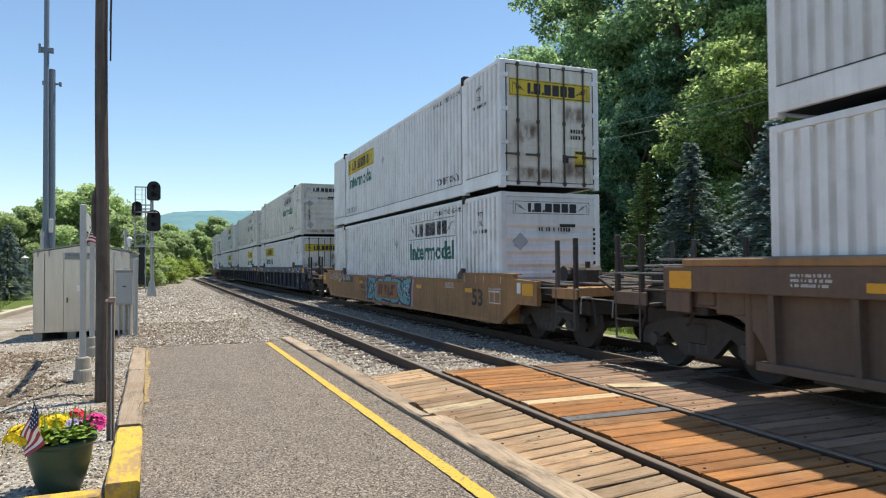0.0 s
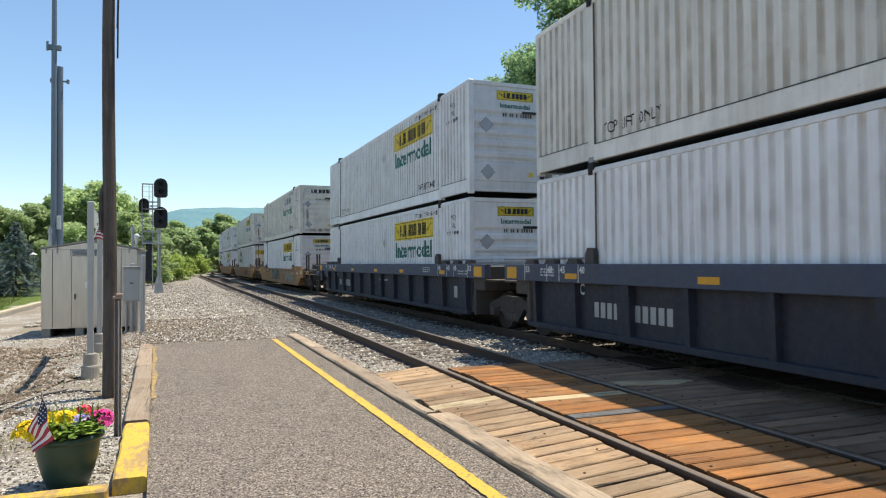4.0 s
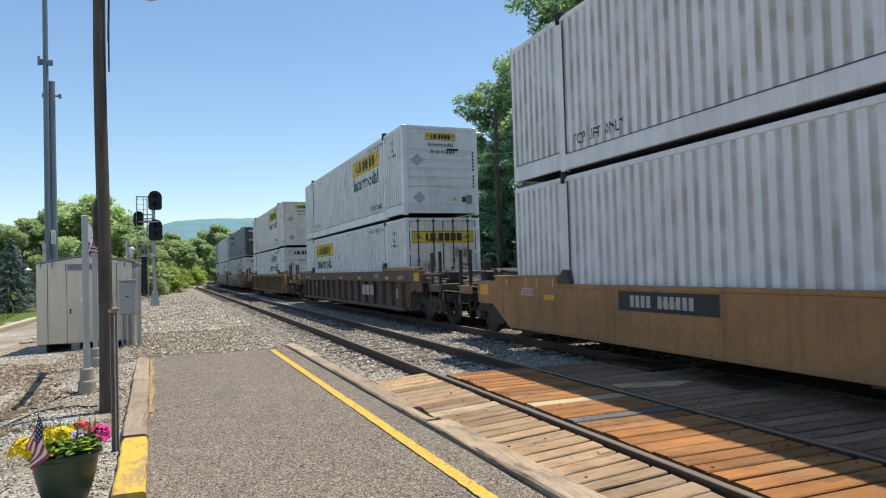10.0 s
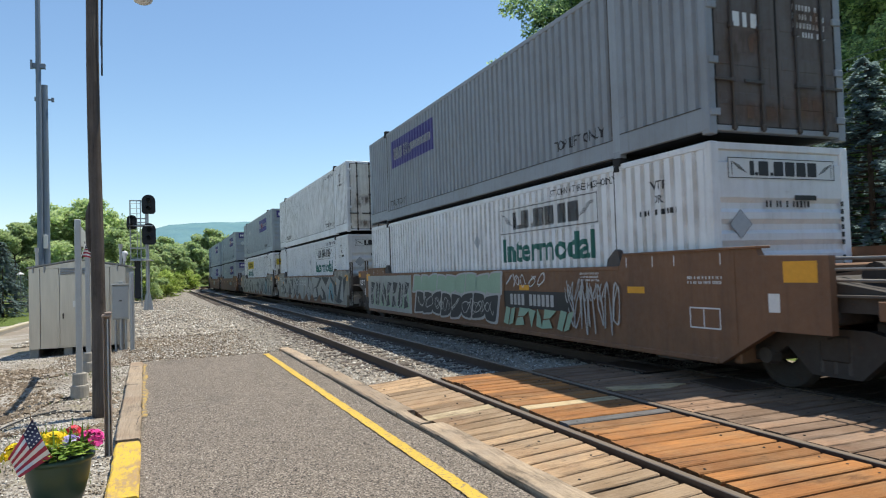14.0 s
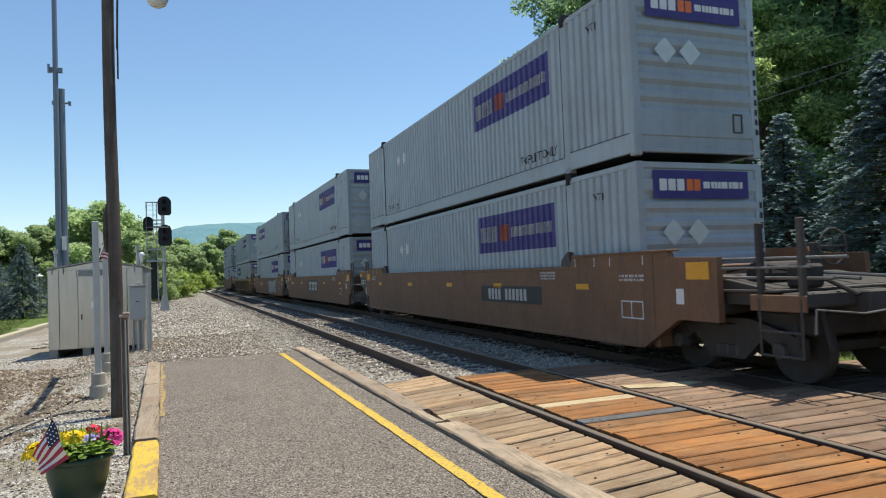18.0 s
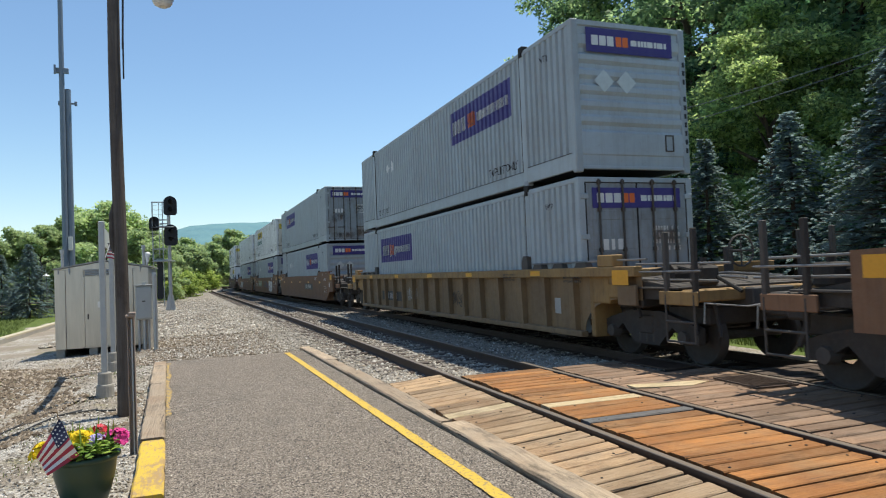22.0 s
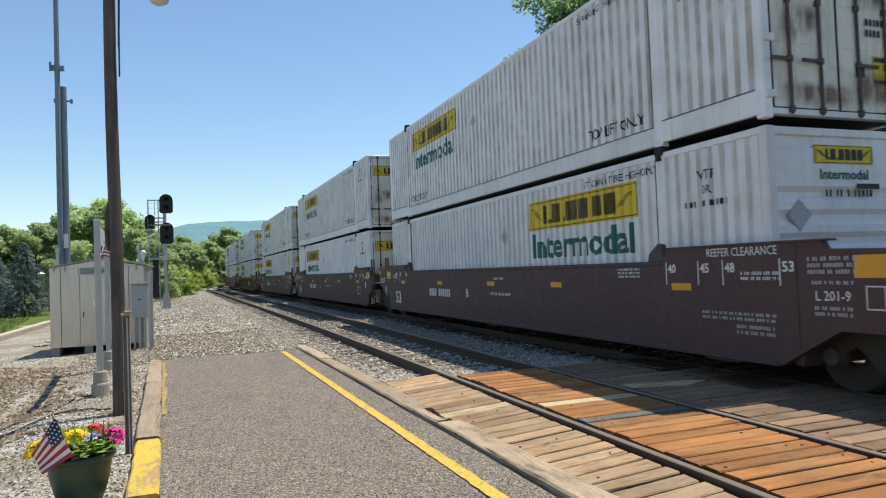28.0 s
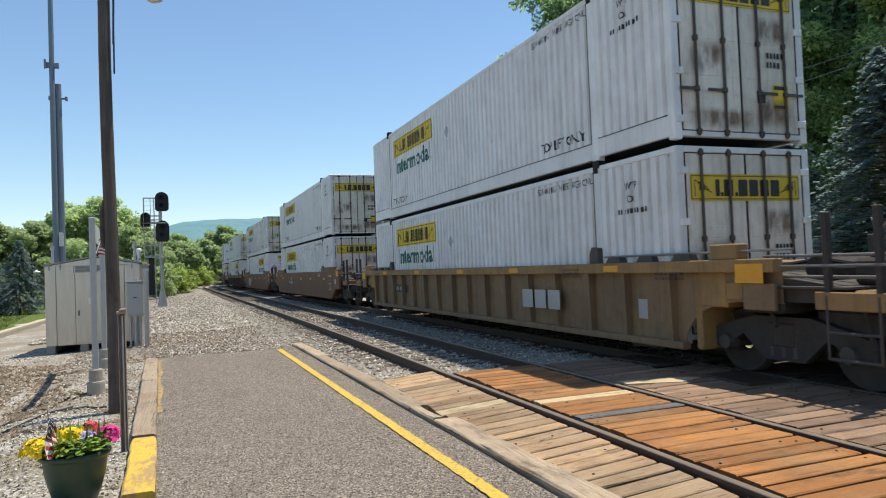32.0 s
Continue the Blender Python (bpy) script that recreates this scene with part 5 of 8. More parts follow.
def bubble(rnd, length, height, pieces, grow):
    """Round-cornered balloon forms pressed together; they spell nothing."""
    g, step = Geo(), length / pieces
    for i in range(pieces):
        cx, cz = -length / 2 + step * (i + 0.5), height * (0.5 + rnd.uniform(-0.05, 0.05))
        ex, ph = rnd.uniform(0.25, 0.45), rnd.uniform(0, 6.28)
        pts = []
        for j in range(24):
            a = 2 * math.pi * j / 24
            c, s2 = math.cos(a), math.sin(a)
            w = 1 + 0.1 * math.sin(3 * a + ph)
            pts.append((cx + (step * 0.52 * w + grow) * math.copysign(abs(c) ** ex, c) + 0.12 * step * s2, 0, cz + (height * 0.5 * w + grow) * math.copysign(abs(s2) ** 0.6, s2)))
        for j in range(24):
            g.face([(cx, 0, cz), pts[j], pts[(j + 1) % 24]])
    return g


def teeth(rnd, length, height, count):
    """A row of pointed wedges."""
    g, step = Geo(), length / count
    for i in range(count):
        x = -length / 2 + step * i
        g.face([(x, 0, 0), (x + step * rnd.uniform(0.7, 1.0), 0, 0), (x + step * rnd.uniform(0.35, 0.6), 0, height * rnd.uniform(0.6, 1.0))])
    return g


INKS = {"tan": CAR["tan"], "dusk": plain("smoky violet spray paint", (0.07, 0.06, 0.16), 0.6), "wine": plain("dull wine red paint", (0.16, 0.03, 0.025), 0.6), "night": plain("blue-black spray paint", (0.02, 0.026, 0.035), 0.5, 0, 5, 0.4), "chrome": plain("chalky silver spray paint", (0.36, 0.37, 0.35), 0.5, 0.1, 4, 0.3), "rustred": plain("bare rusty brown", (0.2, 0.1, 0.05), 0.7, 0, 6, 0.4), "white": WHITE_INK, "black": BLACK_INK, "teal": plain("pale blue spray paint", (0.16, 0.36, 0.42), 0.6), "silver": plain("silver spray paint", (0.42, 0.42, 0.42), 0.45, 0.2), "pink": plain("dull pink spray paint", (0.5, 0.3, 0.38), 0.6), "mint": plain("mint spray paint", (0.3, 0.42, 0.3), 0.6)}


def well_car(style, ribbed, front, rear, tags=(), label="", seed=0, number=(0, 0.9, 0.2, False), word=""):
    """A container well car. front and rear: C a coupler end over its own truck, A an articulated end. y runs to the rear."""
    rnd = random.Random(seed + 400)
    top = thing("well_car", label, "railcar", group="well cars of the train")
    mat = CAR[style]
    low_mat = BLUE_LOW if style == "blue" else mat
    frame_mat = CHORD_YELLOW if style == "yellow" else mat if style != "tagged" else CAR["brown"]
    SILL, RISE = SILL_OF["ribbed" if ribbed else style if style in SILL_OF else ""]
    hx, half = 1.43, 8.95
    short = 9.25 if ribbed else 8.55
    tip = {-1: 9.82 if front == "C" else short, 1: 9.82 if rear == "C" else short}
    low = {e: 8.25 if tip[e] > 9 else 8.13 for e in (-1, 1)}
    for side in (-1, 1):
        xo, xi = side * hx, side * (hx - 0.1)
        f, r = -tip[-1], tip[1]
        low_end = 0.76 if not ribbed else 1.0
        if not ribbed:
            a, b = low[-1], low[1]
            prof = [(-a, FLOOR), (b, FLOOR), (min(b + 0.8, r - 0.3), low_end), (r, low_end), (r, RISE - 0.13), (min(8.9, r - 0.3), RISE - 0.1), (min(8.85, r - 0.35), RISE), (6.3, RISE), (6.22, SILL), (-6.22, SILL), (-6.3, RISE), (max(-8.85, f + 0.35), RISE), (max(-8.9, f + 0.3), RISE - 0.1), (f, RISE - 0.13), (f, low_end), (max(-a - 0.8, f + 0.3), low_end)]
            sill = part("side_sill", Geo().prism(prof, 0, xi, xo), mat, top)
            part("top_chord", Geo().box(side * (hx - 0.13), side * (hx + 0.01), -6.2, 6.2, SILL - 0.06, SILL + 0.006, 0.01), frame_mat, sill)
            part("bottom_chord", Geo().box(side * (hx - 0.12), side * (hx + 0.02), -a + 0.05, b - 0.05, FLOOR - 0.015, FLOOR + 0.06, 0.012), frame_mat, sill)
            for e in (-1, 1) if side < 0 else ():
                if tip[e] > 9:
                    part("seam", Geo().box(side * (hx - 0.01), side * (hx + 0.008), e * (low[e] + 0.25), e * (low[e] + 0.28), low_end - 0.2, RISE - 0.02), frame_mat, sill)
                part("end_cap_plate", Geo().box(side * (hx - 0.2), side * (hx + 0.025), e * 6.32, e * (tip[e] - 0.42 if tip[e] < 9 else 8.9), RISE - 0.012, RISE + 0.018, 0.006), frame_mat, sill)
        else:
            if style == "blue":
                b, a = (8.3 if rear == "A" else r), (-8.3 if front == "A" else f)
                prof = [(-8.2, FLOOR + 0.02), (8.2, FLOOR + 0.02), (8.25, low_end), (b, low_end), (b, SILL - 0.05), (a, SILL - 0.05), (a, low_end), (-8.25, low_end)]
            else:
                arch = [(8.12 + 1.0 * (1 - math.cos(i * math.pi / 10)), FLOOR + 0.02 + 0.66 * math.sin(i * math.pi / 10)) for i in range(6)]
                prof = arch + [(r, 0.98), (r, SILL - 0.05), (f, SILL - 0.05), (f, 0.98)] + [(-y, z) for y, z in arch[::-1]]
            sill = part("side_sill", Geo().prism(prof, 0, xo - side * 0.127, xo - side * 0.115), low_mat, top)
            part("top_chord", Geo().box(side * (hx - 0.14), side * (hx + 0.03), f, r, SILL - (0.34 if style != "yellow" else 0.17), SILL, 0.012), frame_mat, sill)
            part("bottom_chord", Geo().box(side * (hx - 0.14), side * (hx + 0.01), -8.2, 8.2, FLOOR - 0.015, FLOOR + 0.09, 0.012), low_mat, sill)
            ribs = 12 if style == "blue" else 16
            for i in range(ribs):
                y = -7.95 + i * 15.9 / (ribs - 1)
                pr = [(side * (hx - 0.116), FLOOR + 0.08), (side * (hx - 0.01), FLOOR + 0.08), (side * (hx + 0.02), SILL - (0.33 if style != "yellow" else 0.16)), (side * (hx - 0.116), SILL - (0.33 if style != "yellow" else 0.16))]
                g = Geo()
                wr = (0.05 if i % 3 else 0.16) if style == "blue" else 0.1 if i in (2, 8, 13) else 0.038
                n0 = [(x, y - wr, z) for x, z in pr] + [(x, y + wr, z) for x, z in pr]
                g.faces(n0, [(0, 1, 2, 3), (7, 6, 5, 4), (0, 4, 5, 1), (1, 5, 6, 2), (2, 6, 7, 3)])
                part("rib", g, low_mat, sill)
            for e in (-1, 1):
                if style == "blue" and tip[e] < 9.5:
                    continue
                part("end_hanger", Geo().box(side * (hx - 0.06), side * hx, e * (tip[e] - 0.5), e * (tip[e] - 0.02), 0.74 if style == "blue" else 0.9, SILL - 0.3, 0.01), low_mat, sill)

        def lay(g2, lift=0.004, s=side):
            return moved(g2, lambda x, y, z: (s * ((hx - 0.115 if ribbed else hx) + lift), -x if s < 0 else x, z))

        def on_chord(g2, lift=0.005, s=side):
            return moved(g2, lambda x, y, z: (s * (hx + lift + (0.03 if ribbed else 0.0)), -x if s < 0 else x, z))

        if side > 0:
            continue
        zr = 1.16 if not ribbed else SILL - (0.27 if style != "yellow" else 0.14)
        zr = zr if style != "tan" else 0.92
        for q in (-6.55, -3.15, 0.2, 3.15, 6.6):
            part("reflector", on_chord(flat(q - 0.2, q + 0.2, zr, zr + 0.1)), REFLECT, sill)
        for e in (-1, 1):
            q = e * (tip[e] - 0.36)
            z0 = RISE - 0.42 if not ribbed else SILL - 0.3
            part("end_reflector", on_chord(flat(-q - 0.22, -q + 0.22, z0, z0 + 0.24)), REFLECT, sill, "large yellow reflector panel")
        pale = WHITE_INK if style not in ("yellow",) else BLACK_INK
        g = joined(*(shifted(mark_rows(0, 0, rws, w2, h2, seed + 7), q, z2) for q, z2, rws, w2, h2 in ((-7.4, SILL - 0.12, 3, 0.5, 0.035), (5.4, SILL - 0.12, 3, 0.55, 0.035), (8.0, SILL - 0.2, 2, 0.6, 0.04))))
        if not ribbed and style != "maroon":
            for q in (6.4, 7.0, 7.45, 8.3):
                for sg in (-1, 1):
                    g = joined(g, flat(sg * q - 0.009, sg * q + 0.009, RISE - 0.2, RISE - 0.05))
        tagged(part("stencilling", on_chord(g), pale, sill), "tiny stencilled marks", kind="stuff")
        q, zn, hn, backed = number
        if backed:
            part("dark_patch", lay(flat(q - hn * 6, q + hn * 6, zn - 0.06, zn + hn + 0.06), 0.005), BLACK_INK, sill, "dark painted patch")
        tagged(part("stencilled_number", lay(shifted(pairs_of_bars((4, 6), hn), q, zn), 0.008), WHITE_INK if style == "maroon" else INKS["silver"], sill), "row of pale bars", kind="stuff")
        if style == "maroon" and front == "C":
            part("lettering", lay(shifted(lettering("L 201-9", 0.42, 0.11, 0.01), 8.98, 1.08), 0.008), WHITE_INK, sill, "small white letters and figures")
            part("lettering", lay(shifted(lettering("REEFER CLEARANCE", 1.15, 0.11, 0.01), 7.7, RISE - 0.14), 0.008), WHITE_INK, sill, "white words on the raised end")
            part("load_marks", lay(joined(mark_rows(8.98, 1.52, 3, 0.6, 0.045, seed), mark_rows(8.98, 1.26, 1, 0.5, 0.04, seed + 3), mark_rows(8.98, 0.98, 2, 0.46, 0.04, seed + 2), mark_rows(7.6, 0.86, 2, 1.2, 0.04, seed + 5), mark_rows(7.9, 0.7, 2, 0.6, 0.045, seed + 6)), 0.008), INKS["silver"], sill)
            part("data_box", lay(joined(*(flat(9.36 + u, 9.36 + v, z0, z1) for u, v, z0, z1 in ((0, 0.42, 1.0, 1.015), (0, 0.42, 1.235, 1.25), (0, 0.015, 1.0, 1.25), (0.405, 0.42, 1.0, 1.25), (0.2, 0.215, 1.0, 1.25)))), 0.006), WHITE_INK, sill, "white stencilled data frame")
        elif not ribbed:
            part("data_box", lay(joined(*(flat(tip[-1] - 2.1 + u, tip[-1] - 2.1 + v, z0, z1) for u, v, z0, z1 in ((0, 0.55, 0.72, 0.74), (0, 0.55, 0.98, 1.0), (0, 0.02, 0.72, 1.0), (0.53, 0.55, 0.72, 1.0), (0.25, 0.27, 0.72, 1.0)))), 0.006), WHITE_INK, sill, "white stencilled data frame")
            part("notice", lay(flat(tip[-1] - 0.8, tip[-1] - 0.64, 0.98, 1.2), 0.006), WHITE_INK, sill, "small pale notice")
        else:
            part("notice", lay(flat(7.1, 7.32, 0.66, 0.96), 0.006), INKS["silver"], sill, "small pale notice")
        if len(word) == 1 or style == "maroon":
            letter = word if len(word) == 1 else "B"
            part("lettering", lay(shifted(lettering(letter, 0.15, 0.21), -1.2 if style == "maroon" else -6.4, 0.86 if style == "maroon" else 0.98), 0.008), WHITE_INK, sill, "white letter %s" % letter)
            part("load_marks", lay(joined(mark_rows(0.7, 0.95, 1, 1.0, 0.06, seed), mark_rows(0.6, 1.3, 1, 0.5, 0.05, seed + 1)), 0.008), WHITE_INK, sill)
        if word == "53" or style == "maroon":
            tan = style == "tan"
            part("lettering", lay(shifted(lettering("53", 0.58, 0.4), 7.1 if tan else -7.1, 0.62 if tan else 0.52), 0.008), BLACK_INK if tan else WHITE_INK, sill, "black number 53" if tan else "white number 53")
        if style in ("maroon", "blue"):
            for tx, q in (("40", 6.3), ("45", 6.95), ("48", 7.4), ("53", 8.3)):
                for sg in (-1, 1):
                    part("lettering", on_chord(shifted(lettering(tx, 0.17, 0.13), sg * q + 0.12, SILL - 0.17), 0.006), WHITE_INK, sill, "small white length mark")
                    part("length_line", on_chord(flat(sg * q - 0.01, sg * q + 0.01, SILL - 0.33, SILL - 0.01), 0.006), WHITE_INK, sill)
        if style == "blue" and word == "B":
            path = [(-7.0 + 0.06 * i, SILL - 0.2 + 0.105 * math.sin(0.28 * i + 1.9) - 0.03 * math.sin(0.11 * i)) for i in range(62)]
            g = Geo()
            for (xa, za), (xb, zb) in zip(path, path[1:]):
                g.face([(xa, 0, za - 0.012), (xb, 0, zb - 0.012), (xb, 0, zb + 0.012), (xa, 0, za + 0.012)])
            part("graffiti", on_chord(g, 0.007), INKS["teal"], sill, "thin teal wavy spray line")
        if word == "plate":
            part("owner_plate", lay(flat(-1.05, 1.5, 0.72, 1.36), 0.005), BLACK_INK, sill, "black plate with grey blocks")
            part("pale_block", lay(joined(*(flat(-0.88 + 0.78 * i + inset, -0.18 + 0.78 * i - inset, z0, z1) for i in range(3) for inset, z0, z1 in ((0.0, 1.12, 1.26), (0.06, 1.07, 1.1), (0.1, 1.02, 1.05), (0.1, 0.97, 1.0), (0.06, 0.82, 0.95)))), 0.009), INKS["silver"], sill)
        if word == "blocks":
            part("pale_block", lay(block_word(3.5, 5.05, 0.7, 1.06, "MMM"), 0.14), INKS["silver"], sill)
        for n, (col, y, w2, h2, z2, st, th) in enumerate(tags):
            up = 0.006 + 0.0025 * n
            shape = flat(-w2 / 2, w2 / 2, 0, h2) if th > 8 else bubble(random.Random(seed + int(y * 10)), w2, h2, st, th - 5) if th > 4 else squiggle(rnd, w2, h2, st, th) if th > 0 else teeth(rnd, w2, h2, st) if th < -1 else angular(random.Random(seed + int(y * 10)), w2, h2, st, -th)
            part("graffiti", lay(shifted(shape, y, z2), up), INKS[col], sill, "sprayed %s scrawl" % {"night": "black", "chrome": "silver", "rustred": "brown", "dusk": "violet"}.get(col, col))
        # guide lugs that hold the box in the well
        for y in (-6.05, 6.05):
            angular_lug = [(y - 0.13, SILL), (y + 0.13, SILL), (y + 0.13, SILL + 0.16), (y + 0.06, SILL + 0.28), (y - 0.12, SILL + 0.26)]
            part("guide_lug", Geo().prism(angular_lug if ribbed else [(y - 0.2, SILL), (y + 0.2, SILL), (y + 0.17, SILL + 0.12), (y + 0.04 * y / 6, SILL + 0.27), (y - 0.1, SILL + 0.25), (y - 0.13, SILL + 0.13)], 0, xi - side * 0.03, xi + side * 0.07), GRIME, sill)
        if ribbed:
            for e in (-1, 1):
                part("end_rail", Geo().tube([(side * (hx - 0.08), e * 6.3, SILL + 0.1), (side * (hx - 0.08), e * (tip[e] + 0.2), SILL + 0.1)], 0.02, 6), ROD, sill)
                if style in ("brown", "umber"):
                    part("top_lip", Geo().box(side * (hx - 0.2), side * (hx + 0.035), e * 6.3, e * (tip[e] - 0.4), SILL + 0.001, SILL + 0.1, 0.012), CAR["tan"], sill, "scuffed tan top lip")
                    continue
                for q in (6.6, 7.4, 8.2):
                    part("lug", Geo().prism([(e * q - 0.2, SILL), (e * q + 0.2, SILL), (e * q + 0.12, SILL + 0.09), (e * q - 0.16, SILL + 0.09)], 0, side * (hx - 0.16), side * (hx - 0.02)), GRIME, sill)
                if style != "blue":
                    part("box_step", Geo().box(side * (hx - 0.2), side * (hx + 0.02), e * 8.8, e * 9.25, SILL, SILL + 0.2, 0.015), frame_mat, sill)
    for y in (-7.2, 0, 7.2):
        part("well_floor", Geo().box(-hx + 0.1, hx - 0.1, y - 0.3, y + 0.3, FLOOR - 0.07, FLOOR + 0.01, 0.01), GRIME, top)
    for end, kind in ((-1, front), (1, rear)):
        y0 = end * (half if kind == "C" or ribbed else 8.4)
        joint = abs(9.68 - abs(y0))

        def yy(a, e=end, b=y0):
            return b + e * a

        # end bulkhead and deck
        part("end_bulkhead", Geo().box(-hx + 0.1, hx - 0.1, yy(-0.6), yy(-0.48), FLOOR, SILL - 0.05, 0.02).box(-hx + 0.1, hx - 0.1, yy(-0.5), yy(0.0), 0.9, SILL - 0.05, 0.02), frame_mat if kind == "C" else GRIME, top)
        if kind == "C":
            deck = part("end_deck", Geo().box(-0.4, 0.4, yy(0), yy(2.2), 0.88, 1.16, 0.02), GRIME, top)
            part("cross_beam", Geo().box(-1.35, 1.35, yy(0.0), yy(0.3), 1.0, 1.24, 0.02), frame_mat, deck)
            part("cross_beam", Geo().box(-1.35, 1.35, yy(1.8), yy(2.05), 0.98, 1.16, 0.02), frame_mat if rnd.random() < 0.6 else GRIME, deck)
            # black sheet added to stand in for the shade inside the deck
            slope = SILL - 0.2 if SILL > 1.4 else 1.26
            part("slope_sheet", Geo().prism([(yy(0.02), 1.0), (yy(0.02), slope), (yy(0.5), slope), (yy(1.5), 1.2), (yy(1.5), 1.0)], 0, -1.26, 1.26), UNDER, deck, "black sloping end sheet that fills in deck shade")
            part("deck_grating", Geo().box(-1.34, 1.34, yy(0.4), yy(1.75), 1.165, 1.195, 0.005), GRIME, deck)
            for s in (-1, 1):
                for a, hgt in ((1.5, 2.02), (2.1, 2.04)):
                    part("hand_post", Geo().box(s * (hx - 0.13), s * (hx - 0.05), yy(a - 0.035), yy(a + 0.035), 1.0, hgt, 0.01), GRIME if rnd.random() < 0.5 else UNDER, deck)
                if s > 0:
                    continue
                part("side_rod", Geo().tube([(s * (hx - 0.06), yy(0.9), SILL - 0.1), (s * (hx - 0.06), yy(2.25), SILL - 0.1)], 0.018, 6), ROD, deck)
                g = Geo()
                for a in (1.5, 2.1):
                    g.tube([(s * (hx - 0.05), yy(a), 0.4), (s * (hx - 0.05), yy(a), 1.1)], 0.016, 6)
                for z2 in (0.41, 0.7):
                    g.tube([(s * (hx - 0.05), yy(1.5), z2), (s * (hx - 0.05), yy(2.1), z2)], 0.018, 6)
                part("sill_step", g, GRIME, deck)
                part("uncoupling_lever", Geo().tube([(0.1, yy(2.3), 0.95), (s * 0.6, yy(2.28), 0.9), (s * (hx - 0.1), yy(2.25), 0.98), (s * (hx - 0.08), yy(2.25), 0.7)], 0.015, 6), ROD, deck)
            for xx, zz in ((-1.22, SILL - 0.22), (-0.98, SILL + 0.02)):
                part("train_line", Geo().tube([(xx, yy(0.3), zz), (xx, yy(2.4), zz - 0.02)], 0.019, 8), ROD, deck, "pale air pipe along the deck")
            # boxes are dark fill for shade below the deck; tubes are brake gear
            gear = Geo().box(-0.95, 0.95, yy(1.0), yy(1.9), 0.62, 0.9, 0.03).box(-1.3, -0.7, yy(0.2), yy(0.85), 0.86, 1.02, 0.03)
            for a, x2, z2 in ((1.72, -1.12, 0.5), (1.95, -0.9, 0.46), (0.55, -1.22, 0.7)):
                gear.tube([(x2, yy(a), 1.0), (x2 + 0.04, yy(a + 0.03), (z2 + 1) / 2), (x2, yy(a + 0.12), z2)], 0.03, 6)
            part("brake_rigging", gear, UNDER, deck, "black brake gear and dark shade fill under the deck")
            part("air_hose", Geo().tube([(-0.7, yy(0.3), 1.42), (-0.82, yy(1.0), 1.5), (-0.65, yy(1.7), 1.36), (-0.7, yy(2.3), 1.12)], 0.028, 6), SHADOW_GAP, deck)
            part("platform_plate", Geo().box(-1.385, -1.34, yy(1.35), yy(2.16), 0.94, 1.14, 0.01), frame_mat, deck)
            part("valve", Geo().box(-0.95, -0.6, yy(1.5), yy(1.8), 1.2, 1.5, 0.04).tube([(-0.78, yy(1.65), 1.5), (-0.78, yy(1.65), 1.62)], 0.05, 8), UNDER, deck)
            for xx in (-0.4, 0.3):
                part("brake_pipe", Geo().tube([(xx, yy(0.1), 1.32), (xx + 0.1, yy(0.9), 1.36), (xx, yy(2.1), 1.3)], 0.025, 6), ROD, deck)
            if end < 0 or rnd.random() < 0.5:
                g, rr = Geo(), 0.27
                g.tube([(0.85 + rr * math.cos(i * 0.4488), yy(0.75), 1.72 + rr * math.sin(i * 0.4488)) for i in range(15)], 0.018, 6)
                for i in range(4):
                    a = i * math.pi / 2
                    g.tube([(0.85, yy(0.75), 1.72), (0.85 + rr * math.cos(a), yy(0.75), 1.72 + rr * math.sin(a))], 0.014, 5)
                g.tube([(0.85, yy(0.75), 1.72), (0.85, yy(0.45), 1.72)], 0.03, 6)
                g.box(0.78, 0.92, yy(0.4), yy(0.5), 1.2, 1.8, 0.01)
                part("brake_wheel", g, GRIME, deck, "round hand brake wheel")
            part("air_reservoir", Geo().tube([(-0.9, yy(1.0), 1.38), (-0.1, yy(1.0), 1.38)], [0.16, 0.16], 12), UNDER, deck)
            part("coupler", Geo().box(-0.12, 0.12, yy(2.1), yy(2.75), 0.74, 0.98, 0.03).box(-0.2, 0.2, yy(2.55), yy(2.9), 0.7, 1.02, 0.04), GRIME, top)
            part("coupler_hose", Geo().tube([(0.35, yy(2.1), 0.9), (0.38, yy(2.5), 0.55), (0.3, yy(2.88), 0.5)], 0.03, 6), SHADOW_GAP, top)
            bogie_on(top, yy(0.62))
        else:
            part("articulation_arm", Geo().box(-0.5, 0.5, yy(0), yy(joint - 0.01), 0.82, 1.12, 0.03), GRIME, top)
            for s in (-1,):
                if ribbed:
                    continue
                part("grab_rail", Geo().tube([(s * (hx - 0.08), yy(0.12), 1.15), (s * (hx - 0.08), yy(0.12), 2.05), (s * (hx - 0.08), yy(0.42), 2.05), (s * (hx - 0.08), yy(0.42), 1.15)], 0.03, 6), GRIME, top)
                part("side_rod", Geo().tube([(s * (hx - 0.1), yy(0.2), SILL - 0.06), (s * (hx - 0.1), yy(0.75), SILL - 0.06)], 0.02, 6), ROD, top)
                part("ladder", Geo().tube([(s * (hx - 0.04), yy(0.38), 0.4), (s * (hx - 0.04), yy(0.38), 1.75)], 0.016, 6).tube([(s * (hx - 0.04), yy(0.6), 0.4), (s * (hx - 0.04), yy(0.6), 1.75)], 0.016, 6).tube([(s * (hx - 0.04), yy(0.38), 0.5), (s * (hx - 0.04), yy(0.6), 0.5)], 0.014, 6).tube([(s * (hx - 0.04), yy(0.38), 0.85), (s * (hx - 0.04), yy(0.6), 0.85)], 0.014, 6).tube([(s * (hx - 0.04), yy(0.38), 1.2), (s * (hx - 0.04), yy(0.6), 1.2)], 0.014, 6), GRIME, top)
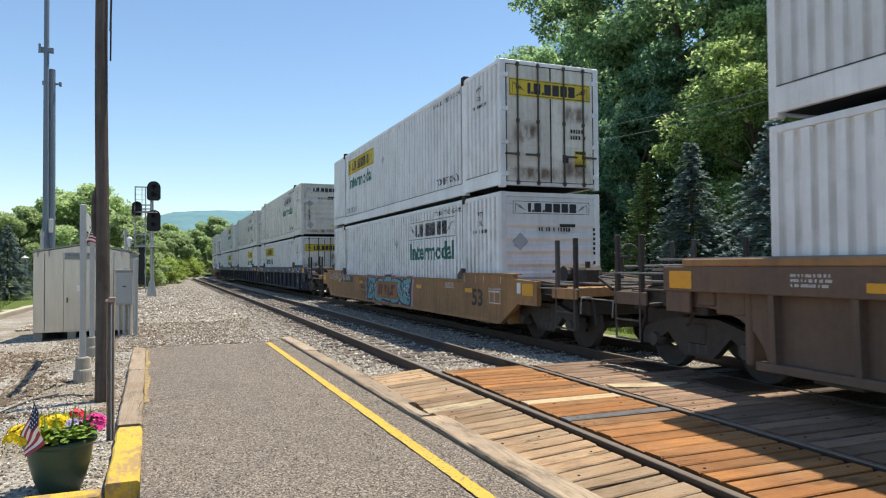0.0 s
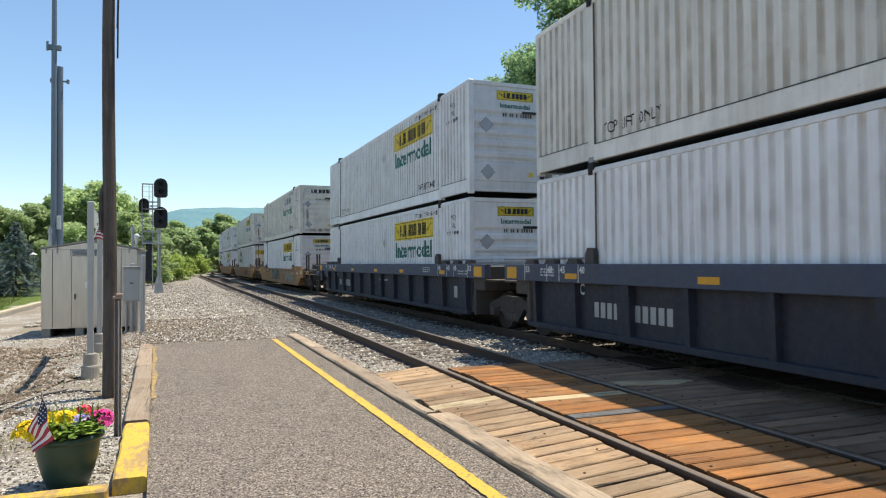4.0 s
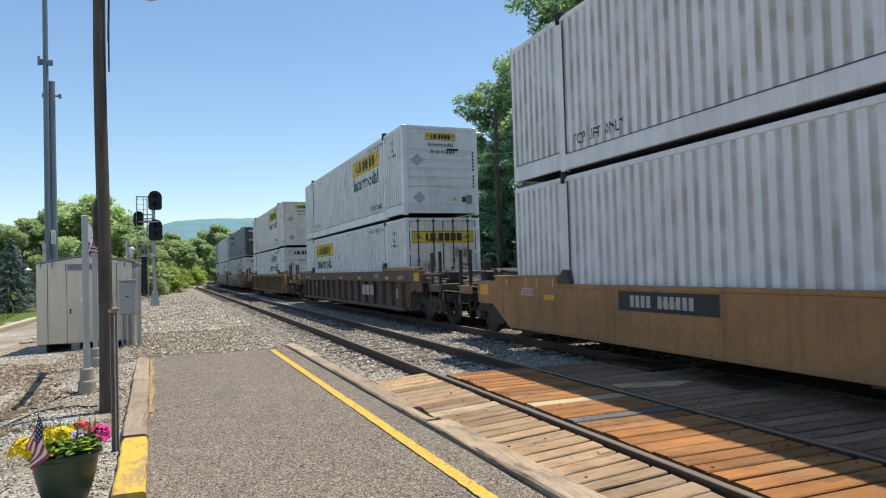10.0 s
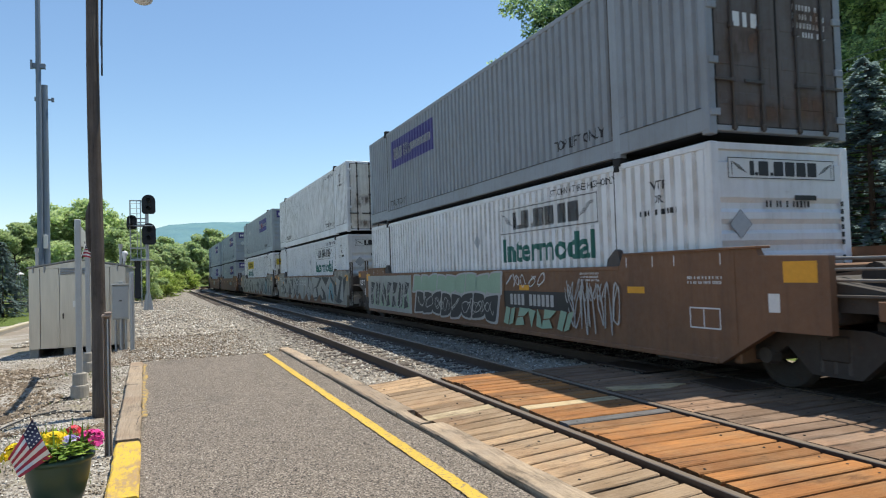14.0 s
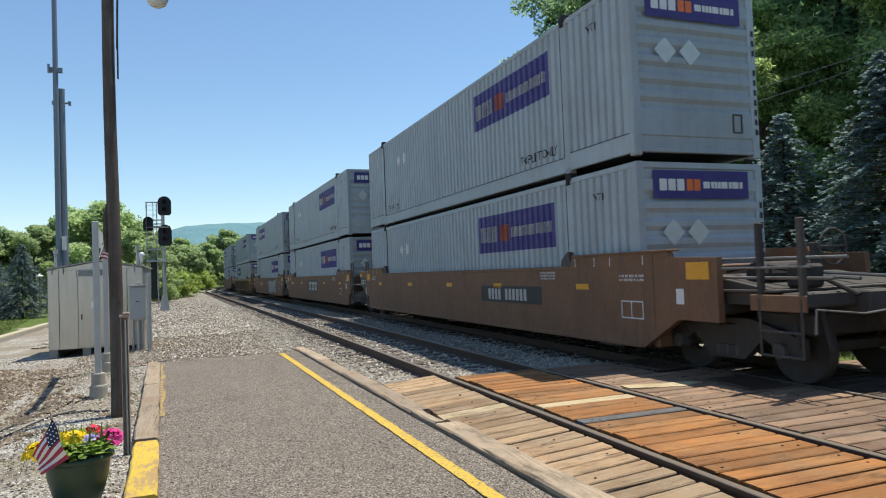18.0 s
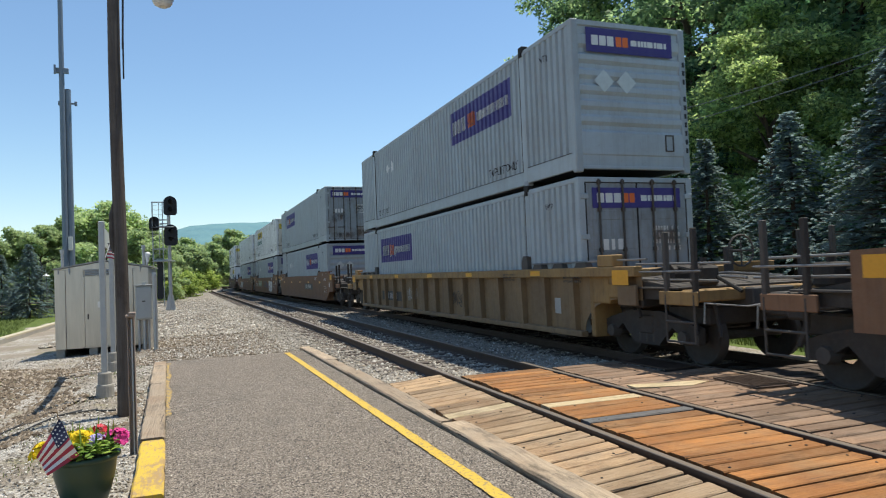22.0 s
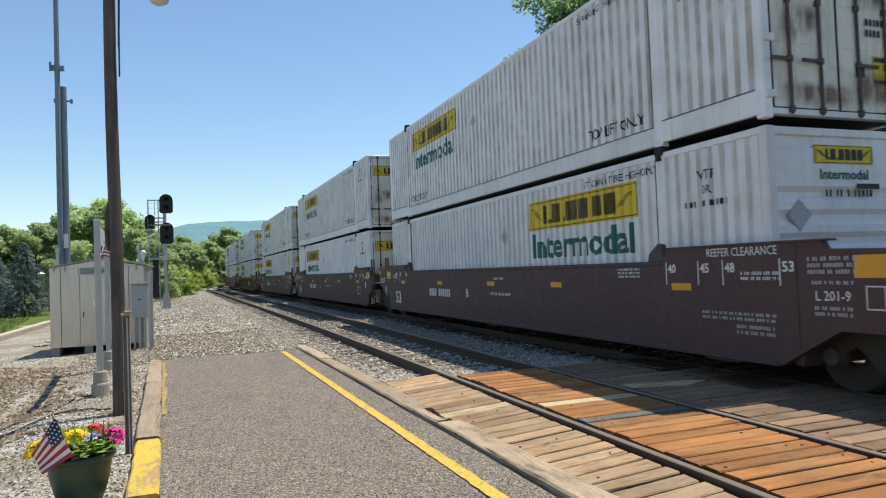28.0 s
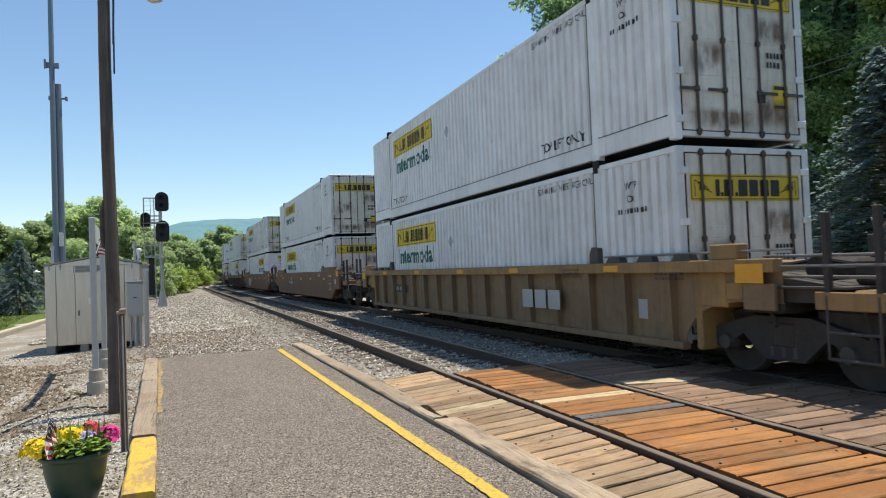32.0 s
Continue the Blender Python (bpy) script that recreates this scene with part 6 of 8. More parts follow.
            part("air_hose", Geo().tube([(-0.7, yy(-0.1), 1.3), (-0.75, yy(0.35), 1.0), (-0.7, yy(joint), 1.1)], 0.03, 6), SHADOW_GAP, top)
            if not ribbed:
                a = abs(y0)
                w2 = 1.1 if end > 0 else 0.45
                wing = part("end_wing", Geo().prism([(end * q, z) for q, z in ((a + 0.05, 0.6), (a + 0.05, RISE - 0.32), (a + w2, RISE - 0.32), (a + w2, 1.12), (a + w2 * 0.7, 1.04))], 0, -hx + 0.02, -hx + 0.1), GRIME, top, "black steel wing plate over the shared truck")
                if end > 0:
                    part("wing_lip", Geo().box(-hx - 0.004, -hx + 0.12, a - 0.1, a + w2 + 0.02, RISE - 0.319, RISE - 0.06, 0.012), frame_mat, wing, "painted lip along the plate's top")
                    part("wing_reflector", Geo().box(-hx - 0.012, -hx - 0.006, a + w2 - 0.3, a + w2 - 0.04, RISE - 0.27, RISE - 0.15), REFLECT, wing)
                    part("wing_notice", Geo().box(-hx + 0.008, -hx + 0.018, a + 0.14, a + 0.32, 0.82, 1.06), INKS["silver"], wing, "small pale notice")
                    tagged(part("lettering", moved(shifted(lettering("125 T", 0.62, 0.19), -a - 0.62, RISE - 0.58), lambda x, y, z: (-hx + 0.014, -x, z)), WHITE_INK, wing), "white stencilled 125 T")
                part("hose_bundle", Geo().tube([(-1.0, yy(0.1), 1.5), (-0.95, yy(0.5), 1.36), (-0.9, yy(joint), 1.46)], 0.04, 7).tube([(-0.6, yy(0.1), 1.42), (-0.66, yy(0.6), 1.28), (-0.6, yy(joint), 1.38)], 0.035, 7), SHADOW_GAP, top)
            part("cross_walk", Geo().box(-1.3, 1.3, yy(0.05), yy(joint - 0.12), 1.12, 1.17, 0.01), GRIME, top)
            if end > 0:
                bogie_on(top, yy(joint))
    return top


# templates: upper case names are boxes by look
BOX = {}


def box_of(kind):
    args = {
        "J": ("white", "yellow", "white corrugated steel container with a yellow logo panel", 0),
        "W": ("white", "white", "white corrugated steel container with a faded white logo panel", 0),
        "S": ("cream", "white", "rust-streaked off-white corrugated container", 3),
        "T": ("cream", "yellow", "rust-streaked off-white container with a yellow logo panel", 3),
        "C": ("cream", "yellow", "aged cream corrugated container with a yellow logo panel", 0),
        "P": ("white", "none", "plain white corrugated steel container", 0),
        "F": ("grey", "purple", "blue-grey corrugated container with a purple logo panel", 0),
        "G": ("dark", "purple", "dark grey grimy corrugated container", 0),
    }[kind.upper()]
    if kind not in BOX:
        BOX[kind] = container(*args, kind.islower())
        return BOX[kind]
    return copy_thing(BOX[kind], Matrix())


# car by car from the one that has just passed: gap before it, car look, boxes (upper, lower; lower case: doors first)
SPEED = 15.09
SCRAWL = {
    "blue": [("pink", 0.1, 5.0, 0.82, 0.36, 5, 5.08), ("night", 0.1, 4.8, 0.82, 0.37, 5, 5.04), ("teal", 0.1, 4.7, 0.8, 0.38, 5, 4.97), ("night", 0.1, 4.6, 0.6, 0.5, 9, 0.03), ("white", 0.1, 4.4, 0.6, 0.46, 8, 0.011), ("tan", 0.1, 2.3, 0.56, 0.5, 1, 9), ("wine", 0.1, 1.9, 0.36, 0.6, 3, -0.05), ("black", -2.7, 1.3, 0.2, 0.98, 5, 0.01), ("black", -2.6, 1.3, 0.18, 0.74, 5, 0.01), ("black", -2.4, 1.2, 0.2, 0.48, 4, 0.012), ("silver", -6.6, 3.6, 0.32, 0.98, 6, 0.024)],
    "big": [("night", 5.0, 3.0, 0.8, 0.36, 4, -0.2), ("chrome", 5.0, 2.9, 0.74, 0.4, 4, -0.02), ("silver", -0.55, 3.9, 0.82, 0.42, 4, -0.3), ("night", -0.55, 3.8, 0.78, 0.44, 4, -0.12), ("night", -0.9, 2.6, 0.5, 0.55, 3, 5.0), ("silver", -0.6, 3.2, 0.5, 0.55, 6, 0.012), ("mint", -0.6, 0.9, 0.4, 0.8, 2, 0.03)],
    "faint": [("wine", 2.9, 2.5, 0.4, 0.55, 3, -0.05)],
    "chalk": [("silver", -1.9, 1.0, 0.5, 0.6, 4, 0.014), ("black", 2.0, 1.0, 0.45, 0.6, 4, 0.014)],
    "ink": [("black", 0.8, 1.0, 0.5, 0.6, 5, 0.012), ("black", -1.5, 0.6, 0.4, 0.6, 3, 0.012), ("black", 2.9, 0.8, 0.2, 0.7, 4, 0.01)],
    "small": [("black", 2.0, 1.2, 0.45, 0.6, 4, 0.022)],
    "pale": [("night", 2.9, 4.2, 0.96, 0.44, 5, 5.07), ("chrome", 2.9, 4.1, 0.96, 0.44, 5, 4.98), ("night", 2.9, 3.9, 0.62, 0.62, 5, 0.016), ("white", 2.9, 3.9, 0.8, 0.5, 8, 0.007)],
    "mist": [("silver", -4.6, 1.9, 0.7, 0.5, 4, 5.0), ("white", -4.6, 2.0, 0.8, 0.48, 7, 0.014), ("black", 1.6, 1.6, 0.5, 0.6, 4, 0.012)],
    "haze": [("chrome", 4.4, 2.3, 0.82, 0.45, 3, 5.03), ("white", 4.4, 2.2, 0.8, 0.46, 3, 4.98), ("wine", 4.4, 2.1, 0.7, 0.5, 4, 0.01), ("night", 0.5, 1.7, 0.5, 0.75, 1, 9), ("rustred", 0.5, 1.4, 0.3, 0.85, 3, -0.05), ("dusk", 1.9, 1.2, 0.6, 0.62, 5, 0.03), ("mint", -3.2, 3.0, 0.6, 0.72, 4, -0.1), ("silver", -6.0, 1.4, 0.5, 0.7, 3, 0.02)],
    "full": [("chrome", -0.3, 12.5, 1.1, 0.4, 8, -0.45), ("night", 4.2, 7.6, 1.05, 0.44, 5, -0.25), ("chrome", 4.0, 7.4, 0.98, 0.5, 5, -0.02), ("rustred", -0.5, 9.0, 0.4, 0.33, 6, -2), ("night", -4.4, 6.0, 0.85, 0.55, 6, -0.2), ("chrome", -4.5, 5.8, 0.8, 0.6, 6, -0.02), ("teal", 5.6, 0.9, 0.9, 0.5, 2, 0.05), ("white", -1.0, 2.4, 0.35, 1.05, 6, 0.012)],
    "light": [("white", -1.5, 1.6, 0.6, 0.55, 4, 0.022), ("white", 4.0, 1.3, 0.5, 0.55, 4, 0.02)],
    "loops": [("chrome", -5.9, 4.6, 1.12, 0.38, 1, 9), ("mint", -5.7, 4.0, 0.9, 0.5, 9, -2), ("night", -5.8, 4.2, 0.8, 0.5, 7, -0.03), ("silver", -5.8, 4.2, 0.9, 0.45, 9, 0.014), ("rustred", -0.6, 5.8, 1.05, 0.42, 1, 9), ("silver", -0.6, 5.6, 0.46, 1.03, 9, 5.03), ("mint", -0.6, 5.5, 0.46, 1.03, 9, 4.99), ("silver", -0.6, 5.3, 0.6, 0.45, 8, 5.03), ("night", -0.6, 5.2, 0.6, 0.45, 8, 4.98), ("silver", -0.6, 4.8, 0.4, 0.55, 8, 0.012), ("white", 3.2, 1.6, 0.3, 1.2, 5, 0.01), ("silver", 5.5, 1.5, 1.0, 0.42, 7, 0.018), ("mint", 3.6, 2.6, 0.36, 0.45, 5, -0.1), ("silver", 5.3, 1.2, 0.45, 0.95, 5, 0.014)],
    "": [],
}
TRAIN = [
    # front at 0 s, style, ribbed, front joint, rear joint, scrawl, word, upper, lower
    (-10.1, "umber", True, "C", "C", "light", "", "J", "J"),
    (13.28, "tan", False, "C", "C", "blue", "53", "j", "W"),
    (37.1, "blue", True, "C", "A", "", "B", "S", "j"),
    (56.14, "blue", True, "A", "A", "", "C", "S", "J"),
    (75.7, "blue", True, "A", "C", "", "A", "J", "J"),
    (99.8, "tan", False, "C", "C", "big", "", "S", "J"),
    (123.2, "tan", False, "C", "C", "faint", "", "T", "w"),
    (147.4, "tan", False, "C", "C", "", "", "W", "J"),
    (170.95, "umber", True, "C", "C", "", "blocks", "J", "j"),
    (194.5, "yellow", True, "C", "C", "ink", "53", "C", "W"),
    (218.15, "brown", False, "C", "A", "loops", "", "g", "W"),
    (237.6, "tagged", False, "A", "A", "full", "", "p", "W"),
    (257.0, "tagged", False, "A", "C", "full", "", "F", "j"),
    (280.4, "brown", False, "C", "A", "", "", "F", "F"),
    (300.05, "brown", False, "A", "A", "", "plate", "F", "F"),
    (319.25, "brown", False, "A", "C", "pale", "", "f", "F"),
    (342.65, "yellow", True, "C", "C", "chalk", "", "F", "f"),
    (366.35, "brown", False, "C", "A", "", "", "f", "F"),
    (385.55, "brown", False, "A", "A", "haze", "", "j", "F"),
    (404.9, "brown", False, "A", "C", "mist", "53", "p", "F"),
    (428.8, "maroon", False, "C", "A", "", "B", "j", "J"),
    (448.0, "maroon", False, "A", "A", "", "C", "j", "j"),
    (467.3, "maroon", False, "A", "C", "", "A", "j", "j"),
    (490.7, "yellow", True, "C", "C", "", "blocks", "j", "j"),
    (514.3, "brown", False, "C", "C", "", "", "j", "j"),
    (537.6, "brown", False, "C", "C", "mist", "", "j", "J"),
    (561.3, "umber", True, "C", "C", "", "", "j", "J"),
    (585.0, "brown", False, "C", "C", "", "", "J", "j"),
    (608.7, "tan", False, "C", "C", "", "", "J", "J"),
]
# where a car carries its number: place along the side, height, letter height, on a dark patch
NUMBER_AT = {13.28: (-5.3, 1.0, 0.16, True), 99.8: (-4.7, 1.0, 0.19, True), 123.2: (-4.9, 1.0, 0.15, True), 218.15: (3.5, 0.86, 0.22, True), 257.0: (-2.6, 0.98, 0.2, False), 280.4: (3.7, 0.9, 0.24, True), 300.05: (-6.4, 1.14, 0.1, False), 319.25: (-3.8, 0.98, 0.18, False), 342.65: (-4.3, 0.66, 0.2, True), 366.35: (3.2, 0.86, 0.22, True)}
NUMBER_ON = {"blue": (-4.9, 0.62, 0.26, False), "maroon": (-3.1, 0.84, 0.21, False), "umber": (-5.2, 0.86, 0.13, False), "yellow": (-5.2, 0.86, 0.13, True)}
COLOUR_WORDS = {"tan": "rusty tan", "brown": "red-brown", "maroon": "dark maroon", "blue": "dark blue", "yellow": "dull yellow", "umber": "grimy dark brown", "tagged": "graffiti-covered pale"}
MOVING = []
LOW_Z, HIGH_Z = 0.34, 0.34 + HIGH + 0.09
CAR_CACHE = {}
for idx, (y_front, style, ribbed, fj, rj, tags, word, up, low) in enumerate(TRAIN):
    number = NUMBER_AT.get(y_front, NUMBER_ON.get(style, (-3.3, 0.9, 0.18, True)))
    key = (style, ribbed, fj, rj, tags, word, number)
    if key in CAR_CACHE:
        car = copy_thing(CAR_CACHE[key], Matrix())
    else:
        car = well_car(style, ribbed, fj, rj, SCRAWL[tags], "%s %s well car carrying two stacked containers" % (COLOUR_WORDS[style], "ribbed" if ribbed else "smooth-sided"), idx, number, word)
        CAR_CACHE[key] = car
    middle = y_front + HL
    MOVING.append((car, middle, 0.0, 0.0))
    for kind, z in ((low, LOW_Z), (up, HIGH_Z)):
        b = box_of(kind)
        MOVING.append((b, middle, z, 180.0 if kind.islower() else 0.0))


# arc length along the far track
ARC_Y = np.arange(-420, 900, 1.0)
ARC_X = np.array([TRACK_FAR + bend(y)[0] for y in ARC_Y])
ARC_S = np.r_[0, np.cumsum(np.hypot(np.diff(ARC_X), np.diff(ARC_Y)))]
ARC_S -= np.interp(0.0, ARC_Y, ARC_S)


def on_track(s):
    """The place and heading at the distance s along the far track."""
    y = float(np.interp(s, ARC_S, ARC_Y))
    o, slope = bend(y)
    return TRACK_FAR + o, y, -math.degrees(math.atan(slope))


def motions():
    """Runs the train past: every car and every box is keyed along the track."""
    for ob, s0, z, turn in MOVING:
        rows = []
        for i in range(0, 65):
            t = i * 0.5
            s = s0 - SPEED * t
            if i % 4 and not -60 < s < 230:
                continue
            x, y, a = on_track(s)
            rows.append((t, pose(x, y, z, 0, 0, a + turn)))
        walk(ob, rows)
    # the small flag swings open and shut in the breeze
    turns = ((0, -48, 0), (3, -44, 0), (6, -48, 0), (8, -62, 0), (10, -50, 0), (11, -50, 0), (11.5, -66, 0), (12, -44, 0), (12.5, -24, 0), (13, -12, 0), (14, 0, 0), (17, -32, 0), (20, -6, 0), (24, 0, 0), (28, -8, 0), (28.3, -48, 8), (28.6, -88, 16), (29, -108, 30), (29.4, -120, 38), (29.8, -120, 36), (30.2, -129, 40), (30.6, -129, 40), (31, -122, 36), (31.4, -113, 28), (32, -104, 20))
    walk(cloth, [(t, pose(*CLOTH_AT, 0, lift, a)) for t, a, lift in turns])

# ---- platform side: planter, posts, pole, cabinet ----
GY = -0.2


def flag_parts(top, w, h, pts_fn, stripes=9):
    """A small striped flag with a blue corner: cloth in narrow folds. pts_fn maps along (0..1) and down (0..1) to a place."""
    n = 10
    for i in range(stripes):
        g, v = Geo(), []
        for j in range(n + 1):
            for q in (i / stripes, (i + 1) / stripes):
                v.append(pts_fn(j / n, q))
        g.faces(v, [(2 * j, 2 * j + 2, 2 * j + 3, 2 * j + 1) for j in range(n)])
        part("stripe", g, FLAG_RED if i % 2 == 0 else FLAG_WHITE, top)
    g, v = Geo(), []
    for j in range(6):
        for q in range(6):
            v.append(pts_fn(j / 5 * 0.4, q / 5 * 0.5))
    for lift in (-0.002, 0.002):
        g.faces([(x, y + lift, z) for x, y, z in v], [(j * 6 + q, (j + 1) * 6 + q, (j + 1) * 6 + q + 1, j * 6 + q + 1) for j in range(5) for q in range(5)])
    part("canton", g, FLAG_BLUE, top, "navy corner")
    g = Geo()
    for j in range(4):
        for q in range(4):
            x, y, z = pts_fn((j + 0.6) / 4.4 * 0.42, (q + 0.6) / 4.4 * 0.54)
            r = 0.008 * w / 0.22
            for lift in (-0.004, 0.004):
                g.face([(x - r, y + lift, z), (x, y + lift, z - r), (x + r, y + lift, z), (x, y + lift, z + r)])
    part("stars", g, FLAG_WHITE, top, "white dots on the navy corner")


pot = thing("flower_pot", "dark green round planter standing on gravel beside the platform", "planter", pose(-0.935, 6.14, GY))
prof = [(0.0, 0.0), (0.14, 0.0), (0.15, 0.01), (0.19, 0.12), (0.222, 0.25), (0.236, 0.36), (0.238, 0.375), (0.262, 0.38), (0.266, 0.395), (0.262, 0.415), (0.248, 0.418), (0.238, 0.4), (0.232, 0.37)]
part("pot_body", Geo().lathe(prof, 32), POT_GREEN, pot, smooth=True)
part("soil", Geo().lathe([(0.0, 0.385), (0.12, 0.38), (0.233, 0.372)], 20), SOIL, pot)


def leaf_quad(g, p, d, up, ln, w, m=0):
    """One leaf: a folded kite from p along d."""
    s = d.cross(up).normalized() * w * 0.5
    mid = p + d * ln * 0.45
    drop = up * (-ln * 0.12)
    n = len(g.v)
    g.v += [tuple(p), tuple(mid + s + drop * 0.3), tuple(p + d * ln + drop), tuple(mid - s + drop * 0.3), tuple(mid + up * ln * 0.06)]
    g.f += [(n, n + 1, n + 4), (n + 1, n + 2, n + 4), (n + 2, n + 3, n + 4), (n + 3, n, n + 4)]
    g.m += [m] * 4


def rand_dir(rnd, zlo=-1.0, zhi=1.0):
    z, a = rnd.uniform(zlo, zhi), rnd.uniform(0, 6.283)
    r = math.sqrt(max(0.0, 1 - z * z))
    return Vector((r * math.cos(a), r * math.sin(a), z))


rnd = random.Random(31)
g = Geo()
for _ in range(380):
    a, r = rnd.uniform(0, 6.283), 0.25 * math.sqrt(rnd.random())
    p = Vector((r * math.cos(a), r * math.sin(a), 0.4 + rnd.uniform(0, 0.16) * (1 - r * 1.6) + 0.02))
    d = (Vector((math.cos(a), math.sin(a), 0)) * 0.8 + rand_dir(rnd, -0.1, 0.9)).normalized()
    leaf_quad(g, p, d, Vector((0, 0, 1)), rnd.uniform(0.055, 0.12), rnd.uniform(0.035, 0.065))
for _ in range(26):
    a, r = rnd.uniform(0, 6.283), 0.18 * math.sqrt(rnd.random())
    p = Vector((r * math.cos(a), r * math.sin(a), 0.42))
    leaf_quad(g, p, (Vector((math.cos(a) * 0.3, math.sin(a) * 0.3, 1))).normalized(), Vector((math.cos(a), math.sin(a), 0.2)), rnd.uniform(0.16, 0.3), 0.012)
tagged(part("bedding_leaves", g, FOLIAGE, pot), "lush light green leaves spilling over the rim", kind="stuff")


def bloom(name, mat, centre, spread, count, size, label, seed):
    """A head of small flowers: five-petalled cups facing out."""
    rnd, g = random.Random(seed), Geo()
    for _ in range(count):
        d = rand_dir(rnd, 0.0, 1.0)
        p = Vector(centre) + Vector((d.x * spread[0], d.y * spread[1], d.z * spread[2])) * rnd.uniform(0.75, 1.0)
        side = d.cross(Vector((0.3, 0.2, 1))).normalized()
        up = side.cross(d)
        r = size * rnd.uniform(0.7, 1.2)
        a0 = rnd.random() * 6.28
        for i in range(5):
            a, b = a0 + i * 1.2566 - 0.55, a0 + i * 1.2566 + 0.55
            m = a0 + i * 1.2566
            g.face([tuple(p), tuple(p + (side * math.cos(a) + up * math.sin(a)) * r * 0.8 + d * r * 0.25), tuple(p + (side * math.cos(m) + up * math.sin(m)) * r + d * r * 0.15), tuple(p + (side * math.cos(b) + up * math.sin(b)) * r * 0.8 + d * r * 0.25)])
    return part(name, g, mat, pot, label)


bloom("yellow_bloom", PETAL_YELLOW, (-0.22, -0.12, 0.45), (0.15, 0.12, 0.12), 120, 0.034, "bright yellow flower head", 1)
bloom("yellow_bloom", PETAL_YELLOW, (-0.06, -0.05, 0.53), (0.15, 0.1, 0.08), 100, 0.034, "bright yellow flower head", 2)
bloom("pink_bloom", PETAL_PINK, (0.23, 0.0, 0.5), (0.1, 0.09, 0.08), 40, 0.044, "hot pink flower head", 3)
bloom("red_bloom", PETAL_RED, (0.1, 0.06, 0.57), (0.06, 0.05, 0.05), 12, 0.028, "crimson flower head", 4)
bloom("lilac_bloom", PETAL_LILAC, (0.08, -0.07, 0.52), (0.12, 0.06, 0.05), 16, 0.03, "pale lilac flowers", 5)

flag = thing("small_flag", "small striped flag on a thin stick in the planter", "flag", pose(-1.06, 5.84, GY + 0.37))
part("flag_stick", Geo().tube([(0.03, 0.12, -0.02), (0.006, 0.05, 0.2), (-0.012, 0, 0.45)], 0.004, 6), WOOD_OLD, flag)
CLOTH_AT = (-0.008, 0.0, 0.41)


def limp(u, q):
    """Cloth that hangs down from a leaning stick, folded softly: between its four corners, from the stick's top."""
    x = (1 - u) * ((1 - q) * 0.012 + q * 0.14) + u * ((1 - q) * -0.145 + q * -0.075)
    z = (1 - u) * ((1 - q) * -0.01 + q * -0.31) + u * ((1 - q) * -0.28 + q * -0.43)
    return (x, -0.006 + 0.014 * math.sin(u * 5 + q * 7), z)


hem = Geo()
hem.faces([limp(a, j / 8) for j in range(9) for a in (0.0, 0.03)], [(2 * j, 2 * j + 1, 2 * j + 3, 2 * j + 2) for j in range(8)])
cloth = part("cloth", moved(hem, lambda x, y, z: (x, y + 0.002, z)), FLAG_WHITE, flag, "striped cloth", at=pose(*CLOTH_AT))
flag_parts(cloth, 0.22, 0.2, limp)

short_post = thing("channel_post", "rusty steel channel post beside the platform timber", "post", pose(-0.722, 7.72, GY))
g = Geo()
g.box(-0.036, -0.028, -0.02, 0.03, -0.1, 1.42, 0.002).box(0.028, 0.036, -0.02, 0.03, -0.1, 1.42, 0.002).box(-0.036, 0.036, 0.024, 0.032, -0.1, 1.42, 0.002)
part("channel", g, RUST_POST, short_post)
part("post_cap", Geo().box(-0.05, 0.045, -0.03, 0.04, 1.42, 1.45, 0.008).box(-0.02, 0.05, -0.03, 0.03, 1.45, 1.475, 0.008), RUST_POST, short_post, "battered rusty top plate")
part("inner_bar", Geo().box(0.0, 0.018, -0.014, 0.004, -0.1, 1.4, 0.003), GALV, short_post)

pole = thing("utility_pole", "dark weathered wooden utility pole with a lamp arm", "utility pole", pose(-1.055, 10.1, GY))
g = Geo()
pts = [(0.016 * math.sin(i * 0.7), 0.01 * math.cos(i), -0.4 + i * 0.75) for i in range(15)]
g.tube(pts, [0.09 - 0.0016 * i for i in range(15)], 14)
part("shaft", g, POLE_WOOD, pole, smooth=True)
part("pole_cable", Geo().tube([(0.115, -0.02, 7.8), (0.13, -0.03, 6.2), (0.105, -0.03, 5.2), (0.1, -0.02, 4.6)], 0.012, 6), WIRE, pole)
part("pole_cable", Geo().tube([(0.09, -0.06, 7.8), (0.12, -0.07, 6.0), (0.095, -0.06, 5.0)], 0.008, 6), WIRE, pole)
part("burl", Geo().tube([(-0.075, -0.02, 2.2), (-0.088, -0.02, 2.3), (-0.09, -0.02, 2.45), (-0.09, -0.02, 2.7), (-0.074, -0.02, 2.86)], [0.02, 0.035, 0.04, 0.036, 0.016], 8), POLE_WOOD, pole, "dark swelling on the pole")
arm = part("lamp_arm", Geo().tube([(0.08, 0, 6.15), (0.3, -0.02, 6.3), (0.5, -0.02, 6.2), (0.6, -0.02, 5.98)], 0.022, 8), GALV, pole)
part("lamp_hood", Geo().lathe([(0.03, 0.38), (0.07, 0.34), (0.09, 0.26), (0.14, 0.2), (0.148, 0.06), (0.14, 0.05)], 20, center=(0.625, -0.02, 5.7)), LAMP_SHELL, arm, "pale bell-shaped lamp hood", smooth=True)
part("lamp_bowl", Geo().lathe([(0.138, 0.055), (0.135, 0.02), (0.11, -0.02), (0.06, -0.045), (0.0, -0.05)], 20, center=(0.625, -0.02, 5.7)), GLASS, arm, "milky glass lamp bowl", smooth=True)

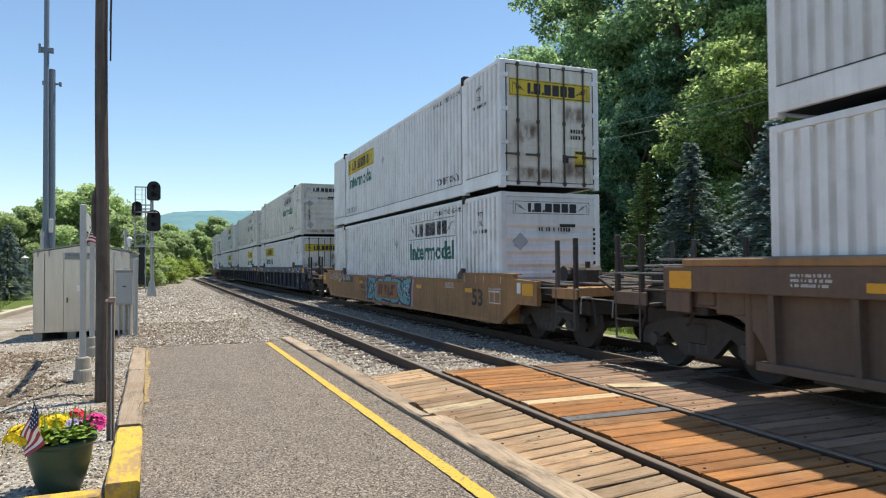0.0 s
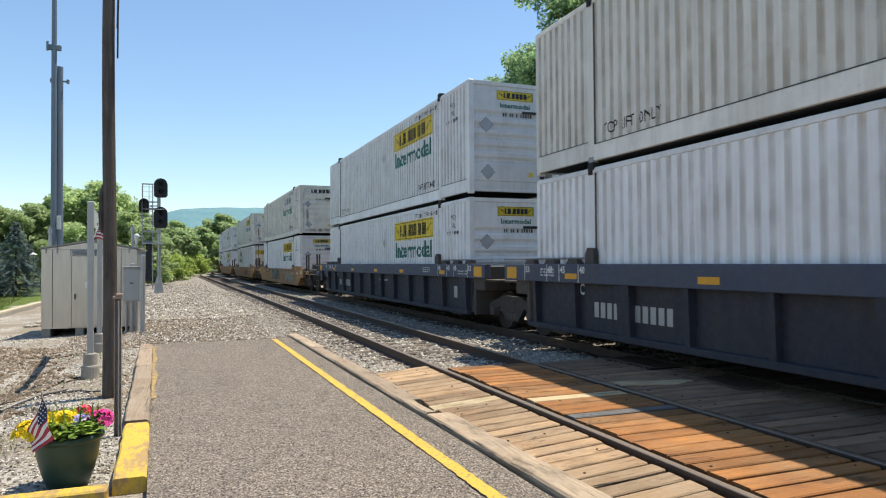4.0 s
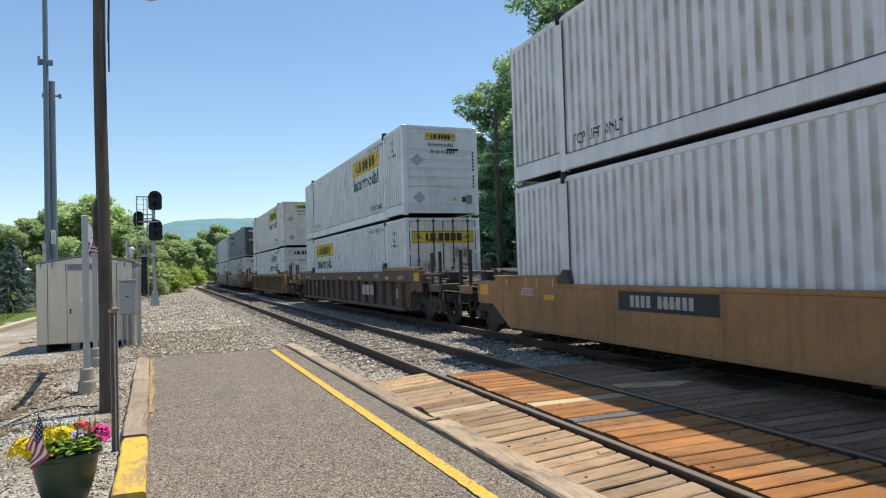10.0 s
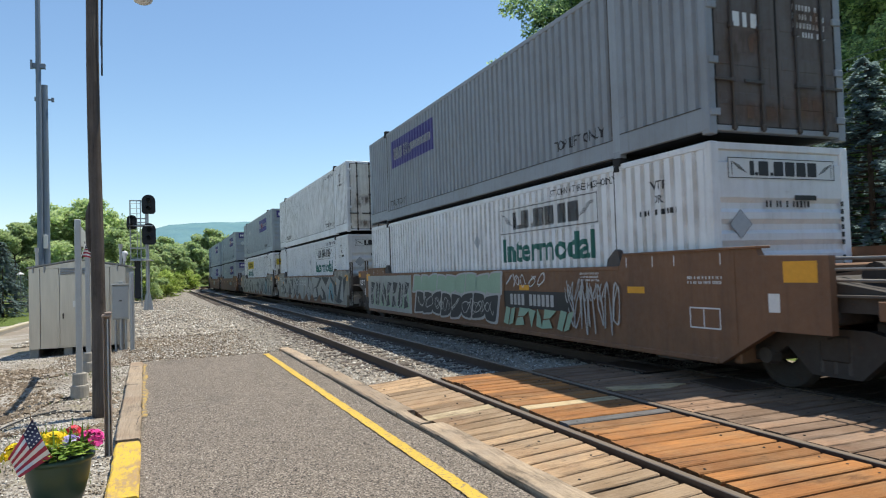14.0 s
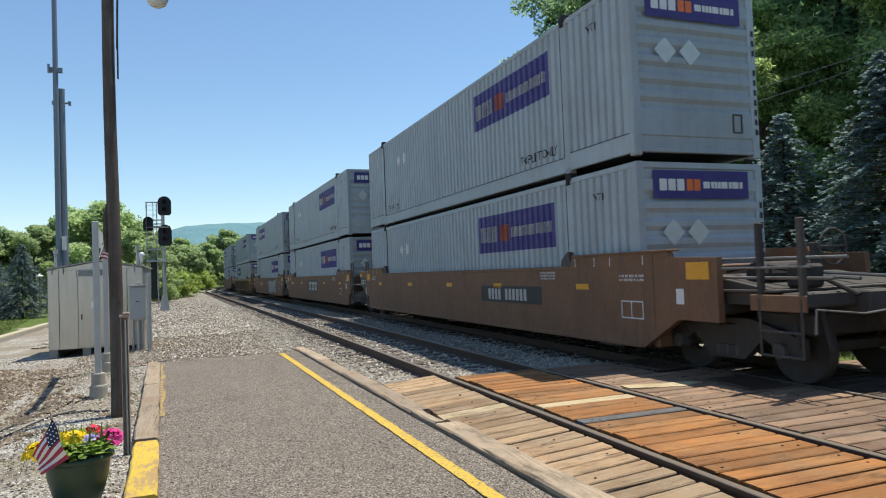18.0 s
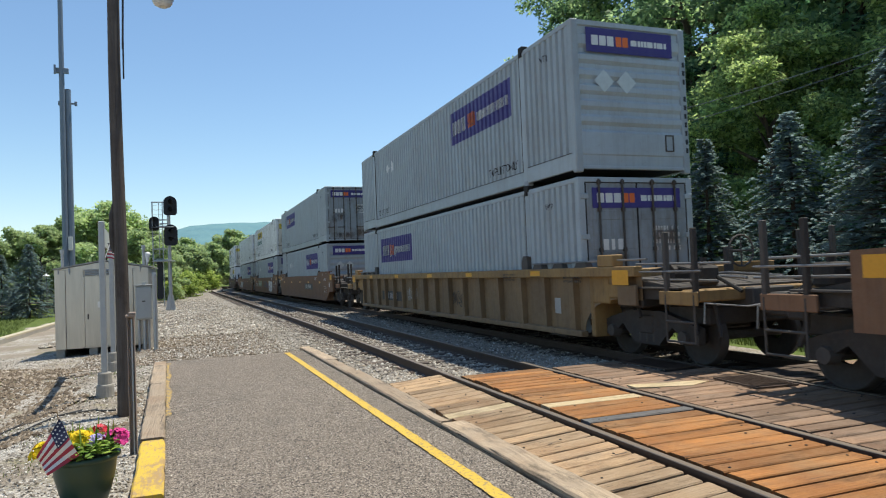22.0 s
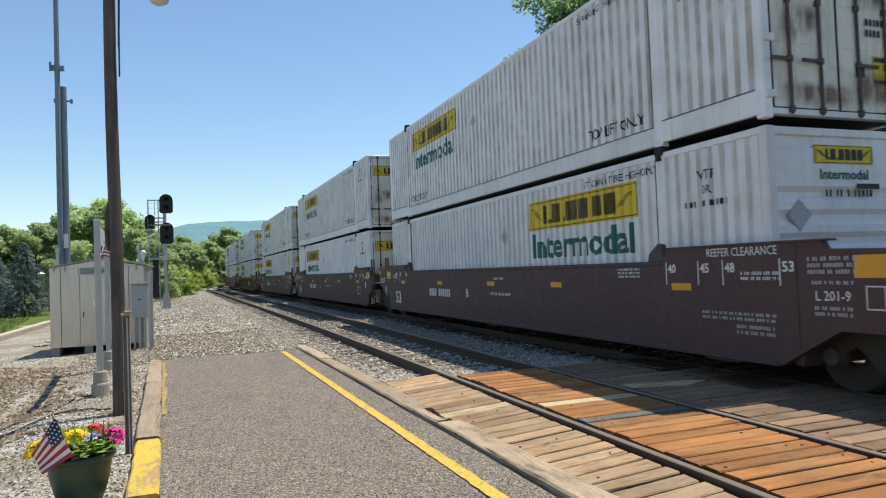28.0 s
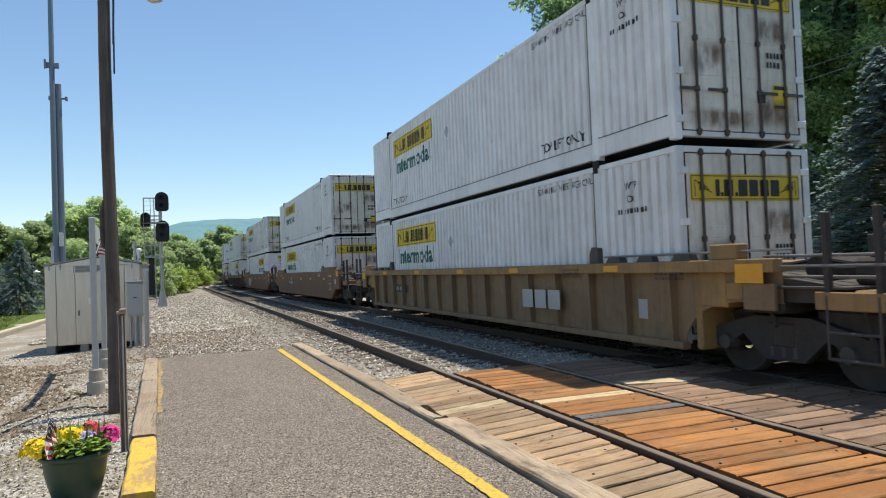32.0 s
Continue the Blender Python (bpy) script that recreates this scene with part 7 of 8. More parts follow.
for px, py in ((-1.5, 11.85), (-1.76, 15.2)):
    p = thing("steel_post", "square galvanised steel post on a round concrete footing", "post", pose(px, py, GY), group="steel posts by the pole")
    part("shaft", Geo().box(-0.044, 0.044, -0.044, 0.044, 0.0, 2.78, 0.01), GALV, p)
    if py < 13:
        part("sign_panel", Geo().prism([(0.0, 0.05), (-0.24, 3.3), (-0.26, 3.3), (-0.02, 0.05)], 2, 2.42, 2.74), SIGN_GREY, p, "narrow pale sign panel seen edge-on")
    part("footing", Geo().lathe([(0.135, -0.12), (0.13, 0.16), (0.125, 0.19), (0.105, 0.2), (0.1, 0.37), (0.09, 0.385), (0.0, 0.388)], 18), CONCRETE, p, "stained round concrete footing")
for k2, (x0, y0, x1, y1) in enumerate(((-1.62, 11.9, -3.9, 8.9), (-1.7, 10.7, -2.5, 9.6), (-1.25, 10.6, -1.7, 10.65))):
    cable = thing("ground_cable", "dark cable lying loose on the stony ground", "cable", group="loose cables")
    pts = []
    for i in range(15):
        t = i / 14
        x, y = x0 + (x1 - x0) * t + 0.05 * math.sin(t * 9 + k2), y0 + (y1 - y0) * t + 0.07 * math.sin(t * 7 + 2 * k2)
        pts.append((x, y, ground_height(x, y) + 0.012))
    part("sheath", Geo().tube(pts, 0.016, 6), WIRE, cable)
flag2 = thing("post_flag", "small striped flag hanging from the steel post", "flag", pose(-1.44, 12.55, GY + 2.42))
part("flag_stick", Geo().tube([(-0.06, -0.55, -0.3), (-0.02, 0.0, 0.05)], 0.006, 6), GALV, flag2)
flag_parts(flag2, 0.3, 0.25, lambda u, q: (-0.06 + 0.22 * u + 0.02 * math.sin(q * 5), 0.02 * math.sin(u * 8) - 0.05 * u, 0.05 - 0.2 * u * u - 0.26 * q * (1 - 0.25 * u)))

# equipment shelter
sh = thing("equipment_shelter", "grey sheet-metal railway equipment shelter with low gable roof", "shelter", pose(-3.55, 19.3, GY))
W2, D2, EAVE, RIDGE = 2.2, 3.2, 2.17, 2.36
for xa, xb in ((0.0, 0.25), (0.25, 0.66), (0.66, 1.4), (1.4, 1.82), (1.82, W2)):
    part("wall_panel", Geo().box(xa + 0.003, xb - 0.003, 0.0, 0.04, 0.16, EAVE, 0.006), SHELTER, sh)
part("gable", Geo().prism([(0, EAVE), (W2, EAVE), (W2 / 2 + 0.05, RIDGE)], 1, 0.0, 0.04), SHELTER, sh)
for nm, x0 in (("side_wall", 0.0), ("side_wall", W2 - 0.04)):
    for y in np.arange(0.04, D2 - 0.05, D2 / 7):
        part("wall_panel", Geo().box(x0 + 0.001, x0 + 0.039, y + 0.003, min(y + D2 / 7 - 0.003, D2), 0.16, EAVE, 0.006), SHELTER, sh)
part("back_wall", Geo().box(0, W2, D2, D2 + 0.04, 0.16, EAVE, 0.01), SHELTER, sh)
for x0, x1 in ((-0.03, W2 / 2 + 0.05), (W2 / 2 + 0.05, W2 + 0.05)):
    z0, z1 = (EAVE + 0.01, RIDGE + 0.02) if x0 < 0 else (RIDGE + 0.02, EAVE + 0.01)
    g = Geo()
    v = [(x0, -0.05, z0), (x1, -0.05, z1), (x1, D2 + 0.08, z1), (x0, D2 + 0.08, z0)]
    v += [(x, y, z + 0.035) for x, y, z in v]
    g.faces(v, [(3, 2, 1, 0), (4, 5, 6, 7), (0, 1, 5, 4), (1, 2, 6, 5), (2, 3, 7, 6), (3, 0, 4, 7)])
    part("roof_panel", g, SHELTER_DARK, sh)
door = part("shelter_door", Geo().box(0.68, 1.36, -0.025, 0.0, 0.2, 2.0, 0.008), SHELTER, sh, "plain grey door with a lever handle")
part("handle", Geo().tube([(0.76, -0.03, 1.02), (0.76, -0.07, 1.02), (0.76, -0.07, 0.9)], 0.014, 6), GRIME, door)
part("notice", Geo().box(0.98, 1.12, -0.031, -0.026, 1.18, 1.34), WHITE_INK, door, "small pale notice")
louvre = part("louvre", Geo().box(0.69, 1.38, -0.012, -0.001, 2.01, 2.16, 0.004), SHELTER_DARK, sh, "pale louvred vent over the door")
for zc in (2.025, 2.065, 2.105, 2.14):
    part("louvre_slat", Geo().prism([(-0.03, zc), (-0.012, zc + 0.022), (-0.012, zc + 0.028), (-0.033, zc + 0.006)], 0, 0.7, 1.37), BOX_GREY, louvre)
part("door_frame", Geo().box(0.62, 0.68, -0.03, 0.0, 0.18, 2.0, 0.006).box(1.36, 1.42, -0.03, 0.0, 0.18, 2.0, 0.006), SHELTER, sh)
for x in (0.0, 0.75, 1.4, 2.0):
    part("support_block", Geo().box(x, x + 0.2, 0.05, D2 - 0.05, -0.12, 0.17, 0.015), CONCRETE, sh)
for x, y, h in ((0.12, 0.4, 0.55), (2.05, 0.5, 0.62), (1.98, 2.6, 0.45)):
    part("vent_pipe", Geo().tube([(x, y, EAVE), (x, y, EAVE + h)], 0.035, 8).tube([(x, y, EAVE + h - 0.12), (x, y, EAVE + h)], 0.05, 8), GALV, sh)
part("globe", Geo().lathe([(0.0, 0.09), (0.06, 0.07), (0.085, 0.0), (0.05, -0.06), (0.03, -0.2)], 14, center=(2.1, 1.2, EAVE + 0.38)), GLASS, sh, "white dome on a short stem", smooth=True)
g = Geo()
for q in (0.1, 0.35, 2.0):
    g.tube([(q, -0.02, EAVE - 0.1), (q, -0.02, EAVE + 0.06)], 0.02, 6)
part("lifting_eye", g, GALV, sh)

jb = thing("junction_box", "grey steel electrical box on two legs", "electrical box", pose(-1.46, 19.0, GY))
body = part("box_body", Geo().box(-0.2, 0.2, 0.0, 0.24, 0.82, 1.7, 0.015), BOX_GREY, jb)
part("box_door", Geo().box(-0.185, 0.185, -0.02, 0.0, 0.86, 1.66, 0.01), BOX_GREY, body)
part("box_handle", Geo().box(-0.04, 0.04, -0.035, -0.02, 1.28, 1.31, 0.005), GRIME, body)
part("box_hood", Geo().box(-0.22, 0.22, -0.05, 0.27, 1.7, 1.725, 0.006).box(-0.04, 0.06, 0.05, 0.15, 1.725, 1.8, 0.01), BOX_GREY, body)
for x in (-0.13, 0.0, 0.11):
    part("leg", Geo().tube([(x, 0.1, -0.1), (x, 0.1, 0.84)], 0.03 if x else 0.045, 8), GALV, jb)
tp = thing("pipe_post", "plain galvanised pipe post with a cap", "post", pose(-1.19, 18.9, GY))
part("pipe", Geo().tube([(0, 0, -0.1), (0, 0, 1.98)], 0.055, 12), GALV, tp, smooth=False)
part("pipe_cap", Geo().tube([(0, 0, 1.98), (0, 0, 2.03)], [0.062, 0.05], 12), GALV, tp)

# railway signal
sg = thing("railway_signal", "galvanised signal mast with three black signal heads and ladder cage", "railway signal", pose(-1.97, 46.0, -0.25))
part("mast", Geo().tube([(0, 0, 0), (0, 0, 6.95)], [0.12, 0.1], 12), GALV, sg)
part("mast_base", Geo().prism([(-0.3, 0), (0.3, 0), (0.14, 1.0), (-0.14, 1.0)], 1, -0.1, 0.1), GALV, sg)


def signal_head(x, z0, z1, w):
    pts, r = [], w / 2
    for i in range(9):
        a = math.pi * i / 8
        pts.append((x + r * math.cos(a), z1 - r + r * math.sin(a)))
    pts += [(x - r, z0 + 0.12), (x - r + 0.12, z0), (x + r - 0.12, z0), (x + r, z0 + 0.12)]
    h = part("signal_head", Geo().prism(pts, 1, -0.34, -0.3), SIGNAL_BLACK, sg, "black oblong signal backboard")
    for zc in ((z0 + z1) / 2 + 0.28, (z0 + z1) / 2 - 0.22):
        part("lens_hood", Geo().tube([(x, -0.34, zc), (x, -0.62, zc - 0.02)], 0.13, 12, caps=False), SIGNAL_BLACK, h)
    part("head_bracket", Geo().tube([(x, -0.3, (z0 + z1) / 2), (0, 0, (z0 + z1) / 2)], 0.04, 6), GALV, h)


signal_head(0.12, 6.02, 7.24, 0.8)
signal_head(0.12, 4.1, 5.44, 0.8)
signal_head(-0.84, 5.05, 5.95, 0.6)
for q in (-0.95, -0.36):
    part("ladder_rail", Geo().box(q - 0.03, q + 0.03, -0.03, 0.03, 0.3 if q > -0.5 else 0.0, 6.88, 0.006), GALV, sg)
for i in range(21):
    part("rung", Geo().tube([(-0.95, 0, 0.5 + i * 0.31), (-0.36, 0, 0.5 + i * 0.31)], 0.014, 5), GALV, sg)
for z in (3.2, 3.9, 5.35, 5.75, 6.88):
    part("cage_bar", Geo().box(-0.98, 0.06, -0.045, -0.005, z - 0.04, z + 0.04, 0.006), GALV, sg)
for z in (3.2, 5.35):
    part("service_platform", Geo().box(-1.0, 0.35, -0.5, 0.3, z - 0.1, z - 0.06, 0.006), GALV, sg)
for q in (-0.95, -0.55):
    part("cage_bar", Geo().tube([(q, -0.4, 3.2), (q, -0.4, 6.88)], 0.02, 5), GALV, sg)
part("relay_case", Geo().box(-0.75, -0.42, -0.1, 0.25, 0.75, 3.1, 0.02), SIGNAL_BLACK, sg, "tall dark relay case")

m1 = thing("radio_mast", "tall slender blue-grey steel radio mast", "mast", pose(-8.5, 50, -0.4))
part("mast_shaft", Geo().tube([(0, 0, 0), (0, 0, 16.2), (0, 0, 34)], [0.18, 0.16, 0.12], 14), MAST, m1)
part("mast_collar", Geo().box(-0.42, 0.42, -0.12, 0.12, 16.1, 16.45, 0.03).tube([(-0.36, -0.2, 16.0), (-0.36, -0.2, 16.6)], 0.07, 8), MAST, m1)
m2 = thing("light_mast", "shorter thick steel mast with side brackets", "mast", pose(-8.22, 50.3, -0.4))
part("mast_shaft", Geo().tube([(0, 0, 0), (0, 0, 15.1)], [0.25, 0.2], 14), MAST, m2)
part("mast_collar", Geo().box(-0.5, 0.5, -0.05, 0.05, 14.1, 14.22, 0.02).box(-0.56, -0.4, -0.1, 0.1, 14.02, 14.3, 0.02).box(0.4, 0.56, -0.1, 0.1, 14.02, 14.3, 0.02), MAST, m2)
part("pale_box", Geo().box(-0.1, 0.16, -0.4, -0.25, 4.3, 5.2, 0.02), LAMP_SHELL, m2)

# kerb, fence and lamp across the gravel lot
kerb = tagged(part("kerb", Geo().box(-7.0, -6.72, 22, 37.5, -0.5, -0.2, 0.03), CONCRETE), "pale worn concrete kerb along the gravel lot", "kerb", kind="structure")
part("kerb_paint", Geo().box(-7.003, -6.717, 28, 37.3, -0.26, -0.197), plain("faded cream kerb paint", (0.5, 0.43, 0.3), 0.8), kerb)
fence = thing("rail_fence", "dark wooden post-and-rail fence on the grass", "fence", pose(-12.5, 42, -0.35))
for i in range(9):
    p = part("fence_post", Geo().box(-0.06, 0.06, -0.06, 0.06, -0.2, 1.0, 0.01), POLE_WOOD, fence, at=pose(0.35 * i, 2.4 * i, 0))
for i in range(8):
    for z in (0.42, 0.82):
        part("fence_rail", Geo().tube([(0.35 * i, 2.4 * i, z), (0.35 * i + 0.35, 2.4 * i + 2.4, z)], 0.045, 6), POLE_WOOD, fence)
lamp = thing("garden_lamp", "post lamp with a small white cap far across the lot", "lamp", pose(-10.6, 55, -0.3))
part("lamp_post", Geo().tube([(0, 0, 0), (0, 0, 2.6)], 0.05, 8), GRIME, lamp)
part("lamp_cap", Geo().lathe([(0.0, 0.22), (0.26, 0.02), (0.24, 0.0), (0.0, 0.02)], 14, center=(0, 0, 2.6)), WHITE_INK, lamp)

# far side of the tracks: pole with lamp, wires
up = thing("street_lamp", "dark wooden pole with a pale floodlight, beyond the train", "street lamp", pose(18.2, 37.8, -0.5))
part("shaft", Geo().tube([(0, 0, 0), (0, 0, 12.0)], [0.17, 0.12], 10), POLE_WOOD, up)
part("lamp_arm", Geo().tube([(0, 0, 9.9), (-0.8, -0.2, 10.3), (-1.3, -0.3, 10.25)], 0.04, 6), GALV, up)
part("floodlight", Geo().box(-1.85, -1.3, -0.55, -0.1, 10.05, 10.35, 0.06), LAMP_SHELL, up)


def wire(a, b, sag, name):
    pts = [Vector(a).lerp(Vector(b), i / 14) - Vector((0, 0, sag * 4 * (i / 14) * (1 - i / 14))) for i in range(15)]
    return part(name, Geo().tube(pts, 0.011, 5), WIRE_PALE)


for a, b, s in (((15.4, 37.5, 9.1), (19.2, 6.0, 7.9), 1.1), ((15.6, 37.5, 8.5), (19.2, 6.0, 7.85), 1.3)):
    tagged(wire(a, b, s, "overhead_wire"), "thin grey overhead wire sagging before the trees", "wire", group="overhead wires")
pr = thing("wire_pole", "dark wooden pole that carries the wires", "utility pole", pose(19.3, 6.0, -0.5))
part("shaft", Geo().tube([(0, 0, 0), (0, 0, 10.2)], [0.17, 0.12], 10), POLE_WOOD, pr)

# ---- trees and grass ----
def broad_tree(seed, height, spread, leaf_mat, leaves, leaf, label, low=0.25, name="tree"):
    """Tapered trunk, forking limbs, and a crown of leaf clumps with gaps."""
    rnd = random.Random(seed)
    top = thing(name, label, "tree", group="trees by the railway")
    g = Geo()
    r0 = height * 0.018
    trunk_pts = [(rnd.uniform(-0.1, 0.1) * i * 0.3, rnd.uniform(-0.1, 0.1) * i * 0.3, height * 0.13 * i) for i in range(6)]
    g.tube(trunk_pts, [r0 * (1.25 - 0.17 * i) for i in range(6)], 9)
    tips = []
    n = 15
    for i in range(n):
        t = low + (0.92 - low) * (i + rnd.random()) / n
        a = i * 2.4 + rnd.uniform(-0.4, 0.4)
        reach = spread * (0.5 + 0.5 * math.sin(math.pi * min(1, (t - low) / (1 - low) * 0.85 + 0.18))) * rnd.uniform(0.72, 1.08)
        z0 = height * min(t * 0.78, 0.64)
        base = Vector((0, 0, z0))
        tip = Vector((math.cos(a) * reach, math.sin(a) * reach, height * t))
        mid = base.lerp(tip, 0.5) + Vector((0, 0, height * 0.02))
        g.tube([base, mid, tip], [r0 * 0.42, r0 * 0.25, r0 * 0.08], 6)
        tips += [(tip, 1.0), (mid.lerp(tip, 0.5) + rand_dir(rnd) * spread * 0.14, 0.9), (mid + rand_dir(rnd, 0, 1) * spread * 0.12, 0.75)]
    tips += [(Vector((rnd.uniform(-0.25, 0.25) * spread, rnd.uniform(-0.25, 0.25) * spread, height * rnd.uniform(0.82, 0.96))), 0.95) for _ in range(6)]
    part("trunk", g, BARK, top)
    g = Geo()
    per = max(1, leaves // (len(tips) * 5))
    for c, size in tips:
        for _ in range(5):
            cc = c + rand_dir(rnd) * spread * 0.17 * size
            rr = spread * rnd.uniform(0.09, 0.17) * size
            for _ in range(per):
                d = rand_dir(rnd, -0.75, 1.0)
                p = cc + Vector((d.x * rr * 1.25, d.y * rr * 1.25, d.z * rr * 0.8)) * (rnd.random() ** 0.4)
                fd = (d + rand_dir(rnd) * 0.9 + Vector((0, 0, -0.25))).normalized()
                up = (Vector((0, 0, 1)) + rand_dir(rnd) * 0.7).normalized()
                s = fd.cross(up)
                if s.length < 0.1:
                    continue
                s = s.normalized() * leaf * rnd.uniform(0.32, 0.5)
                l2 = fd * leaf * rnd.uniform(0.7, 1.3)
                n0 = len(g.v)
                g.v += [tuple(p - l2 * 0.1 + s), tuple(p + l2 * 0.9 - up * leaf * 0.12), tuple(p + l2 * 0.25 - s * 1.3)]
                g.f.append((n0, n0 + 1, n0 + 2))
                g.m.append(0)
    part("crown", g, leaf_mat, top)
    return top


def spruce(seed, height, spread, mat, label):
    """A conifer: whorls of drooping branches clad in needle sprays."""
    rnd = random.Random(seed)
    top = thing("spruce_tree", label, "conifer", group="spruces beyond the train")
    part("trunk", Geo().tube([(0, 0, 0), (0, 0, height * 0.97)], [height * 0.017, height * 0.003], 8), BARK, top)
    g, wood = Geo(), Geo()
    z = height * 0.04
    while z < height * 0.985:
        f = 1 - z / height
        reach = spread * (f ** 0.85) * (1.0 if z > height * 0.1 else 0.85) + 0.06
        n = max(5, int(11 * f + 4))
        for i in range(n):
            a = rnd.uniform(0, 6.283)
            ln = reach * rnd.uniform(0.72, 1.12)
            out = Vector((math.cos(a), math.sin(a), 0))
            side = Vector((-out.y, out.x, 0))
            wood.tube([(0, 0, z), tuple(out * ln * 0.8 + Vector((0, 0, z + ln * 0.02)))], [0.012, 0.004], 4, caps=False)
            steps = max(3, int(ln / 0.1))
            for k2 in range(steps):
                t = (k2 + rnd.random()) / steps
                if t < 0.22 and f > 0.3:
                    continue
                p = out * ln * t + Vector((0, 0, z + ln * (0.16 * t - 0.34 * t * t) + rnd.uniform(-0.03, 0.03)))
                for sgn in (-1, -0.5, 0, 0.5, 1):
                    d = (out * 0.75 + side * sgn * rnd.uniform(0.6, 1.0) + Vector((0, 0, rnd.uniform(-0.45, 0.25)))).normalized()
                    size = rnd.uniform(0.1, 0.19) * (0.7 + 0.5 * (1 - t))
                    w = d.cross(Vector((0, 0, 1)) + rand_dir(rnd) * 0.5)
                    if w.length < 0.05:
                        continue
                    w = w.normalized() * size * 0.3
                    n0 = len(g.v)
                    g.v += [tuple(p), tuple(p + d * size * 0.5 + w), tuple(p + d * size), tuple(p + d * size * 0.5 - w)]
                    g.f.append((n0, n0 + 1, n0 + 2, n0 + 3))
                    g.m.append(0)
        z += 0.075 + 0.1 * f
    part("branchwork", wood, BARK, top)
    part("needles", g, mat, top)
    return top


def put(ob, x, y, z, turn=0.0, size=1.0, copy=True):
    m = pose(x, y, z, 0, 0, turn) @ Matrix.Scale(size, 4)
    if copy:
        return copy_thing(ob, m @ Matrix.Scale(1 / ob.scale.x, 4))
    ob.matrix_basis = m
    return ob


SPRUCES = [
    (spruce(1, 6.8, 3.2, NEEDLE_BLUE, "large blue-green spruce on the grass beyond the tracks"), 14.7, 10.6),
    (spruce(2, 6.2, 2.8, NEEDLE_BLUE, "dense blue-green spruce beyond the tracks"), 15.5, 14.2),
    (spruce(3, 6.2, 2.3, NEEDLE_BLUE, "slim blue-green spruce beyond the tracks"), 15.9, 18.0),
    (spruce(4, 6.0, 2.0, NEEDLE_GREEN, "fresh green young spruce beyond the tracks"), 16.6, 21.2),
]
for ob, x, y in SPRUCES:
    put(ob, x, y, ground_height(x, y) - 0.05, copy=False)
# two more spruces, added out of view to close off reflections
put(SPRUCES[1][0], 15.2, 4.6, -0.5, 120, 1.1)
put(SPRUCES[0][0], 14.8, -1.5, -0.5, 70, 1.0)

WOOD = [
    broad_tree(11, 19.0, 5.2, LEAF, 52000, 0.205, "tall broad-leaved tree in full leaf behind the tracks"),
    broad_tree(12, 17.0, 5.6, LEAF, 52000, 0.205, "spreading dark green tree behind the tracks"),
    broad_tree(13, 10.5, 3.6, LEAF_MAPLE, 36000, 0.155, "sunlit olive-green maple at the wood's edge", 0.12),
    broad_tree(15, 10.5, 3.6, LEAF_SHADE, 34000, 0.165, "dense green tree at the wood's edge", 0.12),
    broad_tree(14, 3.4, 2.0, LEAF_SHADE, 10000, 0.16, "thick green shrub under the trees", 0.06, "shrub"),
    broad_tree(16, 11.0, 4.4, LEAF_SHADE, 34000, 0.25, "dark dense tree deep in the wood", 0.08),
]
spots = {
    0: [(31.0, 36, 0, 1.38), (33.0, 17, 80, 1.8), (36.0, 57, 200, 1.3), (31.5, 84, 60, 0.92)],
    1: [(31.5, 44, 0, 1.5), (32.5, 26, 150, 1.75), (34.8, 66, 100, 1.42), (34, 8.5, 200, 1.7), (29.0, 108, 30, 0.9), (28.0, 126, 200, 0.95)],
    2: [(20.6, 19.8, 0, 1.0), (21.4, 14.3, 60, 0.9), (24.8, 23.5, 40, 1.25), (25.0, 16.5, 200, 1.3), (24.6, 9.5, 90, 1.3), (21.5, 8.5, 150, 0.95)],
    3: [(21.0, 27.5, 130, 0.95), (25.5, 32, 100, 1.35), (21.8, 35, 220, 0.95), (22.4, 44, 20, 1.0), (23.0, 54, 100, 1.0), (26.0, 41, 300, 1.35), (26.5, 50, 0, 1.3), (23.5, 64, 40, 1.1), (24, 75, 90, 1.1), (24, 88, 190, 1.1), (23, 2.5, 20, 1.1)],
    5: [(39.0, 14, 0, 1.75), (38.5, 23, 70, 1.8), (38.0, 33, 140, 1.7), (37.5, 44, 20, 1.5)],
    4: [(20.0, 16, 0, 1.1), (19.8, 11.5, 40, 1.15), (20.4, 19.2, 80, 1.15), (20.6, 23.0, 120, 1.2), (20.5, 27, 160, 1.1), (20.8, 31, 200, 1.25), (21.2, 36.5, 240, 1.3), (21.4, 42.5, 280, 1.3), (22, 49.5, 320, 1.4), (22.5, 58, 0, 1.5), (19.8, 7.0, 50, 1.2), (23, 68, 70, 1.5), (22.5, 79, 20, 1.5), (22, 92, 20, 1.5), (24, 14, 0, 1.6), (24.5, 20, 50, 1.6), (25, 27, 90, 1.6), (25.5, 36, 140, 1.7), (26, 46, 140, 1.7)],
}
for kind, rows in spots.items():
    for i, (x, y, a, s) in enumerate(rows):
        put(WOOD[kind], x, y, ground_height(x, y) - 0.1, a, s, i > 0)

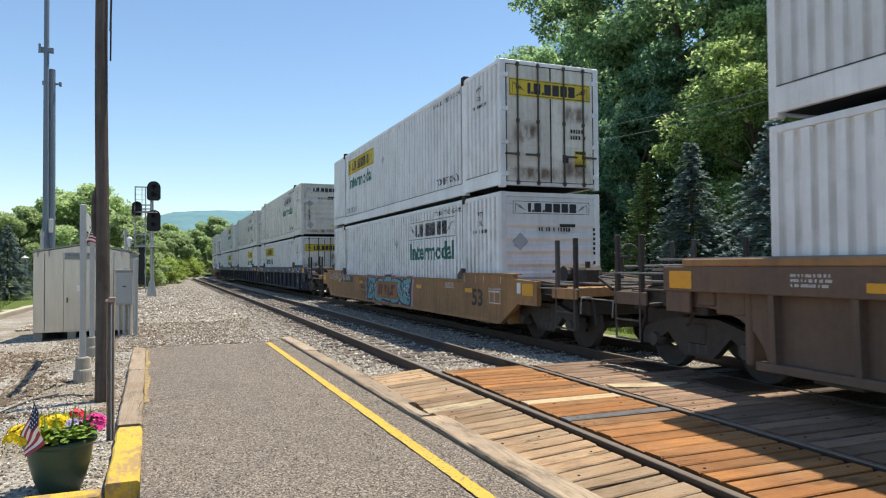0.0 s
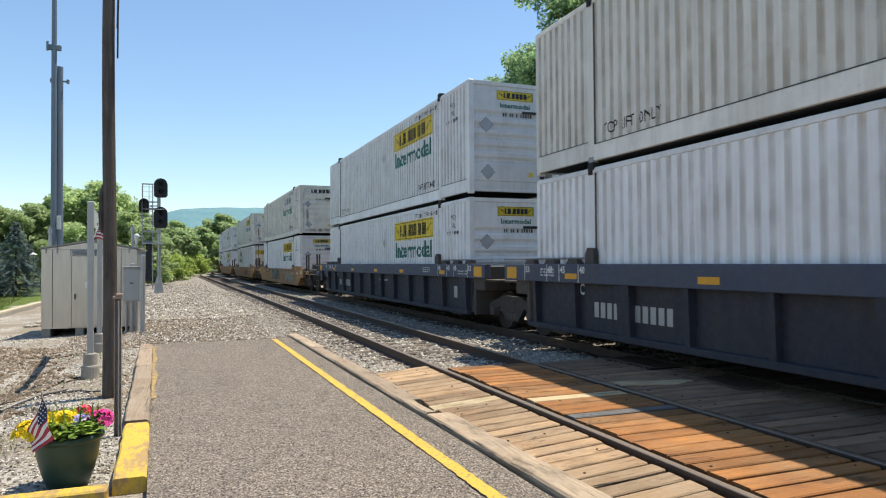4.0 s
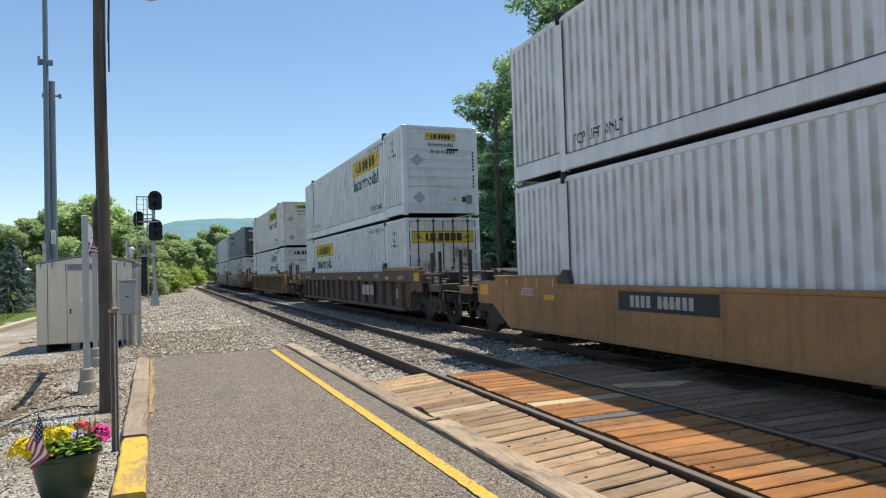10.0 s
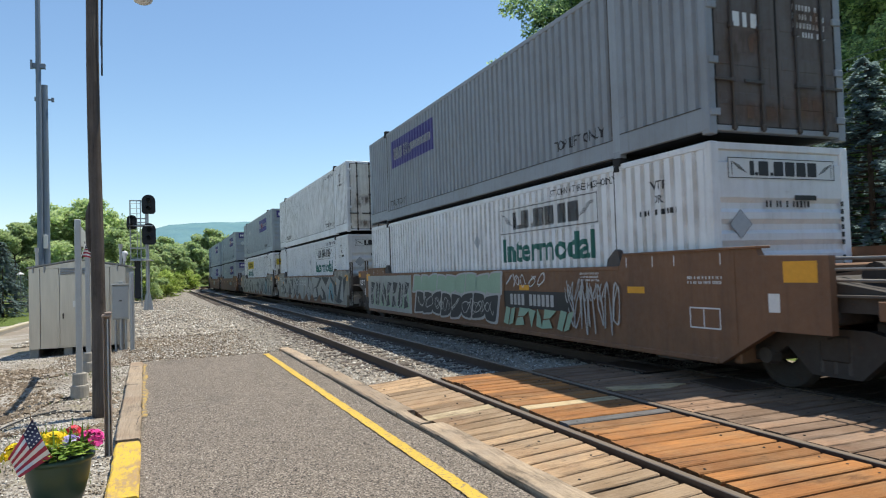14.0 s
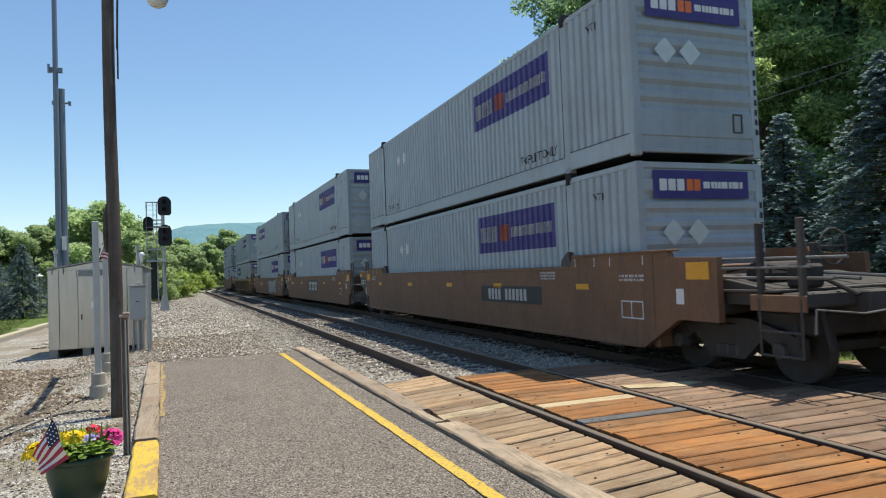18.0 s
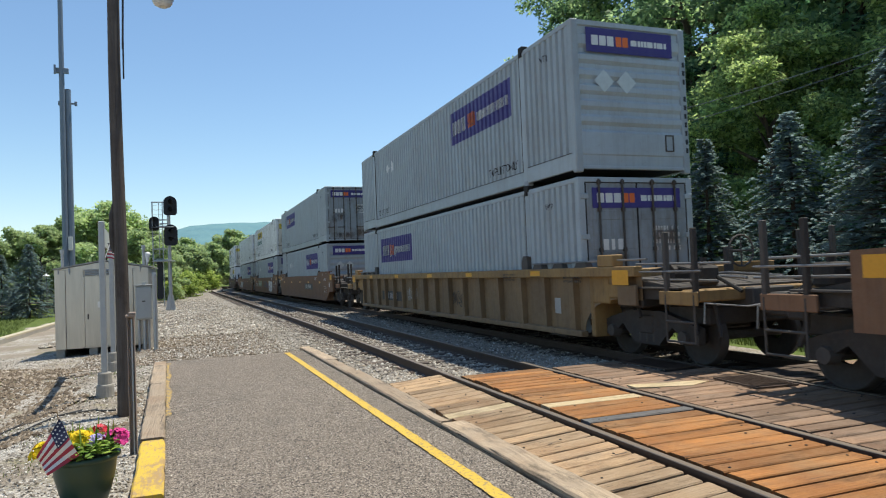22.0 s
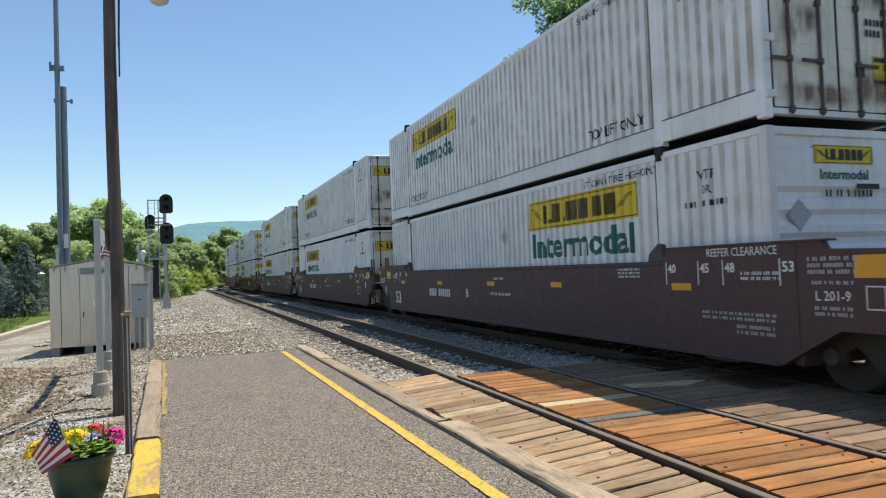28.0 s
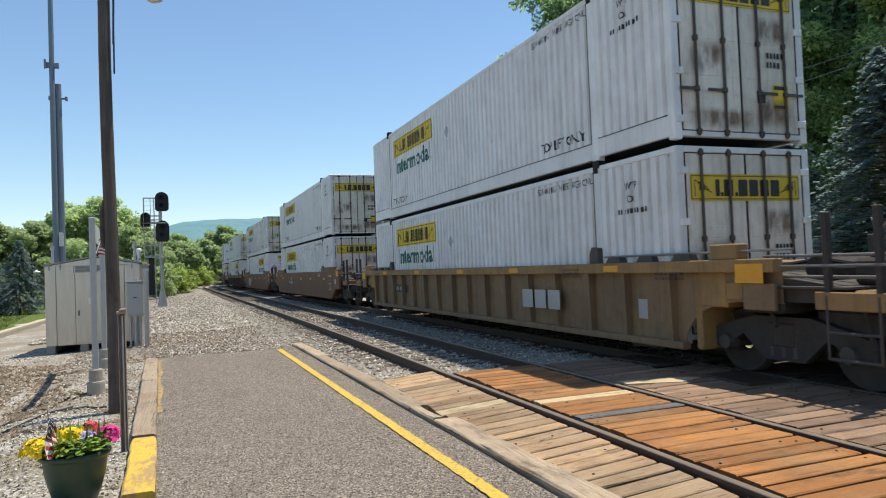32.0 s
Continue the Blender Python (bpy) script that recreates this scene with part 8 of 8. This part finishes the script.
FAR = [
    broad_tree(21, 9.4, 4.6, LEAF_FAR_HAZE, 28000, 0.31, "round-crowned green tree across the lot", 0.12),
    broad_tree(22, 8.0, 3.6, LEAF_FAR_HAZE, 14000, 0.42, "full green tree in the distance", 0.1),
    broad_tree(23, 2.6, 1.7, LEAF_LIGHT, 4500, 0.2, "bright green bush by the signal", 0.05, "shrub"),
]
far_spots = {
    0: [(-8.6, 70, 0, 1.0), (-13.5, 68, 60, 0.76), (-17.5, 66, 120, 0.72), (-4.8, 64, 200, 0.66), (-21, 70, 10, 0.9), (-11.2, 76, 90, 0.9), (-6.2, 78, 40, 0.86)],
    1: [(-1.5, 128, 0, 0.95), (2.2, 142, 90, 1.1), (-5.5, 120, 30, 1.0), (6.4, 152, 60, 1.5), (1.5, 168, 200, 1.3), (-9.5, 118, 20, 1.0), (9, 175, 20, 1.4), (-3, 150, 80, 1.3), (13, 190, 0, 1.5), (-14, 125, 0, 1.2), (4, 190, 0, 1.4), (20, 230, 0, 1.5), (28, 232, 0, 1.5), (36, 240, 0, 1.6), (-20, 110, 0, 1.2), (-28, 100, 0, 1.2), (-7.0, 100, 0, 0.8)],
    2: [(-3.1, 74, 0, 0.95), (-2.0, 82, 40, 1.1), (-4.8, 70, 80, 1.0), (-3.4, 90, 120, 1.2), (-0.8, 102, 10, 1.1), (-2.6, 112, 30, 1.3), (0.6, 126, 60, 1.4)],
}
for kind, rows in far_spots.items():
    for i, (x, y, a, s) in enumerate(rows):
        put(FAR[kind], x, y, ground_height(x, y) - 0.1, a, s, i > 0)
blue = put(SPRUCES[0][0], -10.4, 49.0, -0.4, 30, 0.7)
tagged(blue, "small blue spruce on the far lawn")
put(SPRUCES[0][0], -12.4, 51.0, -0.4, 130, 0.62)
put(SPRUCES[1][0], -13.6, 49.0, -0.4, 200, 0.62)

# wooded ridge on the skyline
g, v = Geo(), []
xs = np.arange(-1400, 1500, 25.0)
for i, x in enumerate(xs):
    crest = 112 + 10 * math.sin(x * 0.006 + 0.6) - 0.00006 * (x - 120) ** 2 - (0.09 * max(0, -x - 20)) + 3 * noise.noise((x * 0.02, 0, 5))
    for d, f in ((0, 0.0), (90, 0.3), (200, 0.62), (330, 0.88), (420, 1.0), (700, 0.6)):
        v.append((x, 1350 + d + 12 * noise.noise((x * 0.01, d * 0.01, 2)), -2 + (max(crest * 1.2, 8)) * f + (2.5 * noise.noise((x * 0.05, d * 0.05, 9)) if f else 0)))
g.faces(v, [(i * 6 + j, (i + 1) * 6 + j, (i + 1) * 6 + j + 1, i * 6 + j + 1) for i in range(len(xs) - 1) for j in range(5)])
tagged(part("backdrop_hill", g, HILL, smooth=True), "long low wooded ridge with blue haze in its colour", "hill", kind="structure")

# grass beside the far track and weeds in the dirt
def blades(name, count, place, size, mat, label, seed):
    rnd, g = random.Random(seed), Geo()
    for _ in range(count):
        x, y, z = place(rnd)
        a, h = rnd.uniform(0, 6.283), size * rnd.uniform(0.5, 1.2)
        w, lean = 0.09 * h + 0.003, rnd.uniform(0.1, 0.6) * h
        c, s = math.cos(a), math.sin(a)
        n0 = len(g.v)
        g.v += [(x - s * w, y + c * w, z), (x + s * w, y - c * w, z), (x + c * lean, y + s * lean, z + h)]
        g.f.append((n0, n0 + 1, n0 + 2))
        g.m.append(0)
    return tagged(part(name, g, mat), label, "grass", kind="stuff")


def on_verge(rnd):
    x, y = rnd.uniform(11.4, 17.5), rnd.uniform(4, 26)
    return x, y, ground_height(x, y) - 0.01


def on_weeds(rnd):
    while True:
        y = 5.2 + 11 * rnd.random()
        x = edge_left(y) - 0.4 - 5 * rnd.random()
        if noise.noise((x * 0.9, y * 0.9, 12.0)) > 0.1:
            return x, y, ground_height(x, y) - 0.005


def on_lawn(rnd):
    y = rnd.uniform(32, 60)
    x = -7.6 - 0.13 * (y - 32) - rnd.uniform(0, 6)
    return x, y, ground_height(x, y) - 0.01


blades("verge_grass", 26000, on_verge, 0.12, GRASS, "sunlit mown grass beyond the far track", 3)
blades("weeds", 5000, on_weeds, 0.035, GRASS, "thin dry weeds in the stony dirt", 4)
blades("lawn_grass", 16000, on_lawn, 0.12, GRASS, "bright lawn across the lot", 5)


motions()
